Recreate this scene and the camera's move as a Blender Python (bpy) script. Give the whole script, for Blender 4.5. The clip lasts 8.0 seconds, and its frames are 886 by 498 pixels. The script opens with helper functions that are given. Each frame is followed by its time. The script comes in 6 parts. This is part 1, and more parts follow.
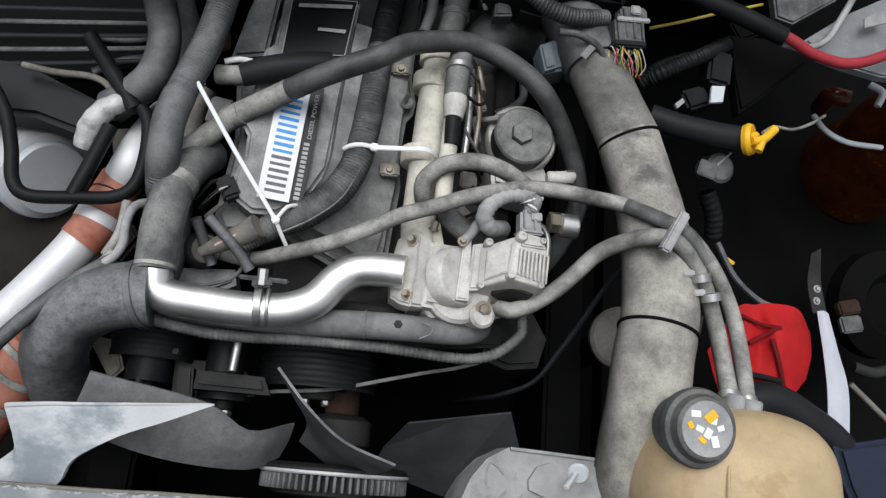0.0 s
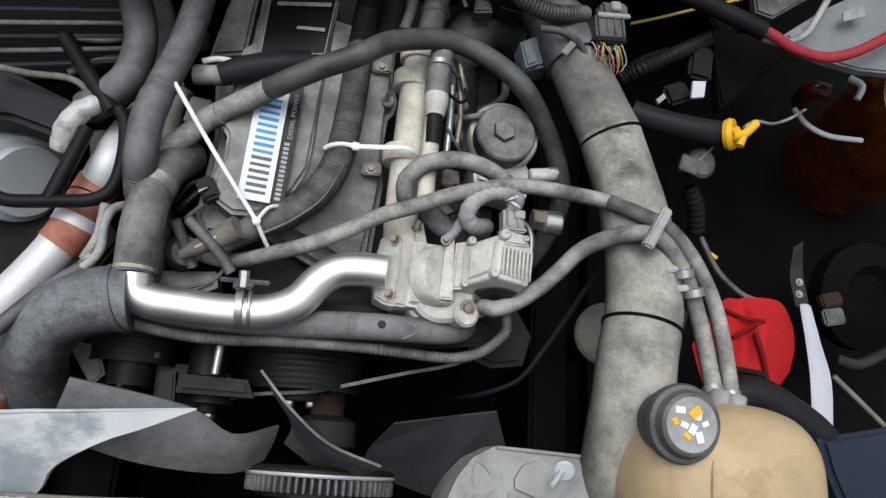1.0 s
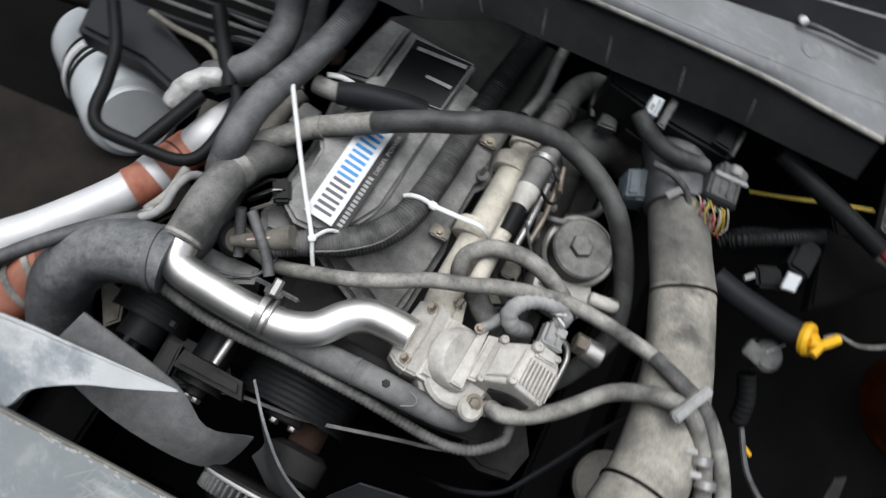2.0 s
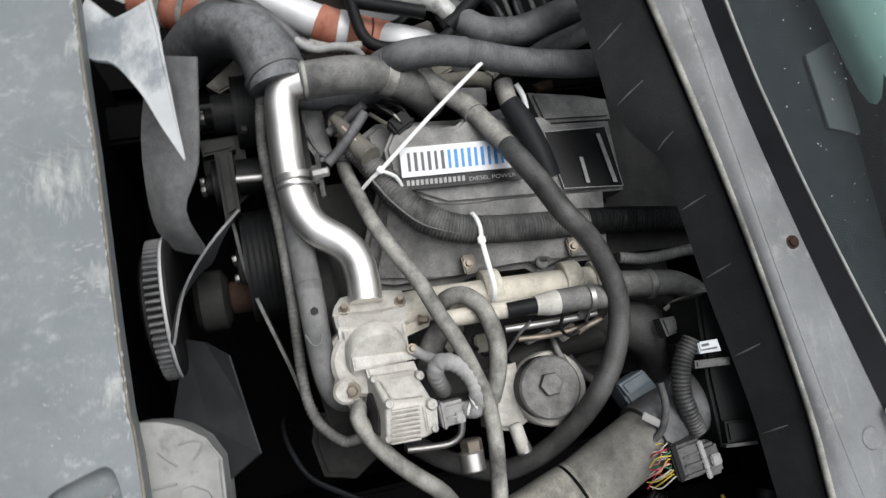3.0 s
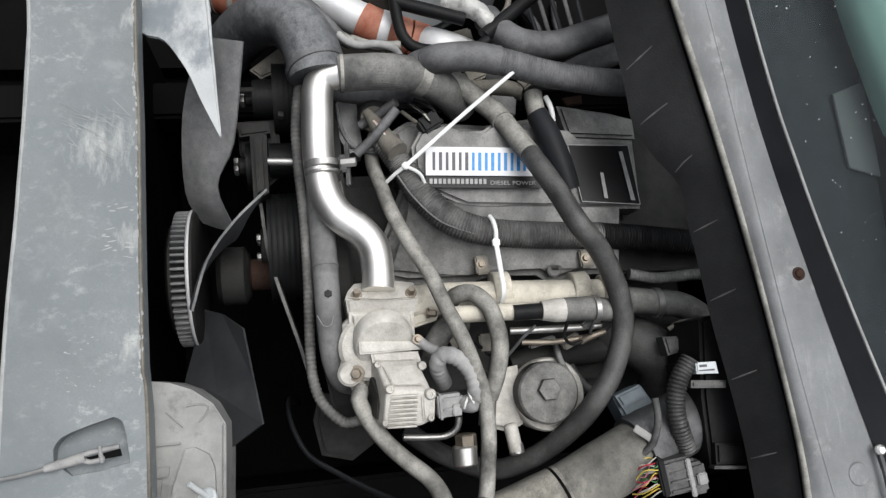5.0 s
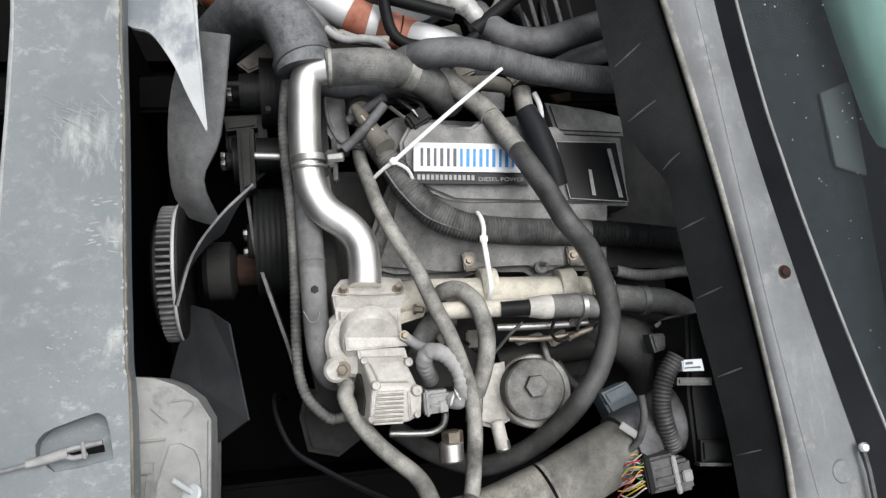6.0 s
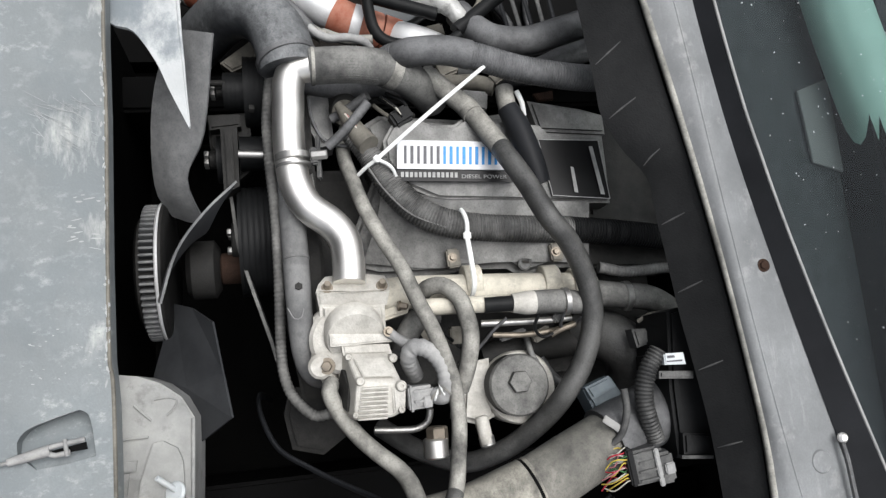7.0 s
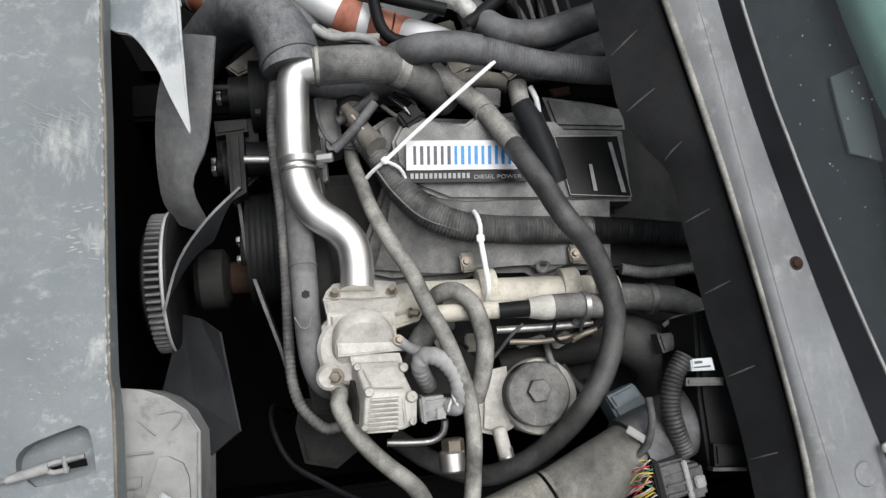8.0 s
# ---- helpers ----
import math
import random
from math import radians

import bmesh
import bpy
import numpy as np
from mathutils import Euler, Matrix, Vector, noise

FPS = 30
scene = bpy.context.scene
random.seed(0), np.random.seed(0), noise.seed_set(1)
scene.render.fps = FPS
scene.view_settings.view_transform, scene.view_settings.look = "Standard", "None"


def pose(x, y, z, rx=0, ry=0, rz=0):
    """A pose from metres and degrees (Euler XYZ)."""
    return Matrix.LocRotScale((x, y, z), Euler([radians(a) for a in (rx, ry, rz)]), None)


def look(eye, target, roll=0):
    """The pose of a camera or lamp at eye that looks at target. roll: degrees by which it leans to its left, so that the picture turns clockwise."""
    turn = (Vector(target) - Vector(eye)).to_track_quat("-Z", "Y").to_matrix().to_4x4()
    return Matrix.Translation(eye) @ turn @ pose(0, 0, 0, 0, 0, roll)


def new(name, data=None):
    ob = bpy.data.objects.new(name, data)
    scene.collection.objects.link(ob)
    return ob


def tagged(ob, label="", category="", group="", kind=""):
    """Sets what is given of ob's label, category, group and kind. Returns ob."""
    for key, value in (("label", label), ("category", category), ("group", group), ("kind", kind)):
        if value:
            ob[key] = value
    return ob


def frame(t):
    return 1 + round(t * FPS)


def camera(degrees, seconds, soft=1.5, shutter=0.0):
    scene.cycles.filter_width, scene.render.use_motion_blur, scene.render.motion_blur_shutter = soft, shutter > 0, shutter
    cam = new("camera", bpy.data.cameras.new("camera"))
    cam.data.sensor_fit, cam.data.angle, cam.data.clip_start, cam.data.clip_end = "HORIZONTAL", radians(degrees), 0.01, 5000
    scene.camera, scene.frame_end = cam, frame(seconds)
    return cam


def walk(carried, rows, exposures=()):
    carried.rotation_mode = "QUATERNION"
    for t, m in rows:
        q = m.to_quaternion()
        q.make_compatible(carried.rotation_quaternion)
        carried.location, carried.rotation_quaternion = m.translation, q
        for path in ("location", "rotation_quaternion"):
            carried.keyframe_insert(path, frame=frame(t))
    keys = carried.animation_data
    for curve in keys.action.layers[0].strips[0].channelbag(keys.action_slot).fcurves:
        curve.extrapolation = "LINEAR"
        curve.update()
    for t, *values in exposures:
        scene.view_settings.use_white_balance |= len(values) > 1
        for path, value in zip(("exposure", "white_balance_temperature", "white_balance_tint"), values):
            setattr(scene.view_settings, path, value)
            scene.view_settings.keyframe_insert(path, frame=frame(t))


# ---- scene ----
cam = camera(61.33, 8.0, soft=1.35, shutter=0.3)
# seconds, place in metres, turn in degrees
PATH = [
    (0.0, -0.0358, -0.3027, 2.3589, 15.99, -8.49, 4.43),
    (0.5, -0.0336, -0.3012, 2.3562, 15.99, -8.81, 3.54),
    (1.0, -0.0305, -0.2960, 2.3547, 15.85, -9.29, 3.37),
    (1.5, -0.0277, -0.2987, 2.3453, 15.66, -9.94, 4.65),
    (1.7, -0.0145, -0.2784, 2.3327, 14.48, -10.35, 9.84),
    (1.8, -0.0078, -0.2717, 2.3403, 13.87, -10.43, 14.60),
    (1.9, -0.0017, -0.2525, 2.3455, 14.09, -9.34, 21.66),
    (2.0, 0.0126, -0.2493, 2.3479, 16.65, -9.65, 26.75),
    (2.1, 0.0287, -0.2170, 2.3516, 16.48, -9.28, 32.75),
    (2.2, 0.0304, -0.2085, 2.3577, 16.17, -10.31, 40.02),
    (3.3, 0.2078, -0.1190, 2.4000, 9.93, -10.50, 83.87),
    (3.5, 0.2175, -0.1255, 2.4028, 10.05, -10.44, 84.84),
    (4.0, 0.2132, -0.1251, 2.4186, 10.22, -9.80, 84.76),
    (5.5, 0.1891, -0.1213, 2.4350, 10.08, -10.32, 85.05),
    (6.0, 0.1937, -0.1174, 2.4319, 9.91, -10.77, 85.11),
    (6.5, 0.2060, -0.1132, 2.4314, 10.36, -11.23, 84.45),
    (7.0, 0.2128, -0.1161, 2.4360, 10.56, -11.78, 84.60),
    (7.5, 0.2111, -0.1032, 2.4387, 10.88, -11.28, 84.52),
    (7.7, 0.2066, -0.0952, 2.4315, 10.59, -10.67, 84.71),
    (8.0, 0.2133, -0.0666, 2.3909, 11.22, -8.85, 84.00),
]
walk(cam, [(t, pose(x, y, z, rx, ry, rz)) for t, x, y, z, rx, ry, rz in PATH],
     [(0.0, 0.24, 6250, 10), (1.5, 0.24, 6250, 10), (2.0, 0.33, 6350, 10), (3.5, 0.36, 6500, 10), (5.5, 0.42, 6500, 10), (6.0, 0.52, 6500, 10), (7.0, 0.62, 6500, 10), (7.5, 0.47, 6500, 10), (8.0, 0.40, 6500, 10)])
# ---- end of path ----
# ---- world and light ----
world = bpy.data.worlds.new("overcast_sky")
scene.world = world
world.use_nodes = True
wn = world.node_tree.nodes
sky = wn.new("ShaderNodeTexSky")
sky.sky_type = "NISHITA"
sky.sun_disc = False
sky.sun_elevation = radians(75)
sky.sun_rotation = radians(-45)
sky.air_density = 1.0
sky.dust_density = 4.0
sky.ozone_density = 1.0
cool = wn.new("ShaderNodeHueSaturation")
cool.inputs["Saturation"].default_value = 0.25
world.node_tree.links.new(sky.outputs[0], cool.inputs["Color"])
world.node_tree.links.new(cool.outputs[0], wn["Background"].inputs[0])
wn["Background"].inputs[1].default_value = 0.13
sun = new("sun", bpy.data.lights.new("sun", "SUN"))
sun.data.energy, sun.data.angle, sun.data.color = 1.5, radians(48), (0.985, 0.99, 1.0)
sun.matrix_world = look((-0.55, 0.55, 3.0), (0, 0, 0))


# ---- materials ----
def mat(name, base, rough=0.6, metal=0.0, dust=0.0, dust_col=(0.36, 0.34, 0.29), scale=12.0, vary=0.25, bump=0.15, fine=320.0, spots=0.0, spot_col=(0.55, 0.54, 0.5), per_piece=0.0, up=0.55, spec=0.22, streak=0.0, streak_dir=(40.0, 7.0, 7.0), stain=0.0, stain_col=(0.03, 0.03, 0.029), stain_at=0.52, patches=(), patch_col=(0.6, 0.6, 0.58), patch_dir=(12.0, 12.0, 12.0), patch_soft=0.14, patch_amount=0.8, dust_soft=0.02):
    """Surface with large stains, fine grain, dust settled on upward faces and worn spots."""
    m = bpy.data.materials.new(name)
    m.use_nodes = True
    n, l = m.node_tree.nodes, m.node_tree.links
    b = n["Principled BSDF"]
    b.inputs["Metallic"].default_value = metal
    b.inputs["Specular IOR Level"].default_value = 0.5 if metal > 0.5 else spec
    tc = n.new("ShaderNodeTexCoord")
    big = n.new("ShaderNodeTexNoise")
    big.inputs["Scale"].default_value, big.inputs["Detail"].default_value, big.inputs["Roughness"].default_value = scale, 6.0, 0.62
    small = n.new("ShaderNodeTexNoise")
    small.inputs["Scale"].default_value, small.inputs["Detail"].default_value = fine, 4.0
    geo = n.new("ShaderNodeNewGeometry")
    l.new(geo.outputs["Position"], big.inputs["Vector"])
    l.new(geo.outputs["Position"], small.inputs["Vector"])

    def ramp(src, a, c):
        r = n.new("ShaderNodeMapRange")
        r.inputs["From Min"].default_value, r.inputs["From Max"].default_value = a, c
        l.new(src, r.inputs["Value"])
        return r.outputs[0]

    def mix(fac, a, c):
        x = n.new("ShaderNodeMix")
        x.data_type = "RGBA"
        if isinstance(fac, float):
            x.inputs[0].default_value = fac
        else:
            l.new(fac, x.inputs[0])
        for k, v in ((6, a), (7, c)):
            if isinstance(v, tuple):
                x.inputs[k].default_value = (*v, 1)
            else:
                l.new(v, x.inputs[k])
        return x.outputs[2]

    def mul(a, c):
        x = n.new("ShaderNodeMath")
        x.operation = "MULTIPLY"
        for k, v in ((0, a), (1, c)):
            if isinstance(v, float):
                x.inputs[k].default_value = v
            else:
                l.new(v, x.inputs[k])
        return x.outputs[0]

    dark = tuple(c * (1 - vary) for c in base)
    light = tuple(min(1.0, c * (1 + vary)) for c in base)
    col = mix(ramp(big.outputs[0], 0.3, 0.7), dark, light)
    col = mix(mul(ramp(small.outputs[0], 0.3, 0.7), 0.3), col, dark)
    if per_piece:
        inf = n.new("ShaderNodeObjectInfo")
        col = mix(mul(inf.outputs["Random"], per_piece), col, dark)
    if spots:
        sp = n.new("ShaderNodeTexNoise")
        sp.inputs["Scale"].default_value, sp.inputs["Detail"].default_value, sp.inputs["Roughness"].default_value = scale * 2.2, 8.0, 0.7
        l.new(geo.outputs["Position"], sp.inputs["Vector"])
        col = mix(mul(ramp(sp.outputs[0], 0.57, 0.66), spots), col, spot_col)
    if streak:
        mp = n.new("ShaderNodeMapping")
        mp.inputs["Scale"].default_value = streak_dir
        mp.inputs["Rotation"].default_value = (0, 0, 0.5)
        l.new(geo.outputs["Position"], mp.inputs["Vector"])
        sn = n.new("ShaderNodeTexNoise")
        sn.inputs["Scale"].default_value, sn.inputs["Detail"].default_value, sn.inputs["Roughness"].default_value = 3.0, 9.0, 0.75
        l.new(mp.outputs[0], sn.inputs["Vector"])
        col = mix(mul(mul(ramp(sn.outputs[0], 0.54, 0.7), ramp(big.outputs[0], 0.42, 0.6)), streak), col, spot_col)
    rg = rough
    if dust:
        sep = n.new("ShaderNodeSeparateXYZ")
        l.new(geo.outputs["Normal"], sep.inputs[0])
        midn = n.new("ShaderNodeTexNoise")
        midn.inputs["Scale"].default_value, midn.inputs["Detail"].default_value, midn.inputs["Roughness"].default_value = scale * 6.0, 8.0, 0.75
        l.new(geo.outputs["Position"], midn.inputs["Vector"])
        fac = mul(mul(ramp(sep.outputs["Z"], -0.2, up + 0.4), ramp(big.outputs[0], 0.25, 0.58)), dust)
        fac = mul(fac, ramp(midn.outputs[0], dust_soft, 0.56))
        speck = ramp(small.outputs[0], -0.2, 0.5)
        fac = mul(fac, speck)
        col = mix(fac, col, dust_col)
        r = n.new("ShaderNodeMapRange")
        r.inputs["To Min"].default_value, r.inputs["To Max"].default_value = rough, 0.92
        l.new(fac, r.inputs["Value"])
        l.new(r.outputs[0], b.inputs["Roughness"])
        if metal:
            q = n.new("ShaderNodeMapRange")
            q.inputs["To Min"].default_value, q.inputs["To Max"].default_value = metal, 0.0
            l.new(fac, q.inputs["Value"])
            l.new(q.outputs[0], b.inputs["Metallic"])
    else:
        r = n.new("ShaderNodeMapRange")
        r.inputs["To Min"].default_value, r.inputs["To Max"].default_value = max(0.03, rg * 0.8), min(1.0, rg * 1.2)
        l.new(big.outputs[0], r.inputs["Value"])
        l.new(r.outputs[0], b.inputs["Roughness"])
    if stain:
        st = n.new("ShaderNodeTexNoise")
        st.inputs["Scale"].default_value, st.inputs["Detail"].default_value, st.inputs["Roughness"].default_value = scale * 1.7, 9.0, 0.68
        so = n.new("ShaderNodeVectorMath")
        so.inputs[1].default_value = (3.1, 7.7, 1.3)
        l.new(geo.outputs["Position"], so.inputs[0])
        l.new(so.outputs[0], st.inputs["Vector"])
        col = mix(mul(ramp(st.outputs[0], stain_at, stain_at + 0.07), stain), col, stain_col)
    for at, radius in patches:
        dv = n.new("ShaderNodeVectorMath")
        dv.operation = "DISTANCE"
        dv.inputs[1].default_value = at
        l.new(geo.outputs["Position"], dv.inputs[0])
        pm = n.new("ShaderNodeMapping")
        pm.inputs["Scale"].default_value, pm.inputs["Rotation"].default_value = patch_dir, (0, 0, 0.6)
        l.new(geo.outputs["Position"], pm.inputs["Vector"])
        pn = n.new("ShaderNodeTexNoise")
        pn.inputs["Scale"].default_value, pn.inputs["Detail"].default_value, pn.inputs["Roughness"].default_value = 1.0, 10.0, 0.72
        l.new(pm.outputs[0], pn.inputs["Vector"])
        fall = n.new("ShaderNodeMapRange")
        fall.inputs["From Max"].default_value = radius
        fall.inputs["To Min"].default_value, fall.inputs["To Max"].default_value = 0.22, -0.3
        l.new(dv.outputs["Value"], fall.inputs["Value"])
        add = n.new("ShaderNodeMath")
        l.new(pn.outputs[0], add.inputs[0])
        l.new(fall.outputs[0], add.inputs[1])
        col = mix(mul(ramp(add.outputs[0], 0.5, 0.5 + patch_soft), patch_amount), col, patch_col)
    l.new(col, b.inputs["Base Color"])
    if bump:
        b0 = n.new("ShaderNodeBump")
        b0.inputs["Strength"].default_value, b0.inputs["Distance"].default_value = bump * 0.8, 0.006
        l.new(big.outputs[0], b0.inputs["Height"])
        bp = n.new("ShaderNodeBump")
        bp.inputs["Strength"].default_value, bp.inputs["Distance"].default_value = bump, 0.002
        l.new(small.outputs[0], bp.inputs["Height"])
        l.new(b0.outputs[0], bp.inputs["Normal"])
        l.new(bp.outputs[0], b.inputs["Normal"])
    return m


RUBBER = mat("dusty_rubber", (0.013, 0.0135, 0.014), 0.6, dust=0.54, dust_col=(0.39, 0.385, 0.36), scale=16, bump=0.2, stain=0.22, stain_col=(0.03, 0.03, 0.03), stain_at=0.5, dust_soft=-0.7, spec=0.4)
RUBBER_GREY = mat("grey_dusty_rubber", (0.035, 0.035, 0.034), 0.7, dust=0.9, dust_col=(0.45, 0.438, 0.395), scale=14, bump=0.35, stain=0.25, stain_col=(0.07, 0.069, 0.066), stain_at=0.52, dust_soft=-0.7)
RUBBER_BLACK = mat("black_rubber", (0.012, 0.0125, 0.0135), 0.42, dust=0.55, dust_col=(0.28, 0.282, 0.285), scale=13, bump=0.25, dust_soft=-0.4, spec=0.4)
LOOM = mat("corrugated_loom", (0.009, 0.009, 0.009), 0.5, dust=0.62, dust_col=(0.3, 0.297, 0.285), scale=18, bump=0.2, dust_soft=-0.7, spec=0.4)
COVER = mat("dusty_cover_plastic", (0.014, 0.0145, 0.015), 0.38, dust=0.85, dust_col=(0.37, 0.367, 0.35), scale=9, bump=0.2, stain=0.28, stain_col=(0.04, 0.04, 0.04), stain_at=0.5, dust_soft=-0.7, spec=0.5)
BLACKPL = mat("black_plastic", (0.006, 0.0065, 0.007), 0.45, dust=0.1, dust_col=(0.09, 0.09, 0.088), scale=11, spec=0.12)
GREYPL = mat("grey_plastic", (0.17, 0.173, 0.175), 0.6, dust=0.8, dust_col=(0.42, 0.415, 0.4), scale=12)
FAN_PL = mat("fan_plastic", (0.055, 0.058, 0.063), 0.55, dust=0.65, dust_col=(0.33, 0.33, 0.322), scale=7, bump=0.05, up=0.62)
SHROUD = mat("sun_bleached_shroud", (0.47, 0.485, 0.485), 0.6, dust=0.0, scale=9, vary=0.12, spots=0.35, spot_col=(0.42, 0.45, 0.47), streak=0.3, patches=(((-0.368, -0.301, 1.232), 0.10), ((-0.425, -0.344, 1.215), 0.10), ((-0.335, -0.275, 1.240), 0.05), ((-0.441, -0.319, 1.205), 0.12), ((-0.346, -0.288, 1.215), 0.1)), patch_col=(0.2, 0.225, 0.24), patch_dir=(7.0, 12.0, 7.0), patch_soft=0.22, patch_amount=0.92)
CAST = mat("dusty_cast_aluminium", (0.41, 0.392, 0.355), 0.6, metal=0.15, dust=0.85, dust_col=(0.665, 0.65, 0.6), scale=20, vary=0.22, bump=0.3, spots=0.0, spot_col=(0.33, 0.32, 0.28), stain=0.22, stain_col=(0.3, 0.285, 0.25), stain_at=0.5)
RAILM = mat("sandy_cast_aluminium", (0.44, 0.415, 0.35), 0.65, metal=0.15, dust=0.9, dust_col=(0.68, 0.64, 0.54), scale=16, vary=0.25, bump=0.3, spots=0.0, spot_col=(0.25, 0.24, 0.2), stain=0.35, stain_col=(0.22, 0.21, 0.185), stain_at=0.5)
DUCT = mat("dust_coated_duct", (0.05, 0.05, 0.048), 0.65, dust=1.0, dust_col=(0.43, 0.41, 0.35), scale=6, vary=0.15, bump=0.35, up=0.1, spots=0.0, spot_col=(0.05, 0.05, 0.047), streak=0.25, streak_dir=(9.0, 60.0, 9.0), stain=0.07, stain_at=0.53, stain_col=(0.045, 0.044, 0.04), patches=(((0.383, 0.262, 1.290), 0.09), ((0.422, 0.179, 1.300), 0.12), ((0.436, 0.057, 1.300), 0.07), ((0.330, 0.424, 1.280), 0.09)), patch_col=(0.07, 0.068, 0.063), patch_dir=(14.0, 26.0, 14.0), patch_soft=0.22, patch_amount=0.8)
DUCT_UP = mat("thinly_dusted_duct", (0.05, 0.05, 0.048), 0.65, dust=0.85, dust_col=(0.31, 0.298, 0.26), scale=6, vary=0.15, bump=0.35, up=0.1, spots=0.0, spot_col=(0.05, 0.05, 0.047), streak=0.25, streak_dir=(9.0, 60.0, 9.0), stain=0.07, stain_at=0.53, stain_col=(0.045, 0.044, 0.04), patches=(((0.383, 0.262, 1.290), 0.09), ((0.422, 0.179, 1.300), 0.12), ((0.436, 0.057, 1.300), 0.07), ((0.330, 0.424, 1.280), 0.09)), patch_col=(0.07, 0.068, 0.063), patch_dir=(14.0, 26.0, 14.0), patch_soft=0.22, patch_amount=0.8)
STEEL = mat("polished_steel", (0.88, 0.86, 0.82), 0.42, metal=1.0, scale=14, vary=0.12, bump=0.08)
ZINC = mat("zinc_plated_steel", (0.4, 0.395, 0.38), 0.45, metal=0.9, scale=30, vary=0.2, bump=0.1)
BOLTM = mat("weathered_bolt", (0.26, 0.225, 0.18), 0.5, metal=0.7, scale=40, vary=0.35, bump=0.1)
RUST = mat("rusty_iron", (0.035, 0.02, 0.014), 0.85, metal=0.2, scale=30, vary=0.5, bump=0.5)
IRON = mat("oily_dark_iron", (0.011, 0.011, 0.011), 0.5, dust=0.2, dust_col=(0.12, 0.116, 0.106), scale=14, bump=0.3, spec=0.15)
# Near-black base that carries the shade of the deep gaps.
DEEP = mat("gap_shade_black", (0.004, 0.004, 0.004), 0.6, dust=0.0, dust_col=(0.06, 0.058, 0.05), scale=8, spec=0.05)
PAINT = mat("worn_grey_paint", (0.198, 0.216, 0.221), 0.5, scale=4, vary=0.2, spots=0.2, spot_col=(0.43, 0.45, 0.44), bump=0.12, streak=0.8, streak_dir=(22.0, 14.0, 7.0), stain=0.25, stain_col=(0.14, 0.165, 0.178), stain_at=0.5, patches=(((-0.191, -0.414, 1.270), 0.12), ((-0.046, -0.372, 1.270), 0.05), ((-0.397, -0.363, 1.270), 0.05), ((0.113, -0.374, 1.270), 0.05)), patch_col=(0.47, 0.48, 0.46), patch_dir=(26.0, 80.0, 40.0), patch_soft=0.3, patch_amount=0.75)
COWLP = mat("grey_cowl_paint", (0.19, 0.197, 0.2), 0.42, scale=7, vary=0.3, spots=0.3, spot_col=(0.42, 0.42, 0.41), bump=0.06, streak=0.35, streak_dir=(6.0, 40.0, 7.0))
TRIM = mat("black_trim_rubber", (0.016, 0.017, 0.019), 0.5, scale=10, vary=0.25, bump=0.05, spec=0.12)
NYLON = mat("white_nylon", (0.75, 0.76, 0.74), 0.4, scale=30, vary=0.06, bump=0.0)
LABELW = mat("white_label_vinyl", (0.7, 0.71, 0.72), 0.35, scale=20, vary=0.07, bump=0.0)
LABELK = mat("black_label_vinyl", (0.006, 0.006, 0.0065), 0.4, scale=20, vary=0.2, bump=0.0)
INKGREY = mat("dark_grey_ink", (0.1, 0.1, 0.11), 0.4, scale=60, vary=0.3, bump=0.0)
INKBLUE = mat("blue_ink", (0.05, 0.27, 0.62), 0.4, scale=60, vary=0.2, bump=0.0)
INKWHITE = mat("pale_ink", (0.36, 0.36, 0.35), 0.5, scale=60, vary=0.3, bump=0.0)
ORANGE = mat("orange_silicone", (0.36, 0.1, 0.055), 0.55, scale=24, vary=0.3, dust=0.5, dust_col=(0.4, 0.28, 0.22))
ALU = mat("brushed_aluminium", (0.7, 0.705, 0.71), 0.45, metal=0.4, scale=12, vary=0.15, dust=0.4, dust_col=(0.46, 0.455, 0.44))
RED = mat("red_fabric", (0.4, 0.01, 0.011), 0.75, scale=14, vary=0.3, bump=0.1)
REDW = mat("red_cable", (0.32, 0.03, 0.04), 0.5, scale=30, vary=0.2, bump=0.0)
YELLOW = mat("yellow_plastic", (0.75, 0.42, 0.02), 0.45, scale=20, vary=0.12, bump=0.0)
TANK = mat("aged_tan_plastic", (0.46, 0.345, 0.2), 0.42, scale=7, vary=0.22, spots=0.4, spot_col=(0.28, 0.2, 0.11), bump=0.08, stain=0.4, stain_col=(0.32, 0.2, 0.09), stain_at=0.54)
CAPM = mat("grey_cap_plastic", (0.045, 0.047, 0.05), 0.5, scale=20, vary=0.15, dust=0.3)
PALE = mat("pale_grey_metal", (0.5, 0.53, 0.54), 0.45, metal=0.1, scale=6, vary=0.12, spots=0.4, spot_col=(0.62, 0.63, 0.62))
WHITEP = mat("chalky_white_paint", (0.46, 0.47, 0.51), 0.6, scale=15, vary=0.1, spots=0.2, spot_col=(0.3, 0.3, 0.3))
AMBER = mat("dark_amber_plastic", (0.055, 0.014, 0.0035), 0.16, scale=9, vary=0.7, bump=0.1, spots=0.5, spot_col=(0.16, 0.07, 0.015))
NAVY = mat("navy_cloth", (0.018, 0.024, 0.04), 0.8, scale=14, vary=0.2)
ASPHALT = mat("dark_asphalt", (0.03, 0.03, 0.028), 0.9, scale=3, vary=0.35, bump=0.6, fine=90, spec=0.1)
# Near-black base: shade low in the bay is put into the colour.
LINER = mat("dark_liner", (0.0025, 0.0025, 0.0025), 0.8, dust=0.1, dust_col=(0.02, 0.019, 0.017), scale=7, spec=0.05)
DASH = mat("dark_dashboard", (0.06, 0.063, 0.066), 0.75, scale=40, vary=0.3, bump=0.3, spots=0.12, spot_col=(0.06, 0.06, 0.06), spec=0.1)
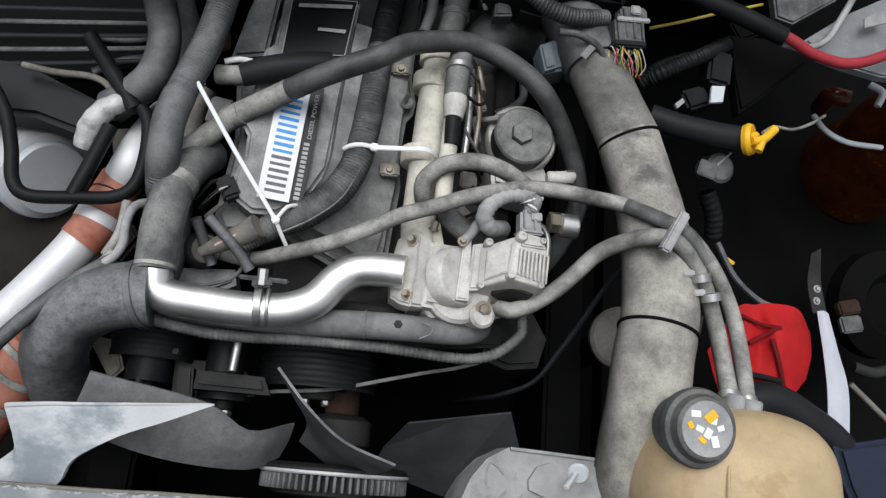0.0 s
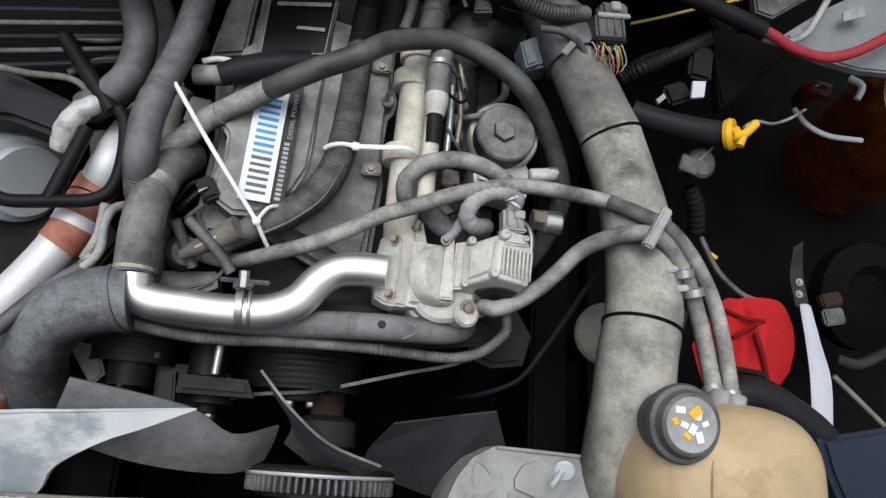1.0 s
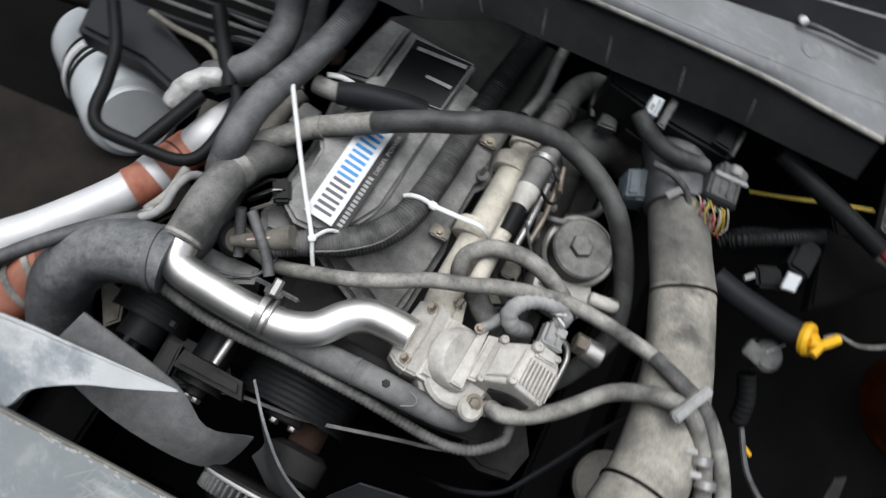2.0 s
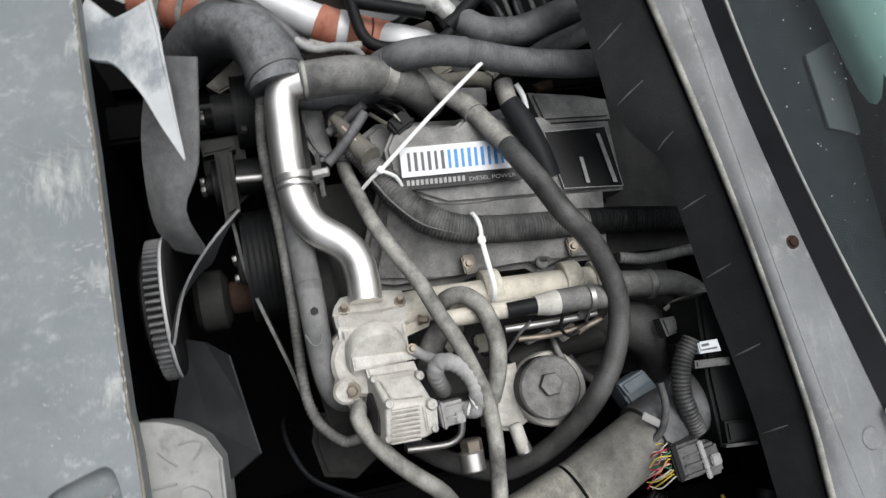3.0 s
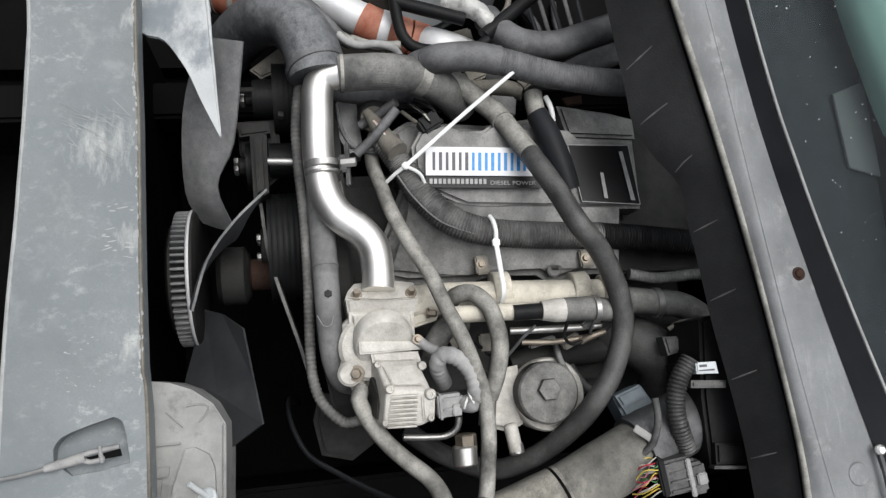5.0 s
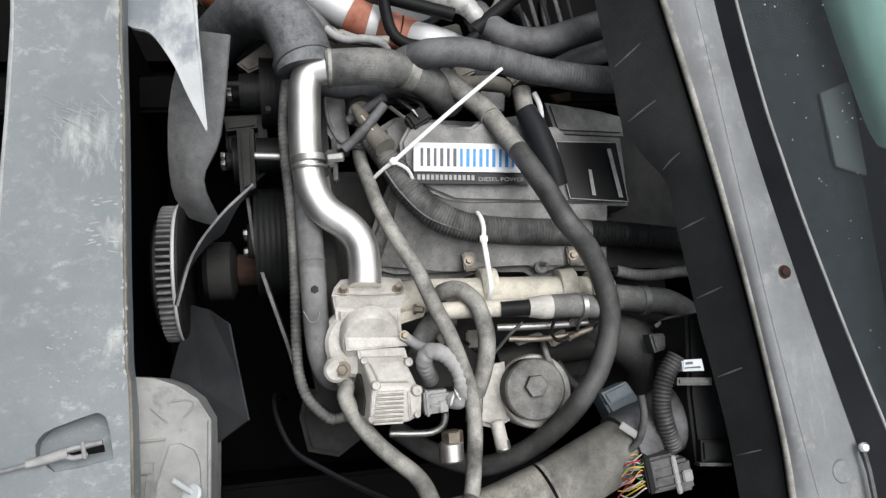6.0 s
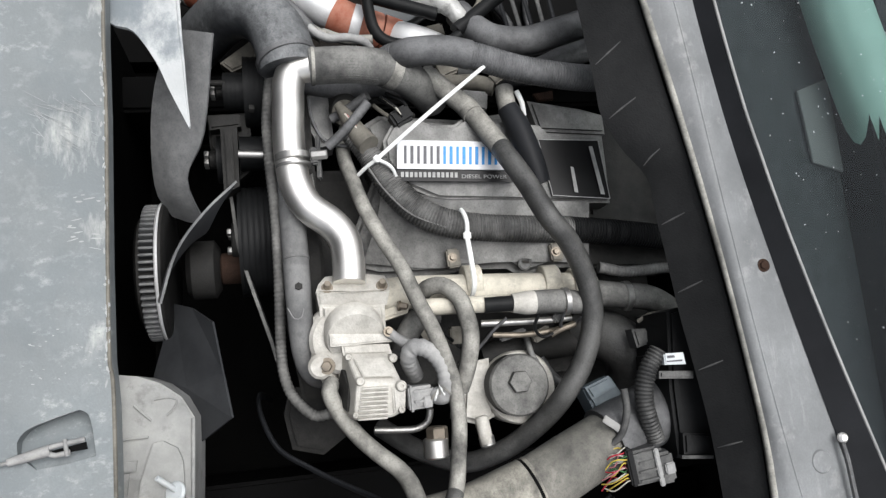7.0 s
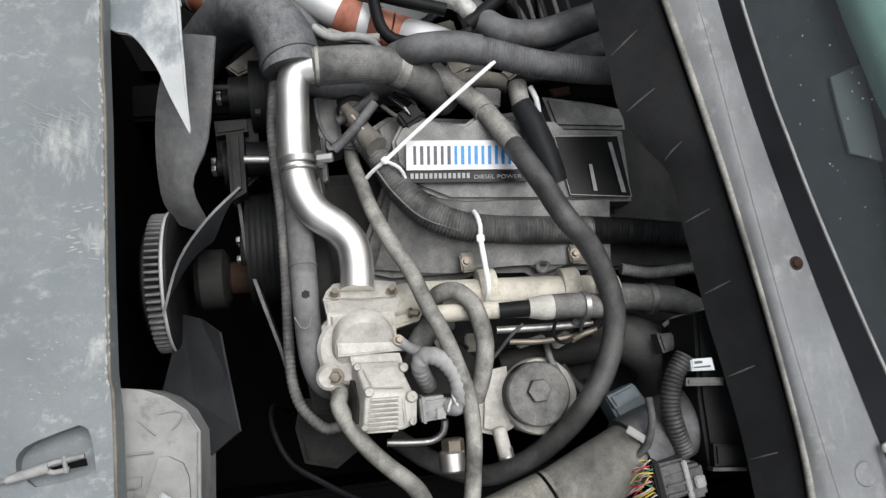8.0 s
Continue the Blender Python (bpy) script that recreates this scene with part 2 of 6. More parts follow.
# Colour of the green reflection in the windscreen.
GREENP = mat("reflection_pale_green", (0.45, 0.66, 0.58), 0.5, scale=9, vary=0.15)
PAPER = mat("grey_card", (0.2, 0.2, 0.195), 0.8, scale=10, vary=0.1)
CONN = mat("dusty_connector_plastic", (0.03, 0.031, 0.033), 0.55, dust=0.5, dust_col=(0.24, 0.238, 0.225), scale=26)
FOIL = mat("crumpled_foil", (0.5, 0.5, 0.48), 0.5, metal=0.15, scale=25, vary=0.2, bump=1.0, fine=60, stain=0.5, stain_col=(0.14, 0.14, 0.13), stain_at=0.52)
BLUEGREY = mat("blue_grey_plastic", (0.085, 0.11, 0.125), 0.5, dust=0.3, dust_col=(0.25, 0.26, 0.26), scale=16)
DUSTGREY = mat("thick_dust_on_grey_plastic", (0.27, 0.275, 0.268), 0.75, dust=0.7, dust_col=(0.42, 0.42, 0.4), scale=8, vary=0.3, spots=0.5, spot_col=(0.24, 0.24, 0.23), stain=0.5, stain_col=(0.15, 0.15, 0.145))
TAN = mat("sandy_dirty_metal", (0.12, 0.112, 0.096), 0.7, dust=0.55, dust_col=(0.28, 0.265, 0.225), scale=25, vary=0.35)
# Darker copy of the red for shade along the cloth's folds.
RED_SHADE = mat("fold_shade_red", (0.14, 0.004, 0.006), 0.8, scale=30, vary=0.3)
SEAL = mat("black_seal_plastic", (0.0075, 0.008, 0.0085), 0.6, dust=0.12, dust_col=(0.1, 0.1, 0.098), scale=6, spec=0.1, bump=0.3)
HEATER = mat("black_heater_rubber", (0.012, 0.0125, 0.013), 0.42, dust=0.28, dust_col=(0.34, 0.337, 0.32), scale=10, bump=0.3, stain=0.3, stain_col=(0.015, 0.015, 0.015), dust_soft=-0.7, spec=0.4)
WIRES = [mat("wire_" + c, v, 0.5, scale=40, vary=0.2, bump=0.0) for c, v in (("red", (0.4, 0.03, 0.05)), ("yellow", (0.55, 0.42, 0.08)), ("green", (0.07, 0.2, 0.08)), ("white", (0.5, 0.48, 0.42)), ("pink", (0.5, 0.2, 0.22)))]
FRONTM = mat("dull_grey_cast_cover", (0.1, 0.102, 0.104), 0.6, dust=0.5, dust_col=(0.33, 0.327, 0.315), scale=12, bump=0.2, stain=0.3, stain_col=(0.07, 0.07, 0.07))
INTAKE = mat("scuffed_intake_rubber", (0.02, 0.022, 0.025), 0.42, dust=0.55, dust_col=(0.34, 0.35, 0.352), scale=11, bump=0.3, dust_soft=0.2, spec=0.4, streak=0.45, streak_dir=(14.0, 40.0, 14.0), spot_col=(0.3, 0.31, 0.31))
# Darker copy of the fan plastic: one blade's shade, plus less dust.
FAN_SHADED = mat("shaded_fan_plastic", (0.028, 0.03, 0.033), 0.42, dust=0.12, dust_col=(0.2, 0.2, 0.2), scale=8, bump=0.08)
DIRT = mat("brown_dirty_panel", (0.009, 0.0075, 0.006), 0.85, dust=0.35, dust_col=(0.032, 0.026, 0.02), scale=9, vary=0.5, bump=0.5)
CHIP = mat("bare_chipped_primer", (0.34, 0.35, 0.345), 0.6, scale=30, vary=0.25, bump=0.0)
SCRATCH = mat("scratched_grey_paint", (0.31, 0.325, 0.325), 0.6, scale=40, vary=0.2, bump=0.0)
GLASS = bpy.data.materials.new("tinted_windscreen_glass")
GLASS.use_nodes = True
gb = GLASS.node_tree.nodes["Principled BSDF"]
gb.inputs["Base Color"].default_value = (0.44, 0.51, 0.51, 1)
gb.inputs["Roughness"].default_value = 0.02
gb.inputs["Transmission Weight"].default_value = 1.0
gb.inputs["IOR"].default_value = 1.45
gb.inputs["Specular IOR Level"].default_value = 0.25


# ---- mesh tools ----
def mesh_ob(name, bm, material, smooth=True):
    me = bpy.data.meshes.new(name)
    bmesh.ops.recalc_face_normals(bm, faces=bm.faces)
    for f in bm.faces:
        f.smooth = smooth
    bm.to_mesh(me)
    bm.free()
    me.materials.append(material)
    if smooth:
        me.set_sharp_from_angle(angle=radians(38))
    return new(name, me)


def part(name, bm, material, parent, label="", smooth=True):
    ob = mesh_ob(name, bm, material, smooth)
    ob.parent = parent
    ob.matrix_parent_inverse = parent.matrix_world.inverted()
    if label:
        tagged(ob, label)
    return ob


def thing(name, at, label, category, group="", kind=""):
    ob = new(name)
    ob.location = at
    ob.empty_display_size = 0.02
    bpy.context.view_layer.update()
    return tagged(ob, label, category, group, kind)


def single(name, bm, material, label, category, group="", kind="", smooth=True):
    return tagged(mesh_ob(name, bm, material, smooth), label, category, group, kind)


def spline(pts, step=0.006):
    """Catmull-Rom through pts, at even steps."""
    p = [Vector(q) for q in pts]
    p = [p[0] * 2 - p[1]] + p + [p[-1] * 2 - p[-2]]
    out = []
    for a, b, c, d in zip(p, p[1:], p[2:], p[3:]):
        k = max(2, int((c - b).length / step))
        for i in range(k):
            t = i / k
            out.append(0.5 * ((2 * b) + (c - a) * t + (2 * a - 5 * b + 4 * c - d) * t * t + (3 * b - a - 3 * c + d) * t ** 3))
    out.append(p[-2])
    return out


def sweep(pts, r, seg=18, step=0.008, ribs=0.0, pitch=0.006, wall=0.0, flat=1.0, bm=None, straight=False):
    """A hose or pipe along pts; r a number or a list along its length. ribs: depth of corrugation. wall: open ends of that thickness."""
    bm = bm or bmesh.new()
    if ribs:
        step = pitch / 4
    path = spline(pts, step) if not straight else [Vector(q) for q in pts]
    n = len(path)
    rs = [r] * n if not isinstance(r, (list, tuple)) else [float(np.interp(i / (n - 1), np.linspace(0, 1, len(r)), r)) for i in range(n)]
    t = [(path[min(i + 1, n - 1)] - path[max(i - 1, 0)]).normalized() for i in range(n)]
    u = t[0].cross(Vector((0, 0, 1)))
    if u.length < 0.1:
        u = t[0].cross(Vector((0, 1, 0)))
    u.normalize()
    rings = []
    dist = 0.0
    for i in range(n):
        if i:
            u = (u - t[i] * u.dot(t[i])).normalized()
            dist += (path[i] - path[i - 1]).length
        v = t[i].cross(u)
        rr = rs[i] - (ribs * (0.5 + 0.5 * math.cos(2 * math.pi * dist / pitch)) if ribs else 0)
        if not ribs and i % 3 == 0:
            rr *= 1 + 0.012 * noise.noise(path[i] * 60)
        rings.append([bm.verts.new(path[i] + (u * math.cos(a) + v * math.sin(a) * flat) * rr) for a in (2 * math.pi * k / seg for k in range(seg))])
    for a, b in zip(rings, rings[1:]):
        for k in range(seg):
            bm.faces.new((a[k], a[(k + 1) % seg], b[(k + 1) % seg], b[k]))
    for ring, c, sgn in ((rings[0], path[0], 1), (rings[-1], path[-1], -1)):
        if wall:
            tt = t[0] if sgn == 1 else -t[-1]
            inner = [bm.verts.new(c + (w.co - c) * (1 - wall / rs[0])) for w in ring]
            deep = [bm.verts.new(w.co + tt * 0.02) for w in inner]
            for k in range(seg):
                j = (k + 1) % seg
                bm.faces.new((ring[k], ring[j], inner[j], inner[k]))
                bm.faces.new((inner[k], inner[j], deep[j], deep[k]))
            bm.faces.new(deep)
        else:
            bm.faces.new(ring)
    return bm


def axis_matrix(at, along):
    z = Vector(along).normalized()
    return Matrix.Translation(at) @ z.to_track_quat("Z", "Y").to_matrix().to_4x4()


def lathe(profile, at=(0, 0, 0), along=(0, 0, 1), seg=32, bm=None):
    """Rows of (radius, height) turned round the axis."""
    bm = bm or bmesh.new()
    m = axis_matrix(at, along)
    rings = []
    for r, h in profile:
        if r <= 1e-6:
            rings.append([bm.verts.new(m @ Vector((0, 0, h)))])
        else:
            rings.append([bm.verts.new(m @ Vector((r * math.cos(2 * math.pi * k / seg), r * math.sin(2 * math.pi * k / seg), h))) for k in range(seg)])
    for a, b in zip(rings, rings[1:]):
        for k in range(seg):
            j = (k + 1) % seg
            if len(a) == 1 and len(b) == 1:
                continue
            if len(a) == 1:
                bm.faces.new((a[0], b[k], b[j]))
            elif len(b) == 1:
                bm.faces.new((a[k], b[0], a[j]))
            else:
                bm.faces.new((a[k], b[k], b[j], a[j]))
    for ring in (rings[0], rings[-1]):
        if len(ring) > 1:
            bm.faces.new(ring)
    return bm


def drum(r, h, e=0.003):
    return [(0, 0), (r - e, 0), (r, e), (r, h - e), (r - e, h), (0, h)]


def box(at, size, turn=(0, 0, 0), bevel=0.004, bm=None, seg=2):
    b2 = bmesh.new()
    bmesh.ops.create_cube(b2, size=1.0, matrix=Matrix.Diagonal((*size, 1)))
    if bevel:
        bmesh.ops.bevel(b2, geom=b2.edges[:], offset=bevel, segments=seg, affect="EDGES")
    bmesh.ops.transform(b2, matrix=pose(*at, *turn), verts=b2.verts)
    if bm is None:
        return b2
    me = bpy.data.meshes.new("tmp")
    b2.to_mesh(me)
    b2.free()
    bm.from_mesh(me)
    bpy.data.meshes.remove(me)
    return bm


def slab(pts, depth, bevel=0.003, seg=2, bm=None):
    """A plate whose upper outline runs through pts, extruded down by depth."""
    b2 = bmesh.new()
    vs = [b2.verts.new(p) for p in pts]
    f = b2.faces.new(vs)
    f.normal_update()
    if f.normal.z < 0:
        f.normal_flip()
    top = set(f.verts)
    ex = bmesh.ops.extrude_face_region(b2, geom=[f])
    low = [g for g in ex["geom"] if isinstance(g, bmesh.types.BMVert)]
    for v in top:
        v.co.z -= depth
    bmesh.ops.recalc_face_normals(b2, faces=b2.faces)
    if bevel:
        ed = [e for e in b2.edges if all(v in low for v in e.verts)]
        bmesh.ops.bevel(b2, geom=ed, offset=bevel, segments=seg, affect="EDGES")
    bmesh.ops.triangulate(b2, faces=[q for q in b2.faces if len(q.verts) > 4])
    if bm is None:
        return b2
    me = bpy.data.meshes.new("tmp")
    b2.to_mesh(me)
    b2.free()
    bm.from_mesh(me)
    bpy.data.meshes.remove(me)
    return bm


def loft(rows, thick, bm=None, sub=4, bulge=0.0):
    """A thin curved sheet through rows of points (all rows alike long), with a thickness."""
    bm = bm or bmesh.new()
    dense = []
    for r in rows:
        p = [Vector(q) for q in r]
        ext = [p[0] * 2 - p[1]] + p + [p[-1] * 2 - p[-2]]
        o = []
        for a, b, c, d in zip(ext, ext[1:], ext[2:], ext[3:]):
            for i in range(sub):
                t = i / sub
                o.append(0.5 * ((2 * b) + (c - a) * t + (2 * a - 5 * b + 4 * c - d) * t * t + (3 * b - a - 3 * c + d) * t ** 3))
        o.append(p[-1])
        dense.append(o)
    cols = list(zip(*dense))
    grid = []
    for c in cols:
        p = list(c)
        ext = [p[0] * 2 - p[1]] + p + [p[-1] * 2 - p[-2]]
        o = []
        for a, b, q, d in zip(ext, ext[1:], ext[2:], ext[3:]):
            for i in range(sub):
                t = i / sub
                o.append(0.5 * ((2 * b) + (q - a) * t + (2 * a - 5 * b + 4 * q - d) * t * t + (3 * b - a - 3 * q + d) * t ** 3))
        o.append(p[-1])
        grid.append(o)
    m, n = len(grid), len(grid[0])
    nor = [[None] * n for _ in range(m)]
    for i in range(m):
        for j in range(n):
            du = grid[min(i + 1, m - 1)][j] - grid[max(i - 1, 0)][j]
            dv = grid[i][min(j + 1, n - 1)] - grid[i][max(j - 1, 0)]
            nor[i][j] = du.cross(dv).normalized()
    top = [[bm.verts.new(grid[i][j] + nor[i][j] * thick / 2) for j in range(n)] for i in range(m)]
    bot = [[bm.verts.new(grid[i][j] - nor[i][j] * thick / 2) for j in range(n)] for i in range(m)]
    for i in range(m - 1):
        for j in range(n - 1):
            bm.faces.new((top[i][j], top[i + 1][j], top[i + 1][j + 1], top[i][j + 1]))
            bm.faces.new((bot[i][j], bot[i][j + 1], bot[i + 1][j + 1], bot[i + 1][j]))
    for i in range(m - 1):
        for j in (0, n - 1):
            bm.faces.new((top[i][j], top[i + 1][j], bot[i + 1][j], bot[i][j]))
    for j in range(n - 1):
        for i in (0, m - 1):
            bm.faces.new((top[i][j], top[i][j + 1], bot[i][j + 1], bot[i][j]))
    return bm


def hexbolt(at, along, r, h, parent, material=BOLTM, washer=True, name="bolt"):
    bm = lathe([(0, 0), (r, 0), (r, h * 0.8), (r * 0.85, h), (0, h)], at, along, 6)
    if washer:
        lathe([(0, -0.002), (r * 1.5, -0.002), (r * 1.5, 0.001), (0, 0.001)], at, along, 18, bm)
    return part(name, bm, material, parent)


def ring(at, along, r, width, thick, seg=32, bm=None):
    return lathe([(r, -width / 2), (r + thick * 0.7, -width / 2), (r + thick, -width / 2 + thick * 0.3), (r + thick, width / 2 - thick * 0.3), (r + thick * 0.7, width / 2), (r, width / 2)], at, along, seg, bm)


def hose(name, pts, r, material, label, category="hose", group="", **kw):
    return single(name, sweep(pts, r, **kw), material, label, category, group)


def mid(a, b, t=0.5):
    return tuple(Vector(a).lerp(Vector(b), t))


# ---- ground and the dark hollow of the bay ----
g = bmesh.new()
bmesh.ops.create_grid(g, x_segments=8, y_segments=8, size=600)
single("ground", g, ASPHALT, "dark asphalt yard under the truck", "ground", kind="structure")
# Fillers round the engine; their near-black colours give the gaps their shade.
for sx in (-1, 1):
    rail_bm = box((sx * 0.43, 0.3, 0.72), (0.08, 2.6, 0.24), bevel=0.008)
    single("frame_rail", rail_bm, DEEP, "steel chassis rail under the engine, gap shade in its black", "chassis rail", "chassis rails")
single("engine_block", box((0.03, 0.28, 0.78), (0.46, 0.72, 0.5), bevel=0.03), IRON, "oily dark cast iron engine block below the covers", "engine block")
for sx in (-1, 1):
    single("wheel_arch_liner", box((sx * 1.35, 0.15, 0.45), (1.7, 2.2, 0.3), (0, sx * 6, 0), bevel=0.05), LINER, "wheel arch liner beside the engine, gap shade in its black", "liner", "wheel arch liners", "structure")
single("firewall", box((0, 0.92, 0.9), (2.0, 0.06, 1.0), bevel=0.01), DEEP, "lined firewall behind the engine, gap shade in its black", "firewall", kind="structure")

# Added sheet hides the lit ground and keeps the gaps black.
single("splash_shield", box((0, 0.0, 0.48), (1.1, 2.0, 0.03), bevel=0.005), LINER, "added black sheet that darkens the gaps under the engine", "shield", kind="structure")

# ---- radiator support ----
Z = 1.27
rad = thing("radiator_support", (0, -0.47, 1.0), "worn grey painted radiator support panel with chipped edge", "radiator support")


def plate_with_hole(outer, inner, depth):
    bm = bmesh.new()
    loops = []
    for lp in (outer, inner):
        vs = [bm.verts.new(p) for p in lp]
        loops.append([bm.edges.new((vs[i], vs[(i + 1) % len(vs)])) for i in range(len(vs))])
    bmesh.ops.triangle_fill(bm, edges=loops[0] + loops[1], use_beauty=True)
    fs = bm.faces[:]
    ex = bmesh.ops.extrude_face_region(bm, geom=fs)
    for v in [q for q in ex["geom"] if isinstance(q, bmesh.types.BMVert)]:
        v.co.z -= depth
    return bm


outer = [(-0.640, -0.547, 1.270), (-0.651, -0.359, 1.270), (-0.473, -0.359, 1.270), (-0.359, -0.360, 1.270), (-0.230, -0.359, 1.270), (-0.115, -0.360, 1.270), (0.014, -0.361, 1.270), (0.147, -0.360, 1.270), (0.212, -0.355, 1.270), (0.314, -0.354, 1.270), (0.539, -0.355, 1.270), (0.508, -0.566, 1.270), (0.100, -0.547, 1.270), (-0.121, -0.530, 1.270), (-0.413, -0.516, 1.270)]
inner = [(0.271, -0.481, 1.270), (0.262, -0.482, 1.270), (0.253, -0.482, 1.270), (0.245, -0.478, 1.270), (0.238, -0.471, 1.270), (0.232, -0.458, 1.270), (0.224, -0.432, 1.270), (0.218, -0.410, 1.270), (0.216, -0.402, 1.270), (0.218, -0.396, 1.270), (0.223, -0.390, 1.270), (0.231, -0.387, 1.270), (0.245, -0.384, 1.270), (0.282, -0.380, 1.270), (0.289, -0.418, 1.270), (0.292, -0.458, 1.270)]
part("panel", plate_with_hole(outer, inner, 0.05), PAINT, rad, smooth=False)
part("pocket_floor", slab([(0.292, -0.493, 1.264), (0.216, -0.503, 1.228), (0.207, -0.377, 1.228), (0.296, -0.372, 1.264)], 0.004, 0), PAINT, rad)
part("core", box((0, -0.475, 0.86), (1.1, 0.12, 0.72), bevel=0.01), DEEP, rad)
part("rear_flange", sweep([(-0.652, -0.357, 1.268), (-0.360, -0.361, 1.268), (-0.231, -0.359, 1.268), (0.014, -0.361, 1.268), (0.147, -0.361, 1.268), (0.212, -0.356, 1.268), (0.540, -0.356, 1.268)], 0.0032, seg=8, step=0.006), TAN, rad, "chipped bare edge")

latch = thing("hood_latch_cable", (0.275, -0.442, 1.262), "pale painted clevis and cable end in the panel pocket", "latch")
part("cable", sweep([(0.288, -0.565, 1.280), (0.284, -0.523, 1.280), (0.278, -0.488, 1.280)], 0.0028, seg=8), ZINC, latch)
part("ferrule", sweep([(0.278, -0.490, 1.281), (0.273, -0.466, 1.281), (0.269, -0.446, 1.281), (0.267, -0.436, 1.281)], [0.0055, 0.0068, 0.0078, 0.0085], seg=14), GREYPL, latch)
part("fork", sweep([(0.265, -0.439, 1.283), (0.262, -0.431, 1.283), (0.257, -0.392, 1.280)], 0.0038, seg=10), GREYPL, latch)
part("fork", sweep([(0.271, -0.439, 1.283), (0.275, -0.429, 1.283), (0.272, -0.411, 1.281)], 0.0038, seg=10), GREYPL, latch)
# Black plate stands in for the shade between the fork tines.
part("slot", slab([(0.269, -0.440, 1.277), (0.261, -0.392, 1.277), (0.271, -0.390, 1.277), (0.275, -0.437, 1.277)], 0.004, 0), DEEP, latch, "black plate giving the shade in the clevis slot")
part("pin", sweep([(0.254, -0.417, 1.284), (0.264, -0.416, 1.284), (0.277, -0.414, 1.284)], 0.0032, seg=10), GREYPL, latch)

# ---- grey shroud corner with the stud ----
corner = thing("fan_shroud_corner", (0.293, -0.332, 1.100), "dusty grey moulded plastic corner of the fan shroud", "shroud")
part("shell", slab([(0.167, -0.377, 1.170), (0.173, -0.341, 1.170), (0.187, -0.307, 1.170), (0.211, -0.276, 1.170), (0.245, -0.257, 1.170), (0.303, -0.259, 1.168), (0.465, -0.267, 1.160), (0.451, -0.377, 1.160), (0.231, -0.373, 1.168), (0.206, -0.377, 1.170)], 0.16, 0.003, 2), DUSTGREY, corner)
part("raised_field", slab([(0.369, -0.352, 1.174), (0.335, -0.349, 1.176), (0.269, -0.325, 1.177), (0.267, -0.302, 1.177), (0.283, -0.276, 1.177), (0.308, -0.267, 1.176), (0.353, -0.266, 1.175), (0.462, -0.271, 1.170), (0.451, -0.356, 1.170)], 0.02, 0.009, 4), DUSTGREY, corner)
part("edge_rib", sweep([(0.246, -0.259, 1.172), (0.303, -0.261, 1.171), (0.371, -0.264, 1.168), (0.464, -0.268, 1.162)], 0.003, seg=8), DUSTGREY, corner)
part("edge_rib", sweep([(0.236, -0.369, 1.171), (0.291, -0.371, 1.170), (0.359, -0.372, 1.167), (0.451, -0.374, 1.162)], 0.0025, seg=8), DUSTGREY, corner)
part("mould_line", sweep([(0.269, -0.366, 1.171), (0.268, -0.347, 1.171), (0.268, -0.326, 1.175)], 0.0018, seg=6), DUSTGREY, corner)
part("mould_line", sweep([(0.218, -0.347, 1.171), (0.233, -0.332, 1.171), (0.243, -0.322, 1.171)], 0.0018, seg=6), DUSTGREY, corner)
part("mould_line", sweep([(0.212, -0.317, 1.171), (0.210, -0.298, 1.171), (0.215, -0.283, 1.171), (0.228, -0.288, 1.171), (0.238, -0.299, 1.171)], 0.0016, seg=6), DUSTGREY, corner)
part("clip_frame", slab([(0.302, -0.368, 1.173), (0.302, -0.344, 1.173), (0.317, -0.346, 1.173), (0.318, -0.366, 1.173)], 0.006, 0.0015), DUSTGREY, corner)
part("clip_frame", slab([(0.319, -0.367, 1.172), (0.320, -0.356, 1.172), (0.368, -0.362, 1.171), (0.367, -0.369, 1.171)], 0.006, 0.0015), DUSTGREY, corner)
part("stud_washer", lathe(drum(0.017, 0.009, 0.003), (0.356, -0.286, 1.176), (-0.3, -0.5, 1), 20), PALE, corner, "off-white plastic washer")
part("stud", lathe(drum(0.0045, 0.042, 0.001), (0.352, -0.287, 1.180), (-0.5, -0.5, 0.5), 12), PALE, corner, "off-white plastic stud")

# ---- fan ----
fan = thing("cooling_fan", (-0.02, -0.25, 0.98), "grey plastic engine cooling fan with finned viscous clutch", "fan")
part("blade", loft([[(-0.425, -0.278, 1.150), (-0.405, -0.235, 1.180), (-0.391, -0.201, 1.200)], [(-0.294, -0.314, 1.120), (-0.276, -0.269, 1.140), (-0.231, -0.227, 1.150)], [(-0.167, -0.322, 1.060), (-0.164, -0.293, 1.090), (-0.165, -0.262, 1.100)], [(-0.118, -0.299, 1.020), (-0.106, -0.270, 1.020), (-0.099, -0.242, 1.030)]], 0.004), FAN_PL, fan)
part("blade", loft([[(-0.123, -0.173, 1.225), (-0.073, -0.226, 1.225), (-0.014, -0.271, 1.215), (0.065, -0.298, 1.205)], [(-0.099, -0.206, 1.160), (-0.064, -0.242, 1.160), (-0.015, -0.283, 1.160), (0.053, -0.308, 1.150)], [(-0.075, -0.240, 1.060), (-0.058, -0.264, 1.060), (-0.022, -0.294, 1.060), (0.023, -0.316, 1.060)], [(-0.087, -0.269, 1.000), (-0.061, -0.286, 1.000), (-0.035, -0.303, 1.000), (-0.004, -0.317, 1.000)]], 0.004), FAN_PL, fan)
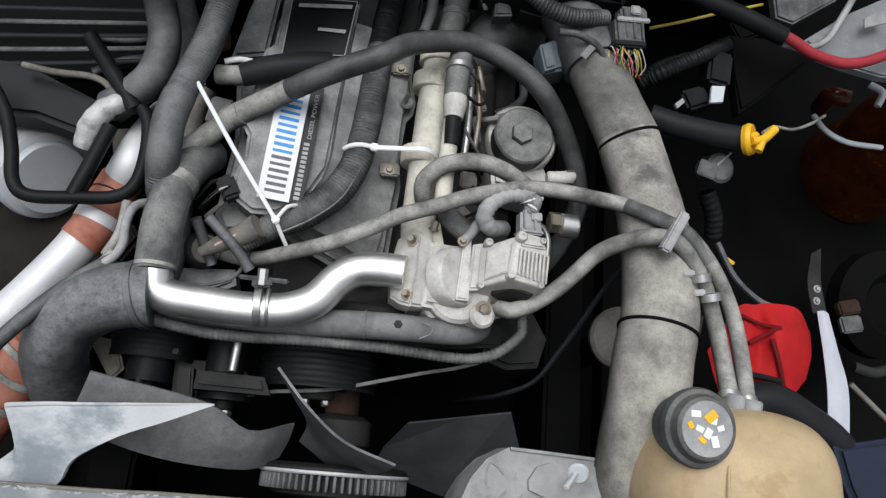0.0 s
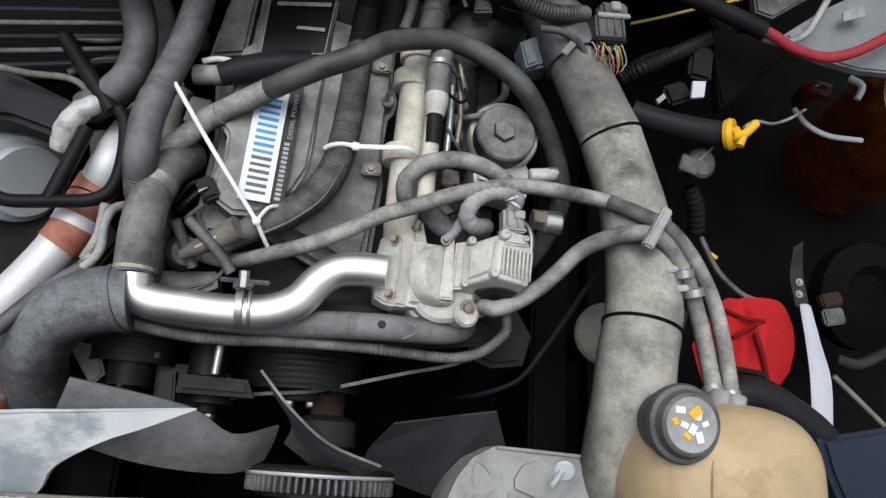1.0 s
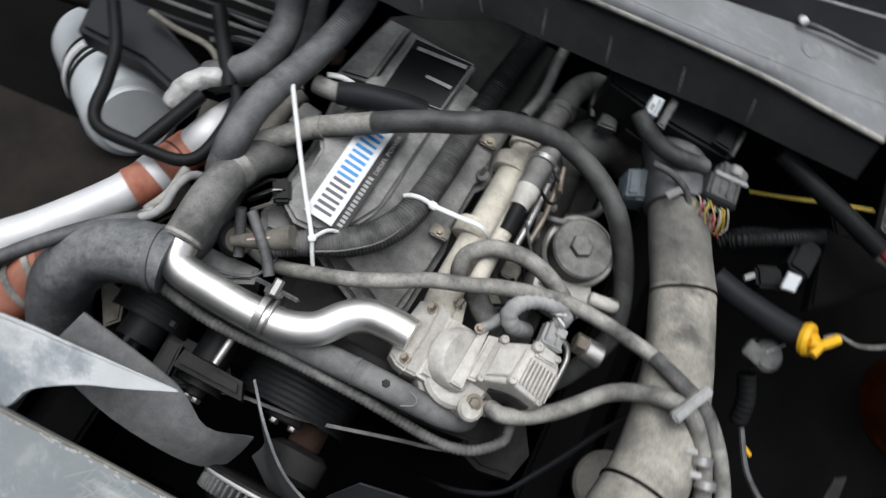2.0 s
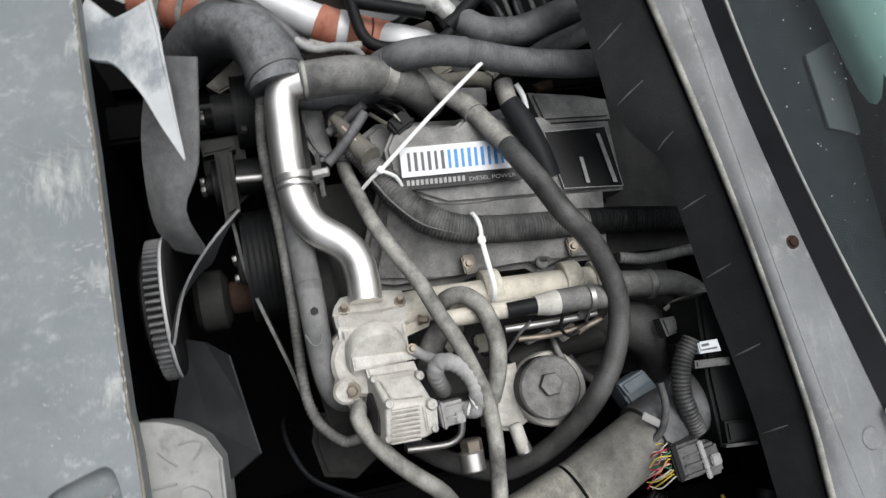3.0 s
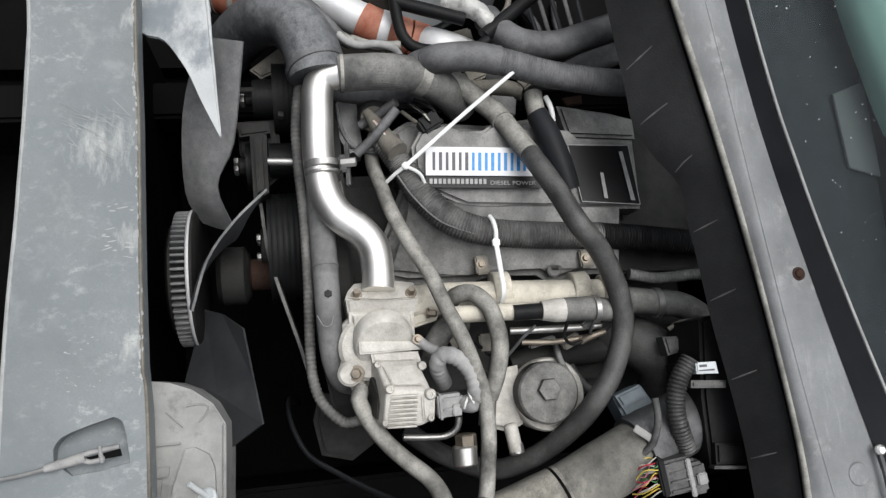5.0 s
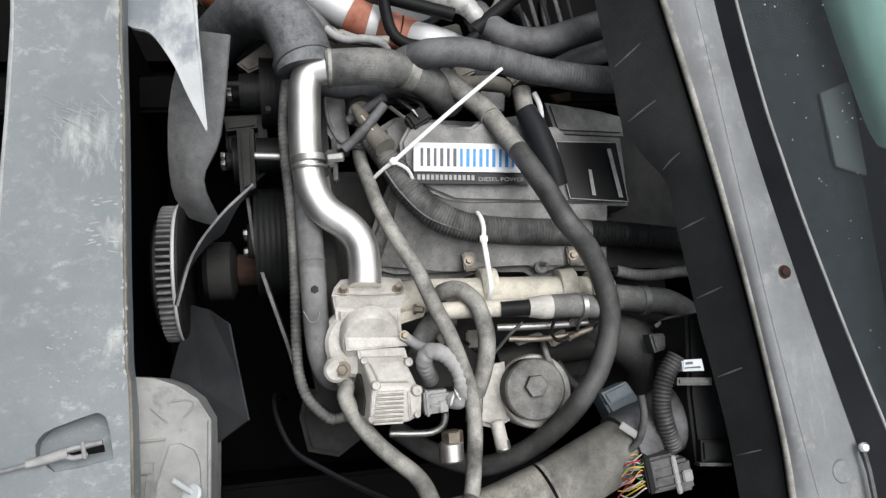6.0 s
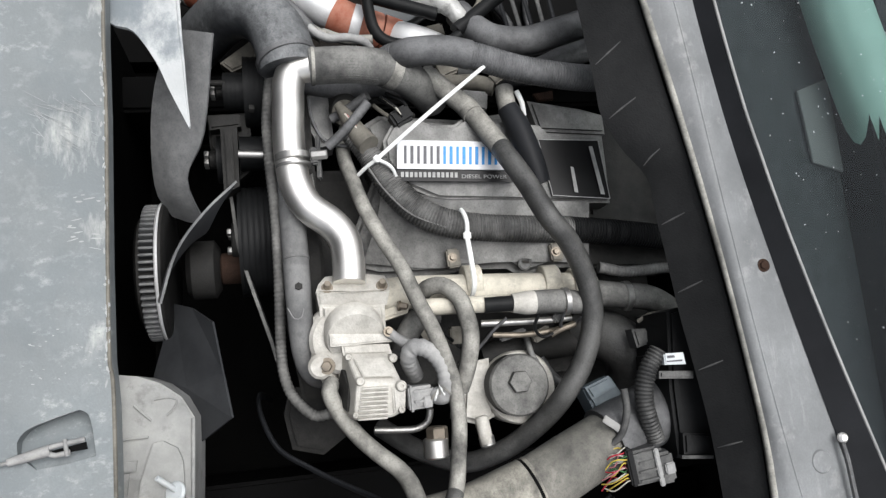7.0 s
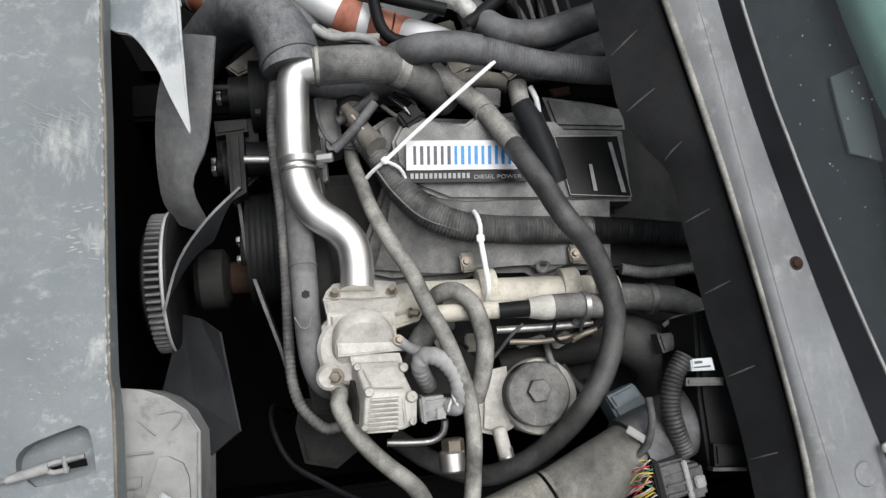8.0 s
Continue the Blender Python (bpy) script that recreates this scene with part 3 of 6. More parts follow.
# The third blade's shade is put into its darker plastic.
part("blade", loft([[(0.042, -0.304, 1.000), (0.057, -0.268, 1.040), (0.090, -0.229, 1.100)], [(0.170, -0.342, 1.000), (0.197, -0.280, 1.060), (0.176, -0.214, 1.125)], [(0.295, -0.279, 1.030), (0.296, -0.269, 1.050), (0.252, -0.201, 1.140)]], 0.004, sub=1), FAN_SHADED, fan, "folded fan blade, less dusty, with its shade in the colour", smooth=False)
part("hub", lathe([(0, 0), (0.045, 0), (0.055, 0.01), (0.055, 0.05), (0.04, 0.06), (0, 0.06)], (-0.02, -0.28, 0.98), (0, 1, 0), 36), IRON, fan)
part("shaft", lathe(drum(0.03, 0.13), (-0.02, -0.22, 0.98), (0, 1, 0), 24), RUST, fan, "rusty fan shaft")
clutch = part("clutch", lathe([(0, 0), (0.1, 0), (0.108, 0.006), (0.108, 0.036), (0.12, 0.038), (0.129, 0.041), (0.129, 0.049), (0.122, 0.054), (0.1, 0.056), (0, 0.056)], (-0.02, -0.36, 0.98), (0, 1, 0), 64), IRON, fan, "dull viscous clutch")
part("rim", ring((-0.02, -0.318, 0.98), (0, 1, 0), 0.121, 0.008, 0.009, 64), ALU, fan, "bright clutch rim")
fin_bm = box((0, 0, 0), (0.0052, 0.025, 0.022), bevel=0.0015, seg=1)
fin0 = part("fin", fin_bm, FAN_PL, clutch)
fin0.matrix_parent_inverse = Matrix.Identity(4)
fin_me = fin0.data
NF = 62
for k in range(NF):
    a = 2 * math.pi * k / NF
    f = fin0 if k == 0 else new("fin", fin_me)
    f.parent = clutch
    f.matrix_local = pose(-0.02, -0.335, 0.98) @ Matrix.Rotation(a, 4, "Y") @ pose(0, 0, 0.116)

# ---- bleached shroud ring piece ----
shroud = single("fan_shroud_ring", loft([[(-0.441, -0.254, 1.207), (-0.452, -0.301, 1.203), (-0.510, -0.356, 1.198)], [(-0.489, -0.260, 1.212), (-0.466, -0.309, 1.210), (-0.446, -0.381, 1.205)], [(-0.431, -0.253, 1.225), (-0.417, -0.301, 1.222), (-0.398, -0.359, 1.215)], [(-0.376, -0.250, 1.236), (-0.371, -0.287, 1.234), (-0.379, -0.324, 1.228)], [(-0.322, -0.246, 1.248), (-0.321, -0.266, 1.246), (-0.322, -0.289, 1.243)], [(-0.265, -0.242, 1.260), (-0.264, -0.253, 1.259), (-0.263, -0.266, 1.258)], [(-0.200, -0.236, 1.270), (-0.199, -0.237, 1.270), (-0.198, -0.238, 1.270)]], 0.005), SHROUD, "sun-bleached white and grey broken fan shroud ring ending in a point", "shroud")
part("rolled_edge", sweep([(-0.440, -0.254, 1.210), (-0.487, -0.259, 1.215), (-0.429, -0.253, 1.228), (-0.374, -0.250, 1.239), (-0.321, -0.246, 1.250), (-0.264, -0.242, 1.262), (-0.204, -0.237, 1.271)], [0.0035, 0.0035, 0.003, 0.0028, 0.0024, 0.0018, 0.001], seg=8), SHROUD, shroud)

# ---- front drive: pulleys, belt, cover ----
def pulley(name, at, r, w, label, grooves=5):
    t = thing(name, at, label, "pulley", "front drive pulleys")
    prof = [(0, 0), (r * 0.55, 0), (r * 0.6, 0.006), (r * 0.9, 0.006), (r, 0)]
    for i in range(grooves):
        h = w * (i + 0.25) / grooves
        prof += [(r, h), (r * 0.988, h + w * 0.3 / grooves), (r, h + w * 0.6 / grooves)]
    prof += [(r, w), (r * 0.9, w), (0, w)]
    part("rim", lathe(prof, at, (0, 1, 0), 40), BLACKPL, t)
    part("hub", lathe(drum(r * 0.38, 0.02), (at[0], at[1] - 0.016, at[2]), (0, 1, 0), 20), IRON, t)
    for k in range(4):
        a = math.pi / 4 + k * math.pi / 2
        hexbolt((at[0] + r * 0.24 * math.cos(a), at[1] - 0.016, at[2] + r * 0.24 * math.sin(a)), (0, -1, 0), 0.008, 0.008, t, ZINC, False)
    return t


pulley("fan_drive_pulley", (-0.069, -0.182, 0.980), 0.105, 0.075, "black grooved fan drive pulley on the engine front", 7)
pulley("alternator_pulley", (-0.350, -0.160, 1.030), 0.07, 0.045, "black grooved accessory pulley with bolted hub")
pulley("pump_pulley", (-0.346, -0.197, 1.050), 0.036, 0.04, "small black grooved pump pulley")
pulley("idler_pulley", (-0.224, -0.172, 1.050), 0.032, 0.055, "smooth black idler pulley", 2)
pulley("tensioner_pulley", (-0.223, -0.215, 1.020), 0.045, 0.03, "dark belt tensioner pulley")
single("accessory_bracket", slab([(-0.306, -0.230, 1.040), (-0.310, -0.153, 1.040), (-0.202, -0.150, 1.030), (-0.170, -0.190, 1.030), (-0.246, -0.228, 1.030)], 0.08, 0.006), IRON, "dark cast accessory bracket behind the belt", "bracket")
belt_top = [(-0.204, -0.205, 1.030), (-0.168, -0.200, 1.040), (-0.142, -0.193, 1.035), (-0.092, -0.188, 1.045), (-0.047, -0.183, 1.055), (-0.005, -0.173, 1.060), (0.048, -0.158, 1.060), (0.119, -0.137, 1.045), (0.181, -0.120, 1.030), (0.256, -0.088, 0.990), (0.327, -0.037, 0.940)]
single("serpentine_belt", loft([[p, (p[0], p[1] + 0.003, p[2] - 0.03)] for p in belt_top], 0.006, sub=5), RUBBER, "dusty grey ribbed serpentine belt on its edge", "belt")

fcover = thing("front_engine_cover", (-0.045, -0.084, 1.100), "dusty grey cast front engine cover with bolts", "engine cover")
part("bar", sweep([(-0.335, -0.086, 1.130), (-0.200, -0.088, 1.134), (-0.100, -0.087, 1.142), (-0.030, -0.086, 1.157), (0.045, -0.085, 1.170), (0.105, -0.084, 1.166), (0.160, -0.080, 1.148), (0.195, -0.066, 1.115), (0.205, -0.040, 1.075)], [0.020, 0.021, 0.0215, 0.022, 0.0225, 0.022, 0.021, 0.019, 0.016], seg=24), FRONTM, fcover)
part("casting", slab([(-0.341, -0.105, 1.105), (-0.349, -0.045, 1.105), (0.008, -0.035, 1.110), (0.178, -0.045, 1.105), (0.245, -0.040, 1.080), (0.240, -0.085, 1.080), (0.091, -0.108, 1.105), (-0.164, -0.110, 1.105)], 0.1, 0.006, 2), IRON, fcover)
part("joint_band", ring((0.000, -0.0855, 1.1635), (1, 0.03, 0.16), 0.0222, 0.004, 0.0012, 28), FRONTM, fcover)
hexbolt((0.050, -0.084, 1.188), (0, 0, 1), 0.007, 0.006, fcover, IRON)
hexbolt((-0.122, -0.078, 1.164), (0, 0, 1), 0.006, 0.005, fcover, IRON)
part("lower_casting", slab([(0.212, -0.107, 1.080), (0.219, -0.024, 1.080), (0.302, -0.002, 1.050), (0.337, -0.054, 1.040), (0.322, -0.108, 1.040), (0.260, -0.120, 1.060)], 0.15, 0.01), IRON, fcover)
hose("sensor_conduit", [(-0.344, -0.105, 1.160), (-0.315, -0.113, 1.160), (-0.248, -0.121, 1.151), (-0.178, -0.120, 1.138), (-0.107, -0.116, 1.136), (-0.036, -0.115, 1.136), (0.027, -0.115, 1.138), (0.095, -0.117, 1.131), (0.163, -0.118, 1.118), (0.205, -0.112, 1.120), (0.235, -0.098, 1.128), (0.262, -0.070, 1.135), (0.262, -0.045, 1.140), (0.258, -0.015, 1.135)], 0.0098, RUBBER, "grey corrugated wiring conduit bent round the cover", "conduit", ribs=0.0012, pitch=0.008, seg=14)
hose("thin_wire_guard", [(0.085, -0.104, 1.193), (0.103, -0.094, 1.196), (0.102, -0.083, 1.196), (0.087, -0.078, 1.194)], 0.0009, GREYPL, "pale thin wire hook on the cover", "wire", seg=6, step=0.004)

# ---- polished pipe ----
pipe = thing("polished_pipe", (-0.151, -0.070, 1.200), "shiny polished steel coolant pipe bent across the engine front", "pipe")
part("tube", sweep([(-0.326, -0.042, 1.212), (-0.323, -0.068, 1.207), (-0.301, -0.080, 1.202), (-0.252, -0.084, 1.198), (-0.203, -0.086, 1.195), (-0.154, -0.084, 1.194), (-0.119, -0.078, 1.193), (-0.083, -0.059, 1.191), (-0.054, -0.024, 1.190), (-0.024, -0.004, 1.192), (0.016, -0.000, 1.198), (0.052, -0.002, 1.204)], 0.0272, seg=32), STEEL, pipe)
bd = Vector((-0.133, -0.078, 1.198)) - Vector((-0.208, -0.082, 1.198))
part("clamp_band", ring((-0.168, -0.081, 1.198), bd, 0.0272, 0.012, 0.003), ZINC, pipe)
part("clamp_band", ring((-0.153, -0.080, 1.198), bd, 0.0272, 0.005, 0.003), ZINC, pipe)
part("clamp_lug", box((-0.166, -0.046, 1.208), (0.03, 0.014, 0.016), (0, 0, 6), 0.003), CONN, pipe)
part("clamp_bolt", lathe(drum(0.008, 0.026, 0.001), (-0.166, -0.050, 1.214), (0.0, 1, 0.25), 6), ZINC, pipe)
part("mount_ear", box((-0.165, -0.038, 1.205), (0.078, 0.007, 0.018), (12, 0, 0), 0.003), CONN, pipe)
part("stay", slab([(-0.148, -0.061, 1.138), (-0.155, -0.047, 1.148), (-0.091, -0.039, 1.128), (-0.093, -0.050, 1.128)], 0.006, 0.002), ZINC, pipe)

rhose = hose("radiator_hose", [(-0.325, -0.044, 1.214), (-0.326, 0.026, 1.218), (-0.323, 0.075, 1.214), (-0.316, 0.112, 1.200), (-0.305, 0.152, 1.170), (-0.296, 0.187, 1.120)], 0.0315, RUBBER, "thick dusty black rubber hose pushed on the polished pipe", wall=0.004, seg=28)
part("end_binding", ring((-0.325, -0.039, 1.214), (0, 1, 0), 0.0318, 0.006, 0.0012), RUBBER_GREY, rhose, "frayed pale binding")
rv2 = Vector((-0.316, 0.112, 1.200)) - Vector((-0.322, 0.087, 1.211))
part("worn_band", ring((-0.319, 0.098, 1.206), rv2, 0.0317, 0.02, 0.0012), RUBBER_GREY, rhose, "worn dusty band")
for k in range(26):
    an = math.pi * (k / 25 - 0.5) * 1.25
    off = Vector((math.sin(an), 0, math.cos(an))) * 0.0309
    q = [tuple(Vector(p) + off) for p in ((-0.325, -0.037, 1.214), (-0.326, 0.026, 1.218), (-0.323, 0.073, 1.214))]
    part("cord", sweep(q, 0.0008, seg=5, step=0.012), RUBBER, rhose)
intake = hose("intake_hose", [(-0.327, -0.078, 1.200), (-0.359, -0.083, 1.200), (-0.399, -0.094, 1.190), (-0.441, -0.119, 1.170), (-0.471, -0.161, 1.130), (-0.479, -0.205, 1.060), (-0.464, -0.261, 0.970)], 0.05, INTAKE, "wide black rubber intake elbow hose with wire clamp", seg=30)
icl = Vector((-0.343, -0.080, 1.200)) - Vector((-0.399, -0.094, 1.190))
part("clamp", ring((-0.343, -0.081, 1.200), icl, 0.0505, 0.01, 0.003), RUBBER_BLACK, intake, "dull wire hose clamp")

# ---- valve cover ----
vc = thing("valve_cover", (-0.124, 0.291, 1.100), "dusty black plastic valve cover with raised ribs", "valve cover")
# Dark rear piece: the cowl's shade and thinner dust put into the colour.
part("rear_casing", slab([(-0.276, 0.475, 1.116), (-0.264, 0.543, 1.116), (-0.118, 0.673, 1.106), (0.050, 0.666, 1.100), (0.040, 0.455, 1.120), (-0.068, 0.455, 1.120), (-0.068, 0.478, 1.118)], 0.12, 0.006, 3), IRON, vc, "rear of the cover, darker for cowl shade and thinner dust")
part("base", slab([(-0.254, 0.053, 1.120), (-0.272, 0.083, 1.120), (-0.261, 0.233, 1.120), (-0.283, 0.416, 1.120), (-0.275, 0.482, 1.120), (-0.075, 0.482, 1.120), (-0.070, 0.452, 1.130), (0.040, 0.452, 1.130), (0.037, 0.383, 1.140), (0.049, 0.335, 1.140), (0.045, 0.311, 1.140), (0.034, 0.296, 1.140), (0.029, 0.213, 1.135), (0.037, 0.179, 1.120), (0.029, 0.066, 1.080), (0.014, 0.014, 1.070), (-0.024, 0.010, 1.070), (-0.095, 0.041, 1.080), (-0.154, 0.066, 1.100)], 0.12, 0.012, 3), COVER, vc)
part("deck", slab([(-0.232, 0.096, 1.175), (-0.241, 0.127, 1.175), (-0.238, 0.151, 1.178), (-0.229, 0.171, 1.178), (-0.230, 0.212, 1.178), (-0.241, 0.228, 1.178), (-0.234, 0.284, 1.180), (-0.224, 0.373, 1.182), (-0.209, 0.387, 1.182), (-0.203, 0.497, 1.178), (-0.138, 0.497, 1.178), (-0.072, 0.497, 1.175), (-0.078, 0.373, 1.178), (-0.091, 0.169, 1.178), (-0.122, 0.108, 1.173), (-0.165, 0.082, 1.168), (-0.206, 0.080, 1.168)], 0.09, 0.007, 3), COVER, vc)
part("slope", loft([[(-0.127, 0.076, 1.158), (-0.066, 0.063, 1.117), (0.000, 0.038, 1.082)], [(-0.092, 0.169, 1.177), (-0.034, 0.168, 1.147), (0.023, 0.165, 1.122)], [(-0.086, 0.270, 1.178), (-0.028, 0.268, 1.157), (0.022, 0.266, 1.142)], [(-0.079, 0.384, 1.178), (-0.022, 0.385, 1.157), (0.029, 0.382, 1.145)], [(-0.075, 0.450, 1.176), (-0.018, 0.450, 1.157), (0.033, 0.450, 1.140)]], 0.012), COVER, vc)
for a, b in ((((-0.060, 0.085, 1.124)), ((-0.008, 0.145, 1.108))), (((-0.066, 0.092, 1.128)), ((-0.008, 0.167, 1.126))), (((-0.031, 0.066, 1.100)), ((0.006, 0.116, 1.090)))):
    part("rib", sweep([a, mid(a, b), b], 0.0028, seg=8), COVER, vc)
for c, q in (((0.013, 0.190, 1.152), (0.012, 0.188, 1.158)), ((0.014, 0.381, 1.162), (0.014, 0.379, 1.168))):
    part("bolt_pad", box(c, (0.034, 0.024, 0.014), (0, 0, 4), 0.003), TAN, vc, "sandy metal bolt pad")
    hexbolt(q, (0, 0, 1), 0.006, 0.006, vc)
part("stud", lathe(drum(0.012, 0.012), (0.032, 0.320, 1.150), (0, 0, 1), 18), COVER, vc)
hexbolt((0.027, 0.318, 1.165), (0.2, 0.3, 1), 0.005, 0.02, vc, ZINC, False)
part("rear_step", slab([(-0.284, 0.366, 1.150), (-0.266, 0.471, 1.150), (-0.253, 0.516, 1.150), (-0.214, 0.517, 1.150), (-0.223, 0.381, 1.150)], 0.06, 0.006), COVER, vc)

# name plate with plain bars
plate = thing("name_plate", (-0.163, 0.205, 1.182), "white name plate with grey and blue bars and black strip", "label plate")
tl, tr, br_, bl = (Vector(p) for p in ((-0.198, 0.101, 1.188), (-0.187, 0.319, 1.192), (-0.136, 0.313, 1.192), (-0.147, 0.097, 1.188)))


def on_plate(u, v, lift):
    p = tl.lerp(tr, u).lerp(bl.lerp(br_, u), v)
    return (p.x, p.y, p.z + lift)


def plate_bar(u0, u1, v0, v1, material, name, lift=0.0022, thick=0.0008):
    q = [on_plate(u0, v0, lift), on_plate(u1, v0, lift), on_plate(u1, v1, lift), on_plate(u0, v1, lift)]
    return part(name, slab(q, thick, 0), material, plate, smooth=False)


plate_bar(0, 1.02, 0, 1.02, LABELW, "white_panel", 0.001, 0.003)
plate_bar(0, 0.985, 1.06, 1.45, LABELK, "black_strip", 0.001, 0.003)
for k in range(9):
    u = 0.055 + k * 0.108
    ink = INKGREY if k < 3 else INKBLUE
    plate_bar(u, u + 0.022, 0.2, 0.84, ink, "bar")
    plate_bar(u + 0.052, u + 0.078, 0.2, 0.84, ink, "bar")
for k in range(13):
    plate_bar(0.03 + k * 0.037, 0.03 + k * 0.037 + 0.024, 1.14, 1.32, INKWHITE, "small_bar")
txt = bpy.data.curves.new("strip_text", "FONT")
txt.body, txt.size, txt.extrude = "DIESEL POWER", 0.0125, 0.0003
txt.materials.append(INKWHITE)
tob = new("strip_text", txt)
ux, uy = (tr - tl).normalized(), (tl - bl).normalized()
uy = (uy - ux * uy.dot(ux)).normalized()
un = ux.cross(uy)
tm = Matrix((ux, uy, un)).transposed().to_4x4()
tm.translation = Vector(on_plate(0.53, 1.34, 0.0018))
dg = bpy.context.evaluated_depsgraph_get()
tme = bpy.data.meshes.new_from_object(tob.evaluated_get(dg))
bpy.data.objects.remove(tob)
txo = new("lettering", tme)
txo.parent = plate
txo.matrix_world = tm
tme.transform(Matrix.Diagonal((1.0, 0.8, 1, 1)))

info = thing("info_plate", (-0.136, 0.430, 1.179), "glossy black information plate with pale outline and bars", "label plate")
IA, IB, IC, ID = (-0.193, 0.363, 1.187), (-0.189, 0.481, 1.185), (-0.077, 0.491, 1.183), (-0.087, 0.379, 1.185)
part("plate", slab([IA, IB, IC, ID], 0.004, 0.001), LABELK, info)
for a, b in ((IA, IB), (IB, IC), (IC, ID), (ID, IA)):
    part("outline", sweep([tuple(Vector(a) + Vector((0, 0, 0.001))), tuple(Vector(b) + Vector((0, 0, 0.001)))], 0.0009, seg=6, step=0.05), INKWHITE, info)
part("bar", slab([(-0.177, 0.460, 1.189), (-0.177, 0.467, 1.189), (-0.084, 0.480, 1.189), (-0.085, 0.472, 1.189)], 0.001, 0), INKWHITE, info)
part("bar", slab([(-0.139, 0.419, 1.189), (-0.138, 0.425, 1.189), (-0.090, 0.428, 1.189), (-0.091, 0.421, 1.189)], 0.001, 0), INKWHITE, info)

filler = thing("oil_filler_tube", (-0.219, 0.333, 1.178), "short black oil filler tube lying on the valve cover", "tube")
part("sleeve", sweep([(-0.251, 0.307, 1.198), (-0.206, 0.323, 1.203), (-0.138, 0.342, 1.203), (-0.106, 0.350, 1.200)], [0.019, 0.023, 0.024, 0.021], seg=24), TRIM, filler)
part("neck", sweep([(-0.292, 0.308, 1.188), (-0.268, 0.307, 1.193), (-0.245, 0.308, 1.198)], 0.017, seg=20), RUBBER_GREY, filler)

# ---- hoses over the engine ----
heater = hose("heater_hose", [(-0.331, 0.157, 1.181), (-0.294, 0.200, 1.176), (-0.256, 0.241, 1.176), (-0.191, 0.267, 1.214), (-0.133, 0.284, 1.256), (-0.082, 0.303, 1.278), (-0.026, 0.324, 1.295), (0.014, 0.360, 1.279), (0.059, 0.388, 1.257), (0.110, 0.404, 1.243), (0.161, 0.404, 1.228), (0.218, 0.384, 1.217), (0.261, 0.355, 1.208), (0.301, 0.328, 1.171), (0.339, 0.289, 1.129), (0.363, 0.244, 1.103), (0.374, 0.190, 1.072), (0.346, 0.117, 1.030), (0.303, 0.059, 0.970)], 0.0185, HEATER, "long looped black rubber heater hose with cut open end", wall=0.004, seg=22)
hv = Vector((-0.191, 0.267, 1.214)) - Vector((-0.256, 0.241, 1.176))
part("tape", ring((-0.256, 0.241, 1.176), hv, 0.0185, 0.03, 0.0015), RUBBER_GREY, heater, "dusty grey tape band")
part("dusty_length", sweep([(-0.331, 0.157, 1.181), (-0.294, 0.200, 1.176), (-0.256, 0.241, 1.176), (-0.191, 0.267, 1.214), (-0.165, 0.275, 1.233)], 0.0189, seg=22, wall=0.004), RUBBER_GREY, heater, "dusty grey outer length")
chose = hose("coolant_hose", [(-0.280, 0.031, 1.090), (-0.199, 0.010, 1.134), (-0.127, 0.022, 1.168), (-0.069, 0.036, 1.198), (-0.011, 0.060, 1.221), (0.037, 0.082, 1.239), (0.092, 0.101, 1.250), (0.138, 0.121, 1.253), (0.192, 0.138, 1.254), (0.240, 0.150, 1.251), (0.295, 0.151, 1.251), (0.342, 0.143, 1.260), (0.393, 0.130, 1.277), (0.436, 0.103, 1.305), (0.478, 0.082, 1.310), (0.527, 0.043, 1.290), (0.567, -0.013, 1.270), (0.577, -0.086, 1.280), (0.576, -0.186, 1.300)], 0.0128, RUBBER_GREY, "long grey dusty coolant hose running to the tan tank", seg=18)
part("end_collar", ring((0.5762, -0.166, 1.296), (0, -1, 0.2), 0.0128, 0.012, 0.0025, 20), ZINC, chose, "steel spring clamp")
part("worn_length", sweep([(0.393, 0.130, 1.277), (0.436, 0.103, 1.305), (0.478, 0.082, 1.310), (0.520, 0.049, 1.293)], 0.0131, seg=18), RUBBER, chose, "darker worn length at the clip")
vhose = hose("vent_hose", [(0.212, -0.040, 1.190), (0.226, -0.046, 1.205), (0.260, -0.032, 1.197), (0.300, -0.004, 1.197), (0.329, 0.024, 1.209), (0.360, 0.057, 1.235), (0.391, 0.068, 1.283), (0.431, 0.072, 1.310), (0.471, 0.064, 1.305), (0.515, 0.023, 1.280), (0.542, -0.033, 1.265), (0.551, -0.105, 1.275), (0.549, -0.180, 1.300)], 0.0138, RUBBER_GREY, "grey dusty vent hose beside the coolant hose", seg=18)
part("end_collar", ring((0.5496, -0.160, 1.293), (0, -1, 0.3), 0.0138, 0.012, 0.0025, 20), ZINC, vhose, "steel spring clamp")
hose("bypass_hose", [(0.083, 0.120, 1.170), (0.070, 0.126, 1.207), (0.068, 0.151, 1.221), (0.091, 0.172, 1.240), (0.118, 0.179, 1.250), (0.146, 0.184, 1.250), (0.174, 0.183, 1.246), (0.208, 0.176, 1.236), (0.240, 0.167, 1.215)], 0.0145, RUBBER_GREY, "short bent grey bypass hose above the fuel rail", seg=18)
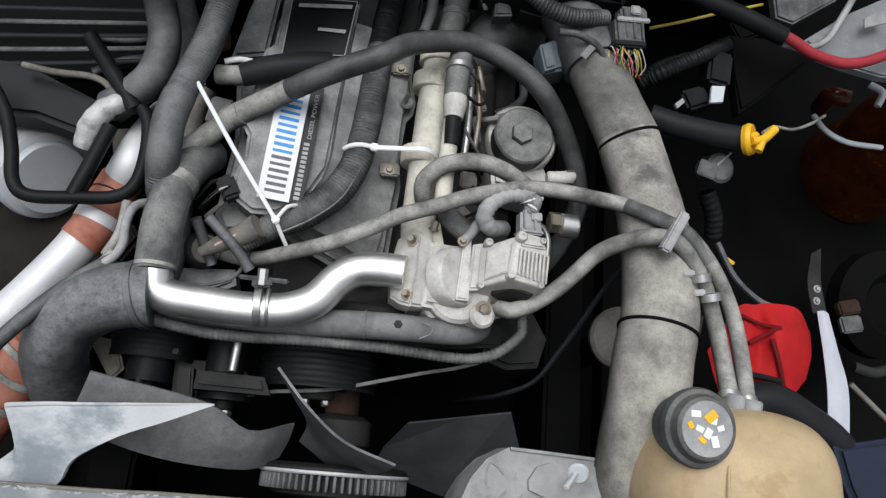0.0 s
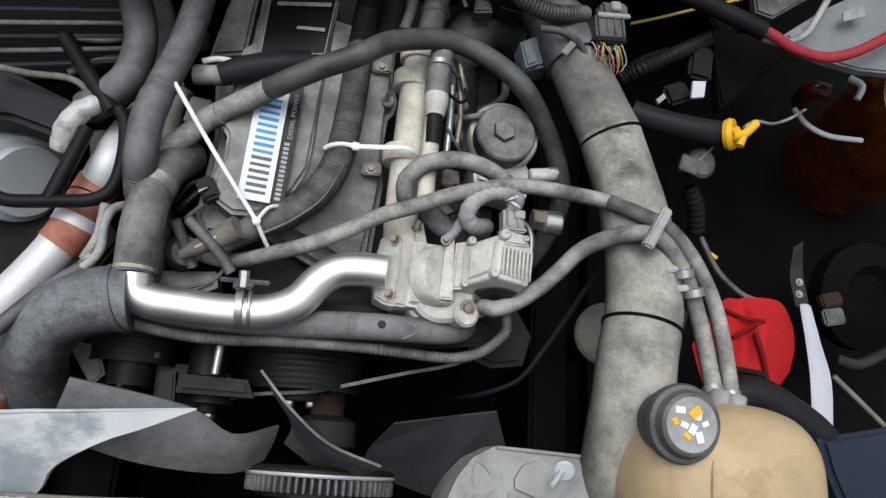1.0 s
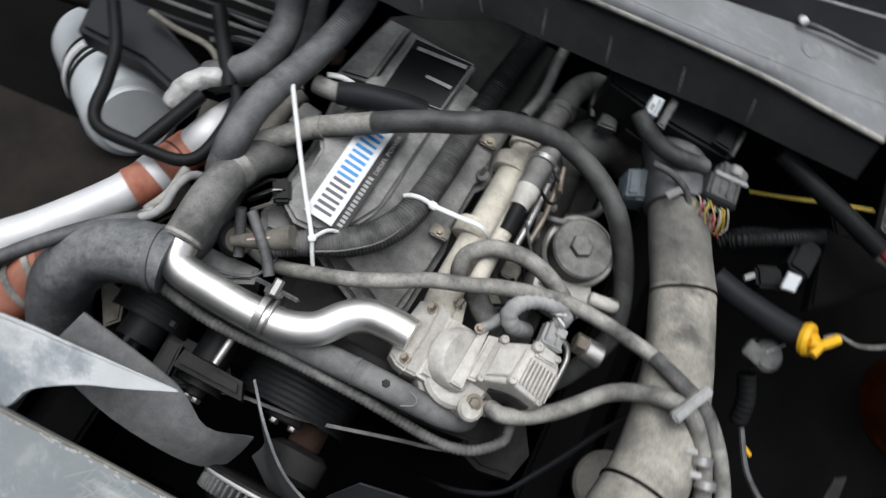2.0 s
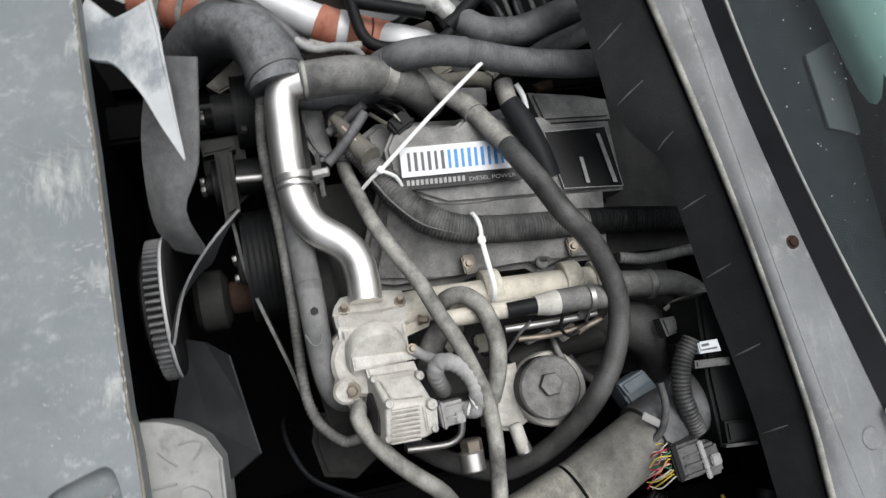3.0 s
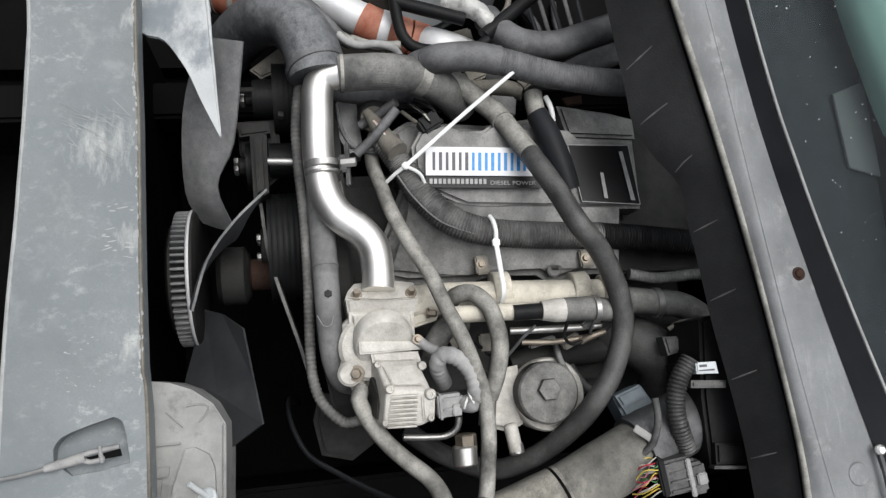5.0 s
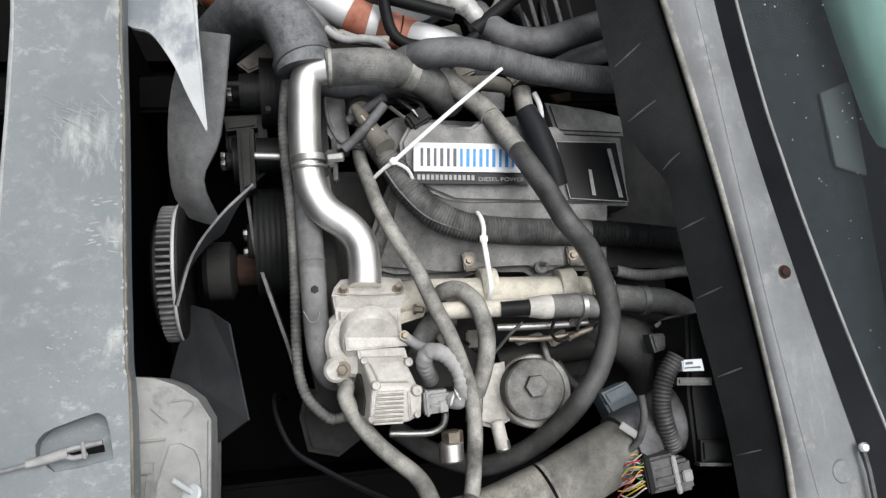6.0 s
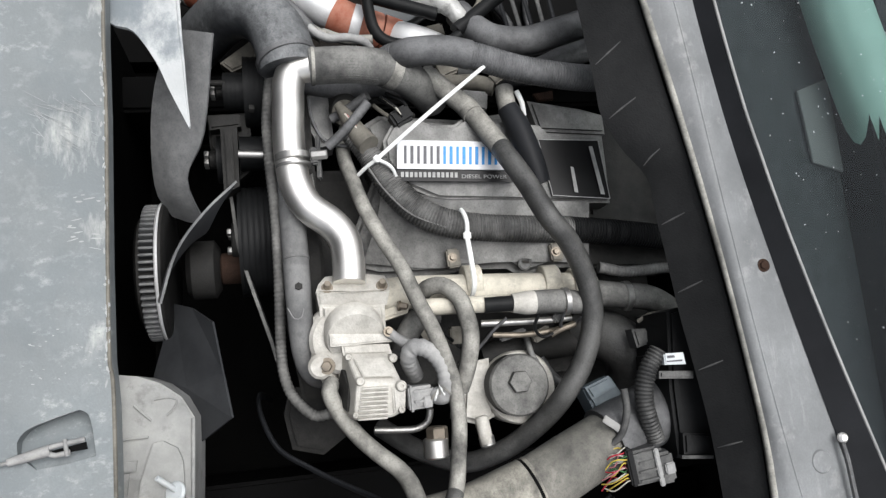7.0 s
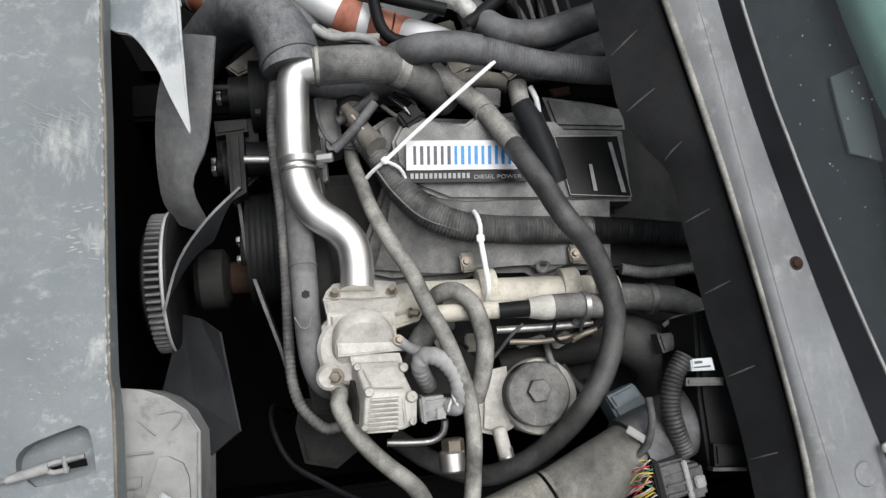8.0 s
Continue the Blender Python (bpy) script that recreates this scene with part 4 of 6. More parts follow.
loom = hose("main_wiring_loom", [(-0.219, 0.018, 1.168), (-0.196, 0.039, 1.168), (-0.158, 0.066, 1.168), (-0.114, 0.092, 1.170), (-0.073, 0.130, 1.172), (-0.048, 0.180, 1.175), (-0.037, 0.241, 1.175), (-0.031, 0.314, 1.172), (-0.026, 0.412, 1.168)], [0.016, 0.023, 0.027, 0.027, 0.026, 0.025, 0.025, 0.025, 0.025], LOOM, "thick black corrugated wiring loom strapped to the cover", "wiring loom", ribs=0.0022, pitch=0.0055, seg=22)
# Rear run is blacker: shade below the seal panel, and less dust.
part("rear_length", sweep([(-0.027, 0.405, 1.168), (-0.017, 0.504, 1.160), (0.008, 0.691, 1.150)], 0.0245, ribs=0.0022, pitch=0.0055, seg=22), BLACKPL, loom, "less dusty rear length with the seal's shade in its black")
part("split_edge", sweep([(-0.150, 0.046, 1.188), (-0.106, 0.073, 1.190), (-0.062, 0.115, 1.192), (-0.036, 0.172, 1.194)], 0.0022, seg=6), LOOM, loom)
chute = hose("corrugated_hose", [(-0.344, 0.082, 1.170), (-0.342, 0.099, 1.210), (-0.339, 0.132, 1.240), (-0.339, 0.180, 1.248), (-0.328, 0.240, 1.248), (-0.307, 0.321, 1.243), (-0.294, 0.405, 1.240), (-0.297, 0.479, 1.220), (-0.321, 0.591, 1.160)], 0.0245, RUBBER_BLACK, "thick black corrugated hose along the far side", ribs=0.0012, pitch=0.005, seg=22)
part("smooth_cuff", sweep([(-0.343, 0.090, 1.190), (-0.340, 0.120, 1.232), (-0.339, 0.150, 1.245), (-0.338, 0.190, 1.249), (-0.330, 0.232, 1.249)], 0.0256, seg=24), RUBBER_BLACK, chute, "smooth rubber cuff")
hose("heater_pipe", [(-0.443, 0.536, 1.180), (-0.411, 0.438, 1.180), (-0.390, 0.364, 1.180), (-0.399, 0.303, 1.170), (-0.434, 0.268, 1.150), (-0.473, 0.256, 1.120)], 0.0275, RUBBER_BLACK, "thick smooth black heater hose curving to the far side", seg=22)
hose("heater_pipe", [(-0.432, 0.588, 1.100), (-0.396, 0.483, 1.100), (-0.368, 0.405, 1.080), (-0.374, 0.350, 1.050)], 0.025, RUBBER_BLACK, "second black heater hose lower beside it", seg=20)

# ---- zip ties ----
z1 = thing("zip_tie", (-0.158, 0.063, 1.2), "long white nylon zip tie sticking up across the loom", "zip tie", "zip ties")
part("tail", sweep([(-0.305, 0.253, 1.259), (-0.236, 0.158, 1.229), (-0.161, 0.061, 1.200)], 0.0036, seg=8, flat=0.6), NYLON, z1)
part("head", box((-0.161, 0.061, 1.201), (0.012, 0.012, 0.01), (0, 0, 40), 0.002), NYLON, z1)
part("loop", sweep([(-0.161, 0.061, 1.200), (-0.146, 0.084, 1.203), (-0.128, 0.096, 1.185)], 0.0032, seg=8), NYLON, z1)
part("loop", sweep([(-0.161, 0.061, 1.200), (-0.150, 0.042, 1.185), (-0.139, 0.026, 1.162), (-0.134, 0.020, 1.146)], 0.0034, seg=8), NYLON, z1)
z2 = thing("zip_tie", (-0.025, 0.218, 1.160), "white nylon zip tie round the loom with long tail", "zip tie", "zip ties")
part("loop", sweep([(-0.068, 0.205, 1.185), (-0.057, 0.207, 1.197), (-0.039, 0.209, 1.202), (-0.018, 0.207, 1.202)], 0.0042, seg=8), NYLON, z2)
part("head", box((-0.018, 0.207, 1.202), (0.014, 0.013, 0.01), bevel=0.002), NYLON, z2)
part("tail", sweep([(-0.018, 0.207, 1.202), (0.030, 0.209, 1.208), (0.070, 0.208, 1.216), (0.100, 0.206, 1.174)], 0.0045, seg=8, flat=0.6), NYLON, z2)

# ---- fuel rail ----
fr = thing("intake_rail", (0.075, 0.271, 1.100), "sandy dusty cast aluminium rail with clamped hose", "rail")
part("body", sweep([(0.074, 0.042, 1.165), (0.070, 0.111, 1.165), (0.074, 0.253, 1.165), (0.083, 0.444, 1.165)], [0.03, 0.028, 0.028, 0.027], seg=24), RAILM, fr)
rv = (0, 1, 0)
for p in ((0.061, 0.215, 1.165), (0.070, 0.359, 1.165), (0.078, 0.414, 1.165)):
    part("collar", ring(p, rv, 0.0275, 0.03, 0.005), RAILM, fr)
part("end_hose", sweep([(0.092, 0.439, 1.160), (0.101, 0.499, 1.160), (0.110, 0.557, 1.155), (0.138, 0.612, 1.130), (0.180, 0.645, 1.080)], 0.024, seg=20), RUBBER, fr)
part("end_clamp", ring((0.103, 0.508, 1.160), rv, 0.0245, 0.012, 0.003), ZINC, fr)
part("mount_plate", slab([(0.057, 0.051, 1.185), (0.053, 0.091, 1.190), (0.079, 0.106, 1.190), (0.106, 0.096, 1.180), (0.117, 0.051, 1.180)], 0.05, 0.005), RAILM, fr)
hexbolt((0.094, 0.081, 1.190), (0.2, 1, 0.5), 0.006, 0.014, fr)
up = thing("crossover_hose", (0.107, 0.303, 1.190), "clamped silver sleeve and black hose along the rail", "hose")
part("pipe", sweep([(0.102, 0.110, 1.215), (0.103, 0.176, 1.218), (0.105, 0.234, 1.220), (0.107, 0.274, 1.220)], 0.0145, seg=18), RAILM, up)
part("tube", sweep([(0.107, 0.218, 1.226), (0.107, 0.257, 1.228), (0.108, 0.291, 1.228)], 0.0135, seg=18), BLACKPL, up)
part("sleeve", sweep([(0.107, 0.266, 1.228), (0.108, 0.296, 1.228), (0.108, 0.317, 1.226)], [0.016, 0.0205, 0.02], seg=20), CAST, up)
part("hose", sweep([(0.108, 0.306, 1.227), (0.109, 0.351, 1.227), (0.114, 0.392, 1.222)], 0.0205, seg=20), RUBBER, up)
part("band", ring((0.110, 0.362, 1.227), rv, 0.0208, 0.01, 0.003), ZINC, up)
hose("injector_line", [(0.135, 0.218, 1.195), (0.137, 0.267, 1.200), (0.138, 0.340, 1.195), (0.137, 0.382, 1.195)], 0.006, ZINC, "thin steel line beside the rail", "pipe", seg=10)
hose("injector_line", [(0.155, 0.242, 1.175), (0.159, 0.303, 1.175), (0.154, 0.367, 1.175), (0.146, 0.394, 1.175)], 0.005, BOLTM, "thin copper coloured line beside the rail", "pipe", seg=10)
hose("lower_pipe", [(0.191, 0.243, 1.080), (0.181, 0.308, 1.085), (0.178, 0.398, 1.085), (0.168, 0.481, 1.080)], 0.026, IRON, "dark cast pipe behind the oil filter", "pipe", seg=20)

# ---- actuator valve ----
egr = thing("valve_actuator", (0.172, 0.002, 1.100), "dusty sandy cast valve with finned motor actuator", "valve")
part("flange", slab([(0.064, -0.058, 1.217), (0.049, -0.052, 1.199), (0.034, -0.039, 1.179), (0.030, 0.011, 1.174), (0.038, 0.061, 1.179), (0.054, 0.065, 1.199), (0.070, 0.063, 1.217), (0.071, 0.004, 1.221)], 0.05, 0.004), CAST, egr)
part("flange_edge", slab([(0.063, -0.057, 1.217), (0.069, 0.063, 1.217), (0.092, 0.058, 1.200), (0.094, 0.004, 1.202), (0.085, -0.054, 1.198)], 0.08, 0.004), CAST, egr)
hexbolt((0.058, -0.039, 1.210), (-0.45, 0, 1), 0.0065, 0.014, egr)
hexbolt((0.060, 0.051, 1.210), (-0.45, 0, 1), 0.0065, 0.014, egr)
part("throat", slab([(0.083, -0.053, 1.208), (0.089, 0.054, 1.210), (0.140, 0.054, 1.202), (0.164, 0.043, 1.186), (0.156, -0.052, 1.181)], 0.1, 0.008, 3), CAST, egr)
part("round_body", lathe([(0, 0), (0.058, 0), (0.064, 0.006), (0.064, 0.06), (0.0615, 0.066), (0.056, 0.068), (0.056, 0.088), (0.05, 0.094), (0, 0.096)], (0.138, -0.015, 1.100), (0.06, -0.02, 1), 48), CAST, egr)
part("disc", lathe([(0, 0), (0.044, 0), (0.05, 0.004), (0.05, 0.03), (0.046, 0.036), (0, 0.037)], (0.122, 0.001, 1.180), (0.6, 0.0, 0.8), 44), CAST, egr)
part("bar_plate", slab([(0.134, -0.041, 1.224), (0.141, 0.060, 1.222), (0.154, 0.070, 1.221), (0.155, -0.041, 1.223)], 0.05, 0.003), CAST, egr)
part("gasket_plate", slab([(0.153, -0.023, 1.219), (0.157, 0.054, 1.219), (0.174, 0.058, 1.220), (0.170, -0.021, 1.219)], 0.05, 0.004), CAST, egr)
part("boss", lathe(drum(0.021, 0.06, 0.005), (0.177, -0.051, 1.140), (0.12, -0.1, 1), 22), CAST, egr)
part("arm", sweep([(0.170, -0.050, 1.170), (0.198, -0.044, 1.165), (0.231, -0.033, 1.160)], [0.018, 0.014, 0.012], seg=16), CAST, egr)
hexbolt((0.184, -0.047, 1.200), (0.1, -0.2, 1), 0.009, 0.008, egr)


def hull(points, bevel, seg=2):
    bm = bmesh.new()
    for p in points:
        bm.verts.new(p)
    bmesh.ops.convex_hull(bm, input=bm.verts[:])
    bmesh.ops.dissolve_limit(bm, angle_limit=0.12, verts=bm.verts[:], edges=bm.edges[:])
    bmesh.ops.bevel(bm, geom=bm.edges[:], offset=bevel, segments=seg, profile=0.5, affect="EDGES", clamp_overlap=True)
    return bm


motor = part("motor", hull([(0.166, -0.016, 1.213), (0.168, 0.050, 1.213), (0.215, -0.006, 1.256), (0.225, 0.065, 1.262), (0.272, -0.014, 1.246), (0.273, 0.046, 1.249), (0.264, 0.067, 1.253), (0.172, -0.030, 1.160), (0.235, -0.036, 1.150), (0.268, -0.020, 1.150), (0.175, 0.060, 1.150), (0.262, 0.075, 1.150), (0.273, 0.045, 1.150)], 0.004), CAST, egr, smooth=False)
part("motor_lid", slab([(0.177, -0.006, 1.229), (0.179, 0.042, 1.231), (0.211, 0.052, 1.261), (0.208, 0.004, 1.256)], 0.010, 0.002), CAST, motor)
# Dark iron here carries the shade on the motor's front side.
part("side_panel", hull([(0.190, -0.026, 1.212), (0.220, -0.017, 1.236), (0.260, -0.022, 1.226), (0.238, -0.038, 1.172), (0.192, -0.018, 1.210), (0.258, -0.014, 1.222), (0.236, -0.030, 1.170)], 0.0015, 1), IRON, motor, "recessed side panel, the motor's shaded side in its dark colour", smooth=False)
for k in range(8):
    a = Vector((0.223, 0.000, 1.260)).lerp(Vector((0.271, -0.008, 1.249)), k / 7)
    b = Vector((0.227, 0.042, 1.263)).lerp(Vector((0.272, 0.038, 1.252)), k / 7)
    part("fin", box(mid(a, b), (0.0032, (b - a).length, 0.007), (8, 12, 0), 0.0008, seg=1), CAST, motor)
part("cap_block", slab([(0.227, 0.047, 1.266), (0.231, 0.068, 1.267), (0.262, 0.066, 1.258), (0.267, 0.048, 1.257)], 0.012, 0.003), CAST, motor)
for p, r in (((0.213, -0.001, 1.256), 0.0075), ((0.226, 0.061, 1.265), 0.009), ((0.264, -0.011, 1.246), 0.0055), ((0.262, 0.060, 1.255), 0.006), ((0.181, 0.057, 1.226), 0.0075), ((0.173, -0.014, 1.220), 0.006)):
    part("screw", lathe([(r, -0.008), (r, 0.003), (r * 0.75, 0.006), (r * 0.4, 0.006), (r * 0.35, 0.004), (0, 0.004)], p, (0.05, 0, 1), 14), CAST, motor)
plug = part("plug", box((0.246, 0.097, 1.222), (0.036, 0.044, 0.03), (0, 6, 2), 0.005), GREYPL, egr, "grey plastic wiring plug")
part("plug_collar", box((0.247, 0.081, 1.222), (0.041, 0.010, 0.034), (0, 6, 2), 0.003), GREYPL, plug)
for dx in (-0.009, 0.007):
    part("plug_rib", box((0.246 + dx, 0.100, 1.239), (0.004, 0.032, 0.004), (0, 6, 2), 0.001), GREYPL, plug)
part("latch", box((0.255, 0.106, 1.240), (0.018, 0.014, 0.005), (0, 6, 2), 0.0015), GREYPL, plug)
part("sensor_arm", sweep([(0.137, 0.052, 1.222), (0.150, 0.068, 1.222), (0.163, 0.088, 1.216), (0.172, 0.098, 1.200)], [0.009, 0.008, 0.010, 0.010], seg=12), GREYPL, egr, "grey bolted sensor arm")
hexbolt((0.138, 0.053, 1.229), (0, 0.1, 1), 0.0055, 0.008, egr)
pigtail = hose("taped_pigtail", [(0.244, 0.120, 1.230), (0.249, 0.129, 1.240), (0.235, 0.137, 1.248), (0.204, 0.134, 1.252), (0.177, 0.116, 1.252), (0.167, 0.092, 1.246), (0.182, 0.082, 1.228), (0.212, 0.099, 1.180)], 0.0145, GREYPL, "grey taped wiring pigtail curled above the valve", "wiring", ribs=0.0016, pitch=0.012, seg=16)
for k in range(5):
    p = Vector((0.245, 0.121, 1.232)).lerp(Vector((0.238, 0.137, 1.246)), k / 4)
    part("tape_turn", ring(p, (0.6 - 0.3 * k, 0.6, 0.2), 0.0145, 0.004, 0.002, 18), NYLON if k % 2 else RUBBER_GREY, pigtail, "pale tape turn")
hose("coolant_stub", [(0.180, 0.077, 1.170), (0.143, 0.093, 1.170), (0.116, 0.116, 1.170), (0.108, 0.148, 1.165)], 0.02, RUBBER, "bent black stub hose beside the valve", seg=18)

# ---- oil filter ----
of = thing("oil_filter", (0.249, 0.307, 1.050), "black oil filter cap with hexagon on cast housing", "oil filter")
part("housing", lathe([(0, 0), (0.062, 0), (0.066, 0.006), (0.066, 0.07), (0.063, 0.075), (0, 0.075)], (0.248, 0.297, 1.055), (0.02, 0.0, 1), 40), CAST, of)
part("cap", lathe([(0, 0), (0.054, 0), (0.054, 0.03), (0.0545, 0.036), (0.051, 0.04), (0.04, 0.041), (0, 0.041)], (0.244, 0.284, 1.128), (0.02, 0.0, 1), 48), RUBBER, of)
part("hexagon", lathe([(0, 0), (0.0205, 0), (0.0205, 0.009), (0.019, 0.011), (0, 0.011)], (0.239, 0.283, 1.169), (0.02, 0.0, 1), 6), RUBBER, of)
part("block", slab([(0.199, 0.198, 1.130), (0.193, 0.245, 1.130), (0.297, 0.248, 1.120), (0.309, 0.221, 1.120), (0.298, 0.186, 1.120)], 0.1, 0.008), CAST, of)
part("bail", loft([[(0.191, 0.321, 1.130), (0.191, 0.331, 1.120)], [(0.209, 0.316, 1.165), (0.210, 0.326, 1.160)], [(0.249, 0.324, 1.160), (0.250, 0.335, 1.150)]], 0.003), COVER, of)
fit = thing("brass_fitting", (0.326, 0.135, 1.134), "tarnished brass pipe fitting with steel nut", "fitting")
part("nut", lathe(drum(0.019, 0.03, 0.003), (0.301, 0.135, 1.144), (1, 0, -0.05), 6), BOLTM, fit)
part("barrel", lathe(drum(0.0215, 0.034, 0.003), (0.320, 0.131, 1.144), (1, 0, -0.05), 28), STEEL, fit)
hose("steel_line", [(0.296, 0.028, 1.145), (0.300, 0.066, 1.145), (0.301, 0.101, 1.145), (0.290, 0.120, 1.150), (0.270, 0.124, 1.155)], 0.006, ZINC, "thin bent steel oil line", "pipe", seg=10)
st = thing("drain_stub", (0.310, 0.219, 1.143), "small cast drain stub below the filter", "stub")
part("elbow", lathe(drum(0.012, 0.05, 0.003), (0.291, 0.211, 1.158), (1, 0.15, 0), 18), CAST, st)
part("tip", lathe(drum(0.0135, 0.02, 0.003), (0.324, 0.217, 1.156), (1, 0.15, 0), 18), ZINC, st)

# ---- air duct ----
duct = thing("air_intake_duct", (0.519, 0.059, 1.100), "dust-coated black air intake duct with moulded grooves", "duct")
part("upper_length", sweep([(0.348, 0.405, 1.235), (0.362, 0.370, 1.238), (0.382, 0.323, 1.240), (0.411, 0.263, 1.240)], [0.05, 0.05, 0.0505, 0.0525], seg=40), DUCT_UP, duct, "thinly dusted upper length")
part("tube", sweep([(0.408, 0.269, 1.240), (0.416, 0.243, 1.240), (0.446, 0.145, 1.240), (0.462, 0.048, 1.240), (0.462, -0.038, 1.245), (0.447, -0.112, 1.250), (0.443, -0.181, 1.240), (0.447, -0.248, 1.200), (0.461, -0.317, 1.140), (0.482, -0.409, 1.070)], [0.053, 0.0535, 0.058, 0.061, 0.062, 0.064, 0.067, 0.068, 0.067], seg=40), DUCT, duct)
part("elbow", sweep([(0.347, 0.399, 1.238), (0.326, 0.454, 1.230), (0.302, 0.534, 1.200), (0.262, 0.604, 1.160), (0.208, 0.642, 1.120)], 0.0545, seg=32), RUBBER_BLACK, duct, "dark rubber elbow")
gv = Vector((0.446, 0.145, 1.240)) - Vector((0.382, 0.323, 1.240))
part("groove", ring((0.411, 0.263, 1.240), gv, 0.0532, 0.005, 0.0014, 40), DEEP, duct)
gv2 = Vector((0.447, -0.112, 1.250)) - Vector((0.462, -0.038, 1.245))
part("groove", ring((0.458, -0.064, 1.247), gv2, 0.0635, 0.005, 0.0014, 40), DEEP, duct)
clip = thing("hose_clip", (0.450, 0.077, 1.330), "grey plastic double clip holding two hoses", "clip")
part("bar", box((0.447, 0.074, 1.335), (0.016, 0.075, 0.012), (0, 0, -28), 0.003), GREYPL, clip)
part("bar", box((0.440, 0.071, 1.328), (0.008, 0.06, 0.012), (0, 0, -28), 0.003), GREYPL, clip)
for p in ((0.507, 0.018, 1.295), (0.527, -0.009, 1.288)):
    c = thing("hose_clamp", p, "pale worm drive clamp on the vent hose", "clamp", "hose clamps")
    part("band", ring(p, (0.25, -0.9, -0.2), 0.0142, 0.013, 0.002), ZINC, c)
    part("screw", box((p[0] - 0.022, p[1] + 0.004, p[2] + 0.004), (0.02, 0.01, 0.009), (0, 0, 10), 0.002), ZINC, c)

# ---- coolant tank ----
tank = thing("coolant_tank", (0.627, -0.305, 1.150), "aged tan translucent coolant tank with grey cap", "coolant tank")
tb = bmesh.new()
bmesh.ops.create_uvsphere(tb, u_segments=48, v_segments=24, radius=1.0)
for v in tb.verts:
    c = v.co
    for k in range(3):
        c[k] = math.copysign(abs(c[k]) ** 0.72, c[k])
    v.co = Vector((c.x * 0.147, c.y * 0.118, c.z * 0.11))
bmesh.ops.transform(tb, matrix=pose(*(0.562, -0.294, 1.270)), verts=tb.verts)
part("body", tb, TANK, tank)
part("seam", sweep([(0.527, -0.224, 1.330), (0.509, -0.246, 1.362), (0.498, -0.283, 1.379), (0.496, -0.341, 1.379)], 0.0025, seg=8), TANK, tank)
CAPC = Vector((0.454, -0.218, 1.375))
cap = part("cap", lathe([(0.042, -0.045), (0.048, -0.02), (0.053, -0.004), (0.0545, 0.006), (0.052, 0.014), (0.046, 0.016), (0.044, 0.02), (0.042, 0.028), (0.039, 0.03), (0, 0.03)], CAPC, (0.05, -0.1, 1), 40), CAPM, tank, "dark grey ribbed pressure cap")
part("cap_top", lathe([(0, 0.0), (0.037, 0.0), (0.0365, 0.0015), (0, 0.0018)], CAPC + Vector((0.0015, -0.003, 0.0298)), (0.05, -0.1, 1), 40), GREYPL, cap, "dusty grey cap top")
for k, (dx, dy, s, m_) in enumerate(((-0.016, 0.018, 0.013, NYLON), (0.006, 0.016, 0.017, YELLOW), (0.010, 0.012, 0.012, NYLON), (-0.023, 0.003, 0.010, YELLOW), (-0.010, -0.001, 0.011, NYLON), (0.020, 0.002, 0.010, NYLON), (0.002, -0.006, 0.014, NYLON), (0.012, -0.016, 0.015, NYLON), (-0.006, -0.015, 0.010, YELLOW))):
    part("warning_mark", box((CAPC.x + dx, CAPC.y + dy - 0.003, CAPC.z + 0.0325 - dx * 0.05 + dy * 0.1), (s, s * 0.7, 0.001), (-5, -3, 40 * k), 0), m_, cap)
for p in ((0.551, -0.188, 1.300), (0.577, -0.194, 1.300)):
    part("spigot", lathe(drum(0.016, 0.03, 0.003), p, (0.1, 0.9, 0.1), 18), GREYPL, tank)

# ---- cowl and windscreen ----
def strip(name, left, right, depth, material, label, category):
    bm = loft([[a, b] for a, b in zip(left, right)], depth, sub=4)
    return single(name, bm, material, label, category)


L = [(-0.551, 0.386, 1.330), (-0.396, 0.405, 1.330), (-0.245, 0.419, 1.330), (-0.186, 0.424, 1.330), (-0.132, 0.450, 1.330), (-0.078, 0.492, 1.330), (-0.011, 0.499, 1.330), (0.064, 0.507, 1.330), (0.157, 0.516, 1.330), (0.238, 0.528, 1.330), (0.336, 0.540, 1.330), (0.448, 0.546, 1.330), (0.573, 0.555, 1.330)]
M = [(-0.522, 0.466, 1.380), (-0.370, 0.491, 1.380), (-0.224, 0.515, 1.380), (-0.166, 0.526, 1.380), (-0.114, 0.536, 1.380), (-0.063, 0.545, 1.380), (0.002, 0.554, 1.380), (0.075, 0.564, 1.380), (0.164, 0.575, 1.380), (0.243, 0.583, 1.380), (0.338, 0.592, 1.380), (0.445, 0.592, 1.380), (0.565, 0.592, 1.380)]
seal_panel = strip("hood_seal_panel", L, M, 0.012, SEAL, "black plastic cowl panel with diagonal creases", "cowl panel")


def on_panel(x, v):
    """A point on the cowl panel at x, from its front edge (v 0) to its rear edge (v 1)."""
    i = max(k for k in range(len(L) - 1) if L[k][0] <= x)
    u = (x - L[i][0]) / (L[i + 1][0] - L[i][0])
    return Vector(L[i]).lerp(Vector(L[i + 1]), u).lerp(Vector(M[i]).lerp(Vector(M[i + 1]), u), v) + Vector((0, -0.003, 0.006))


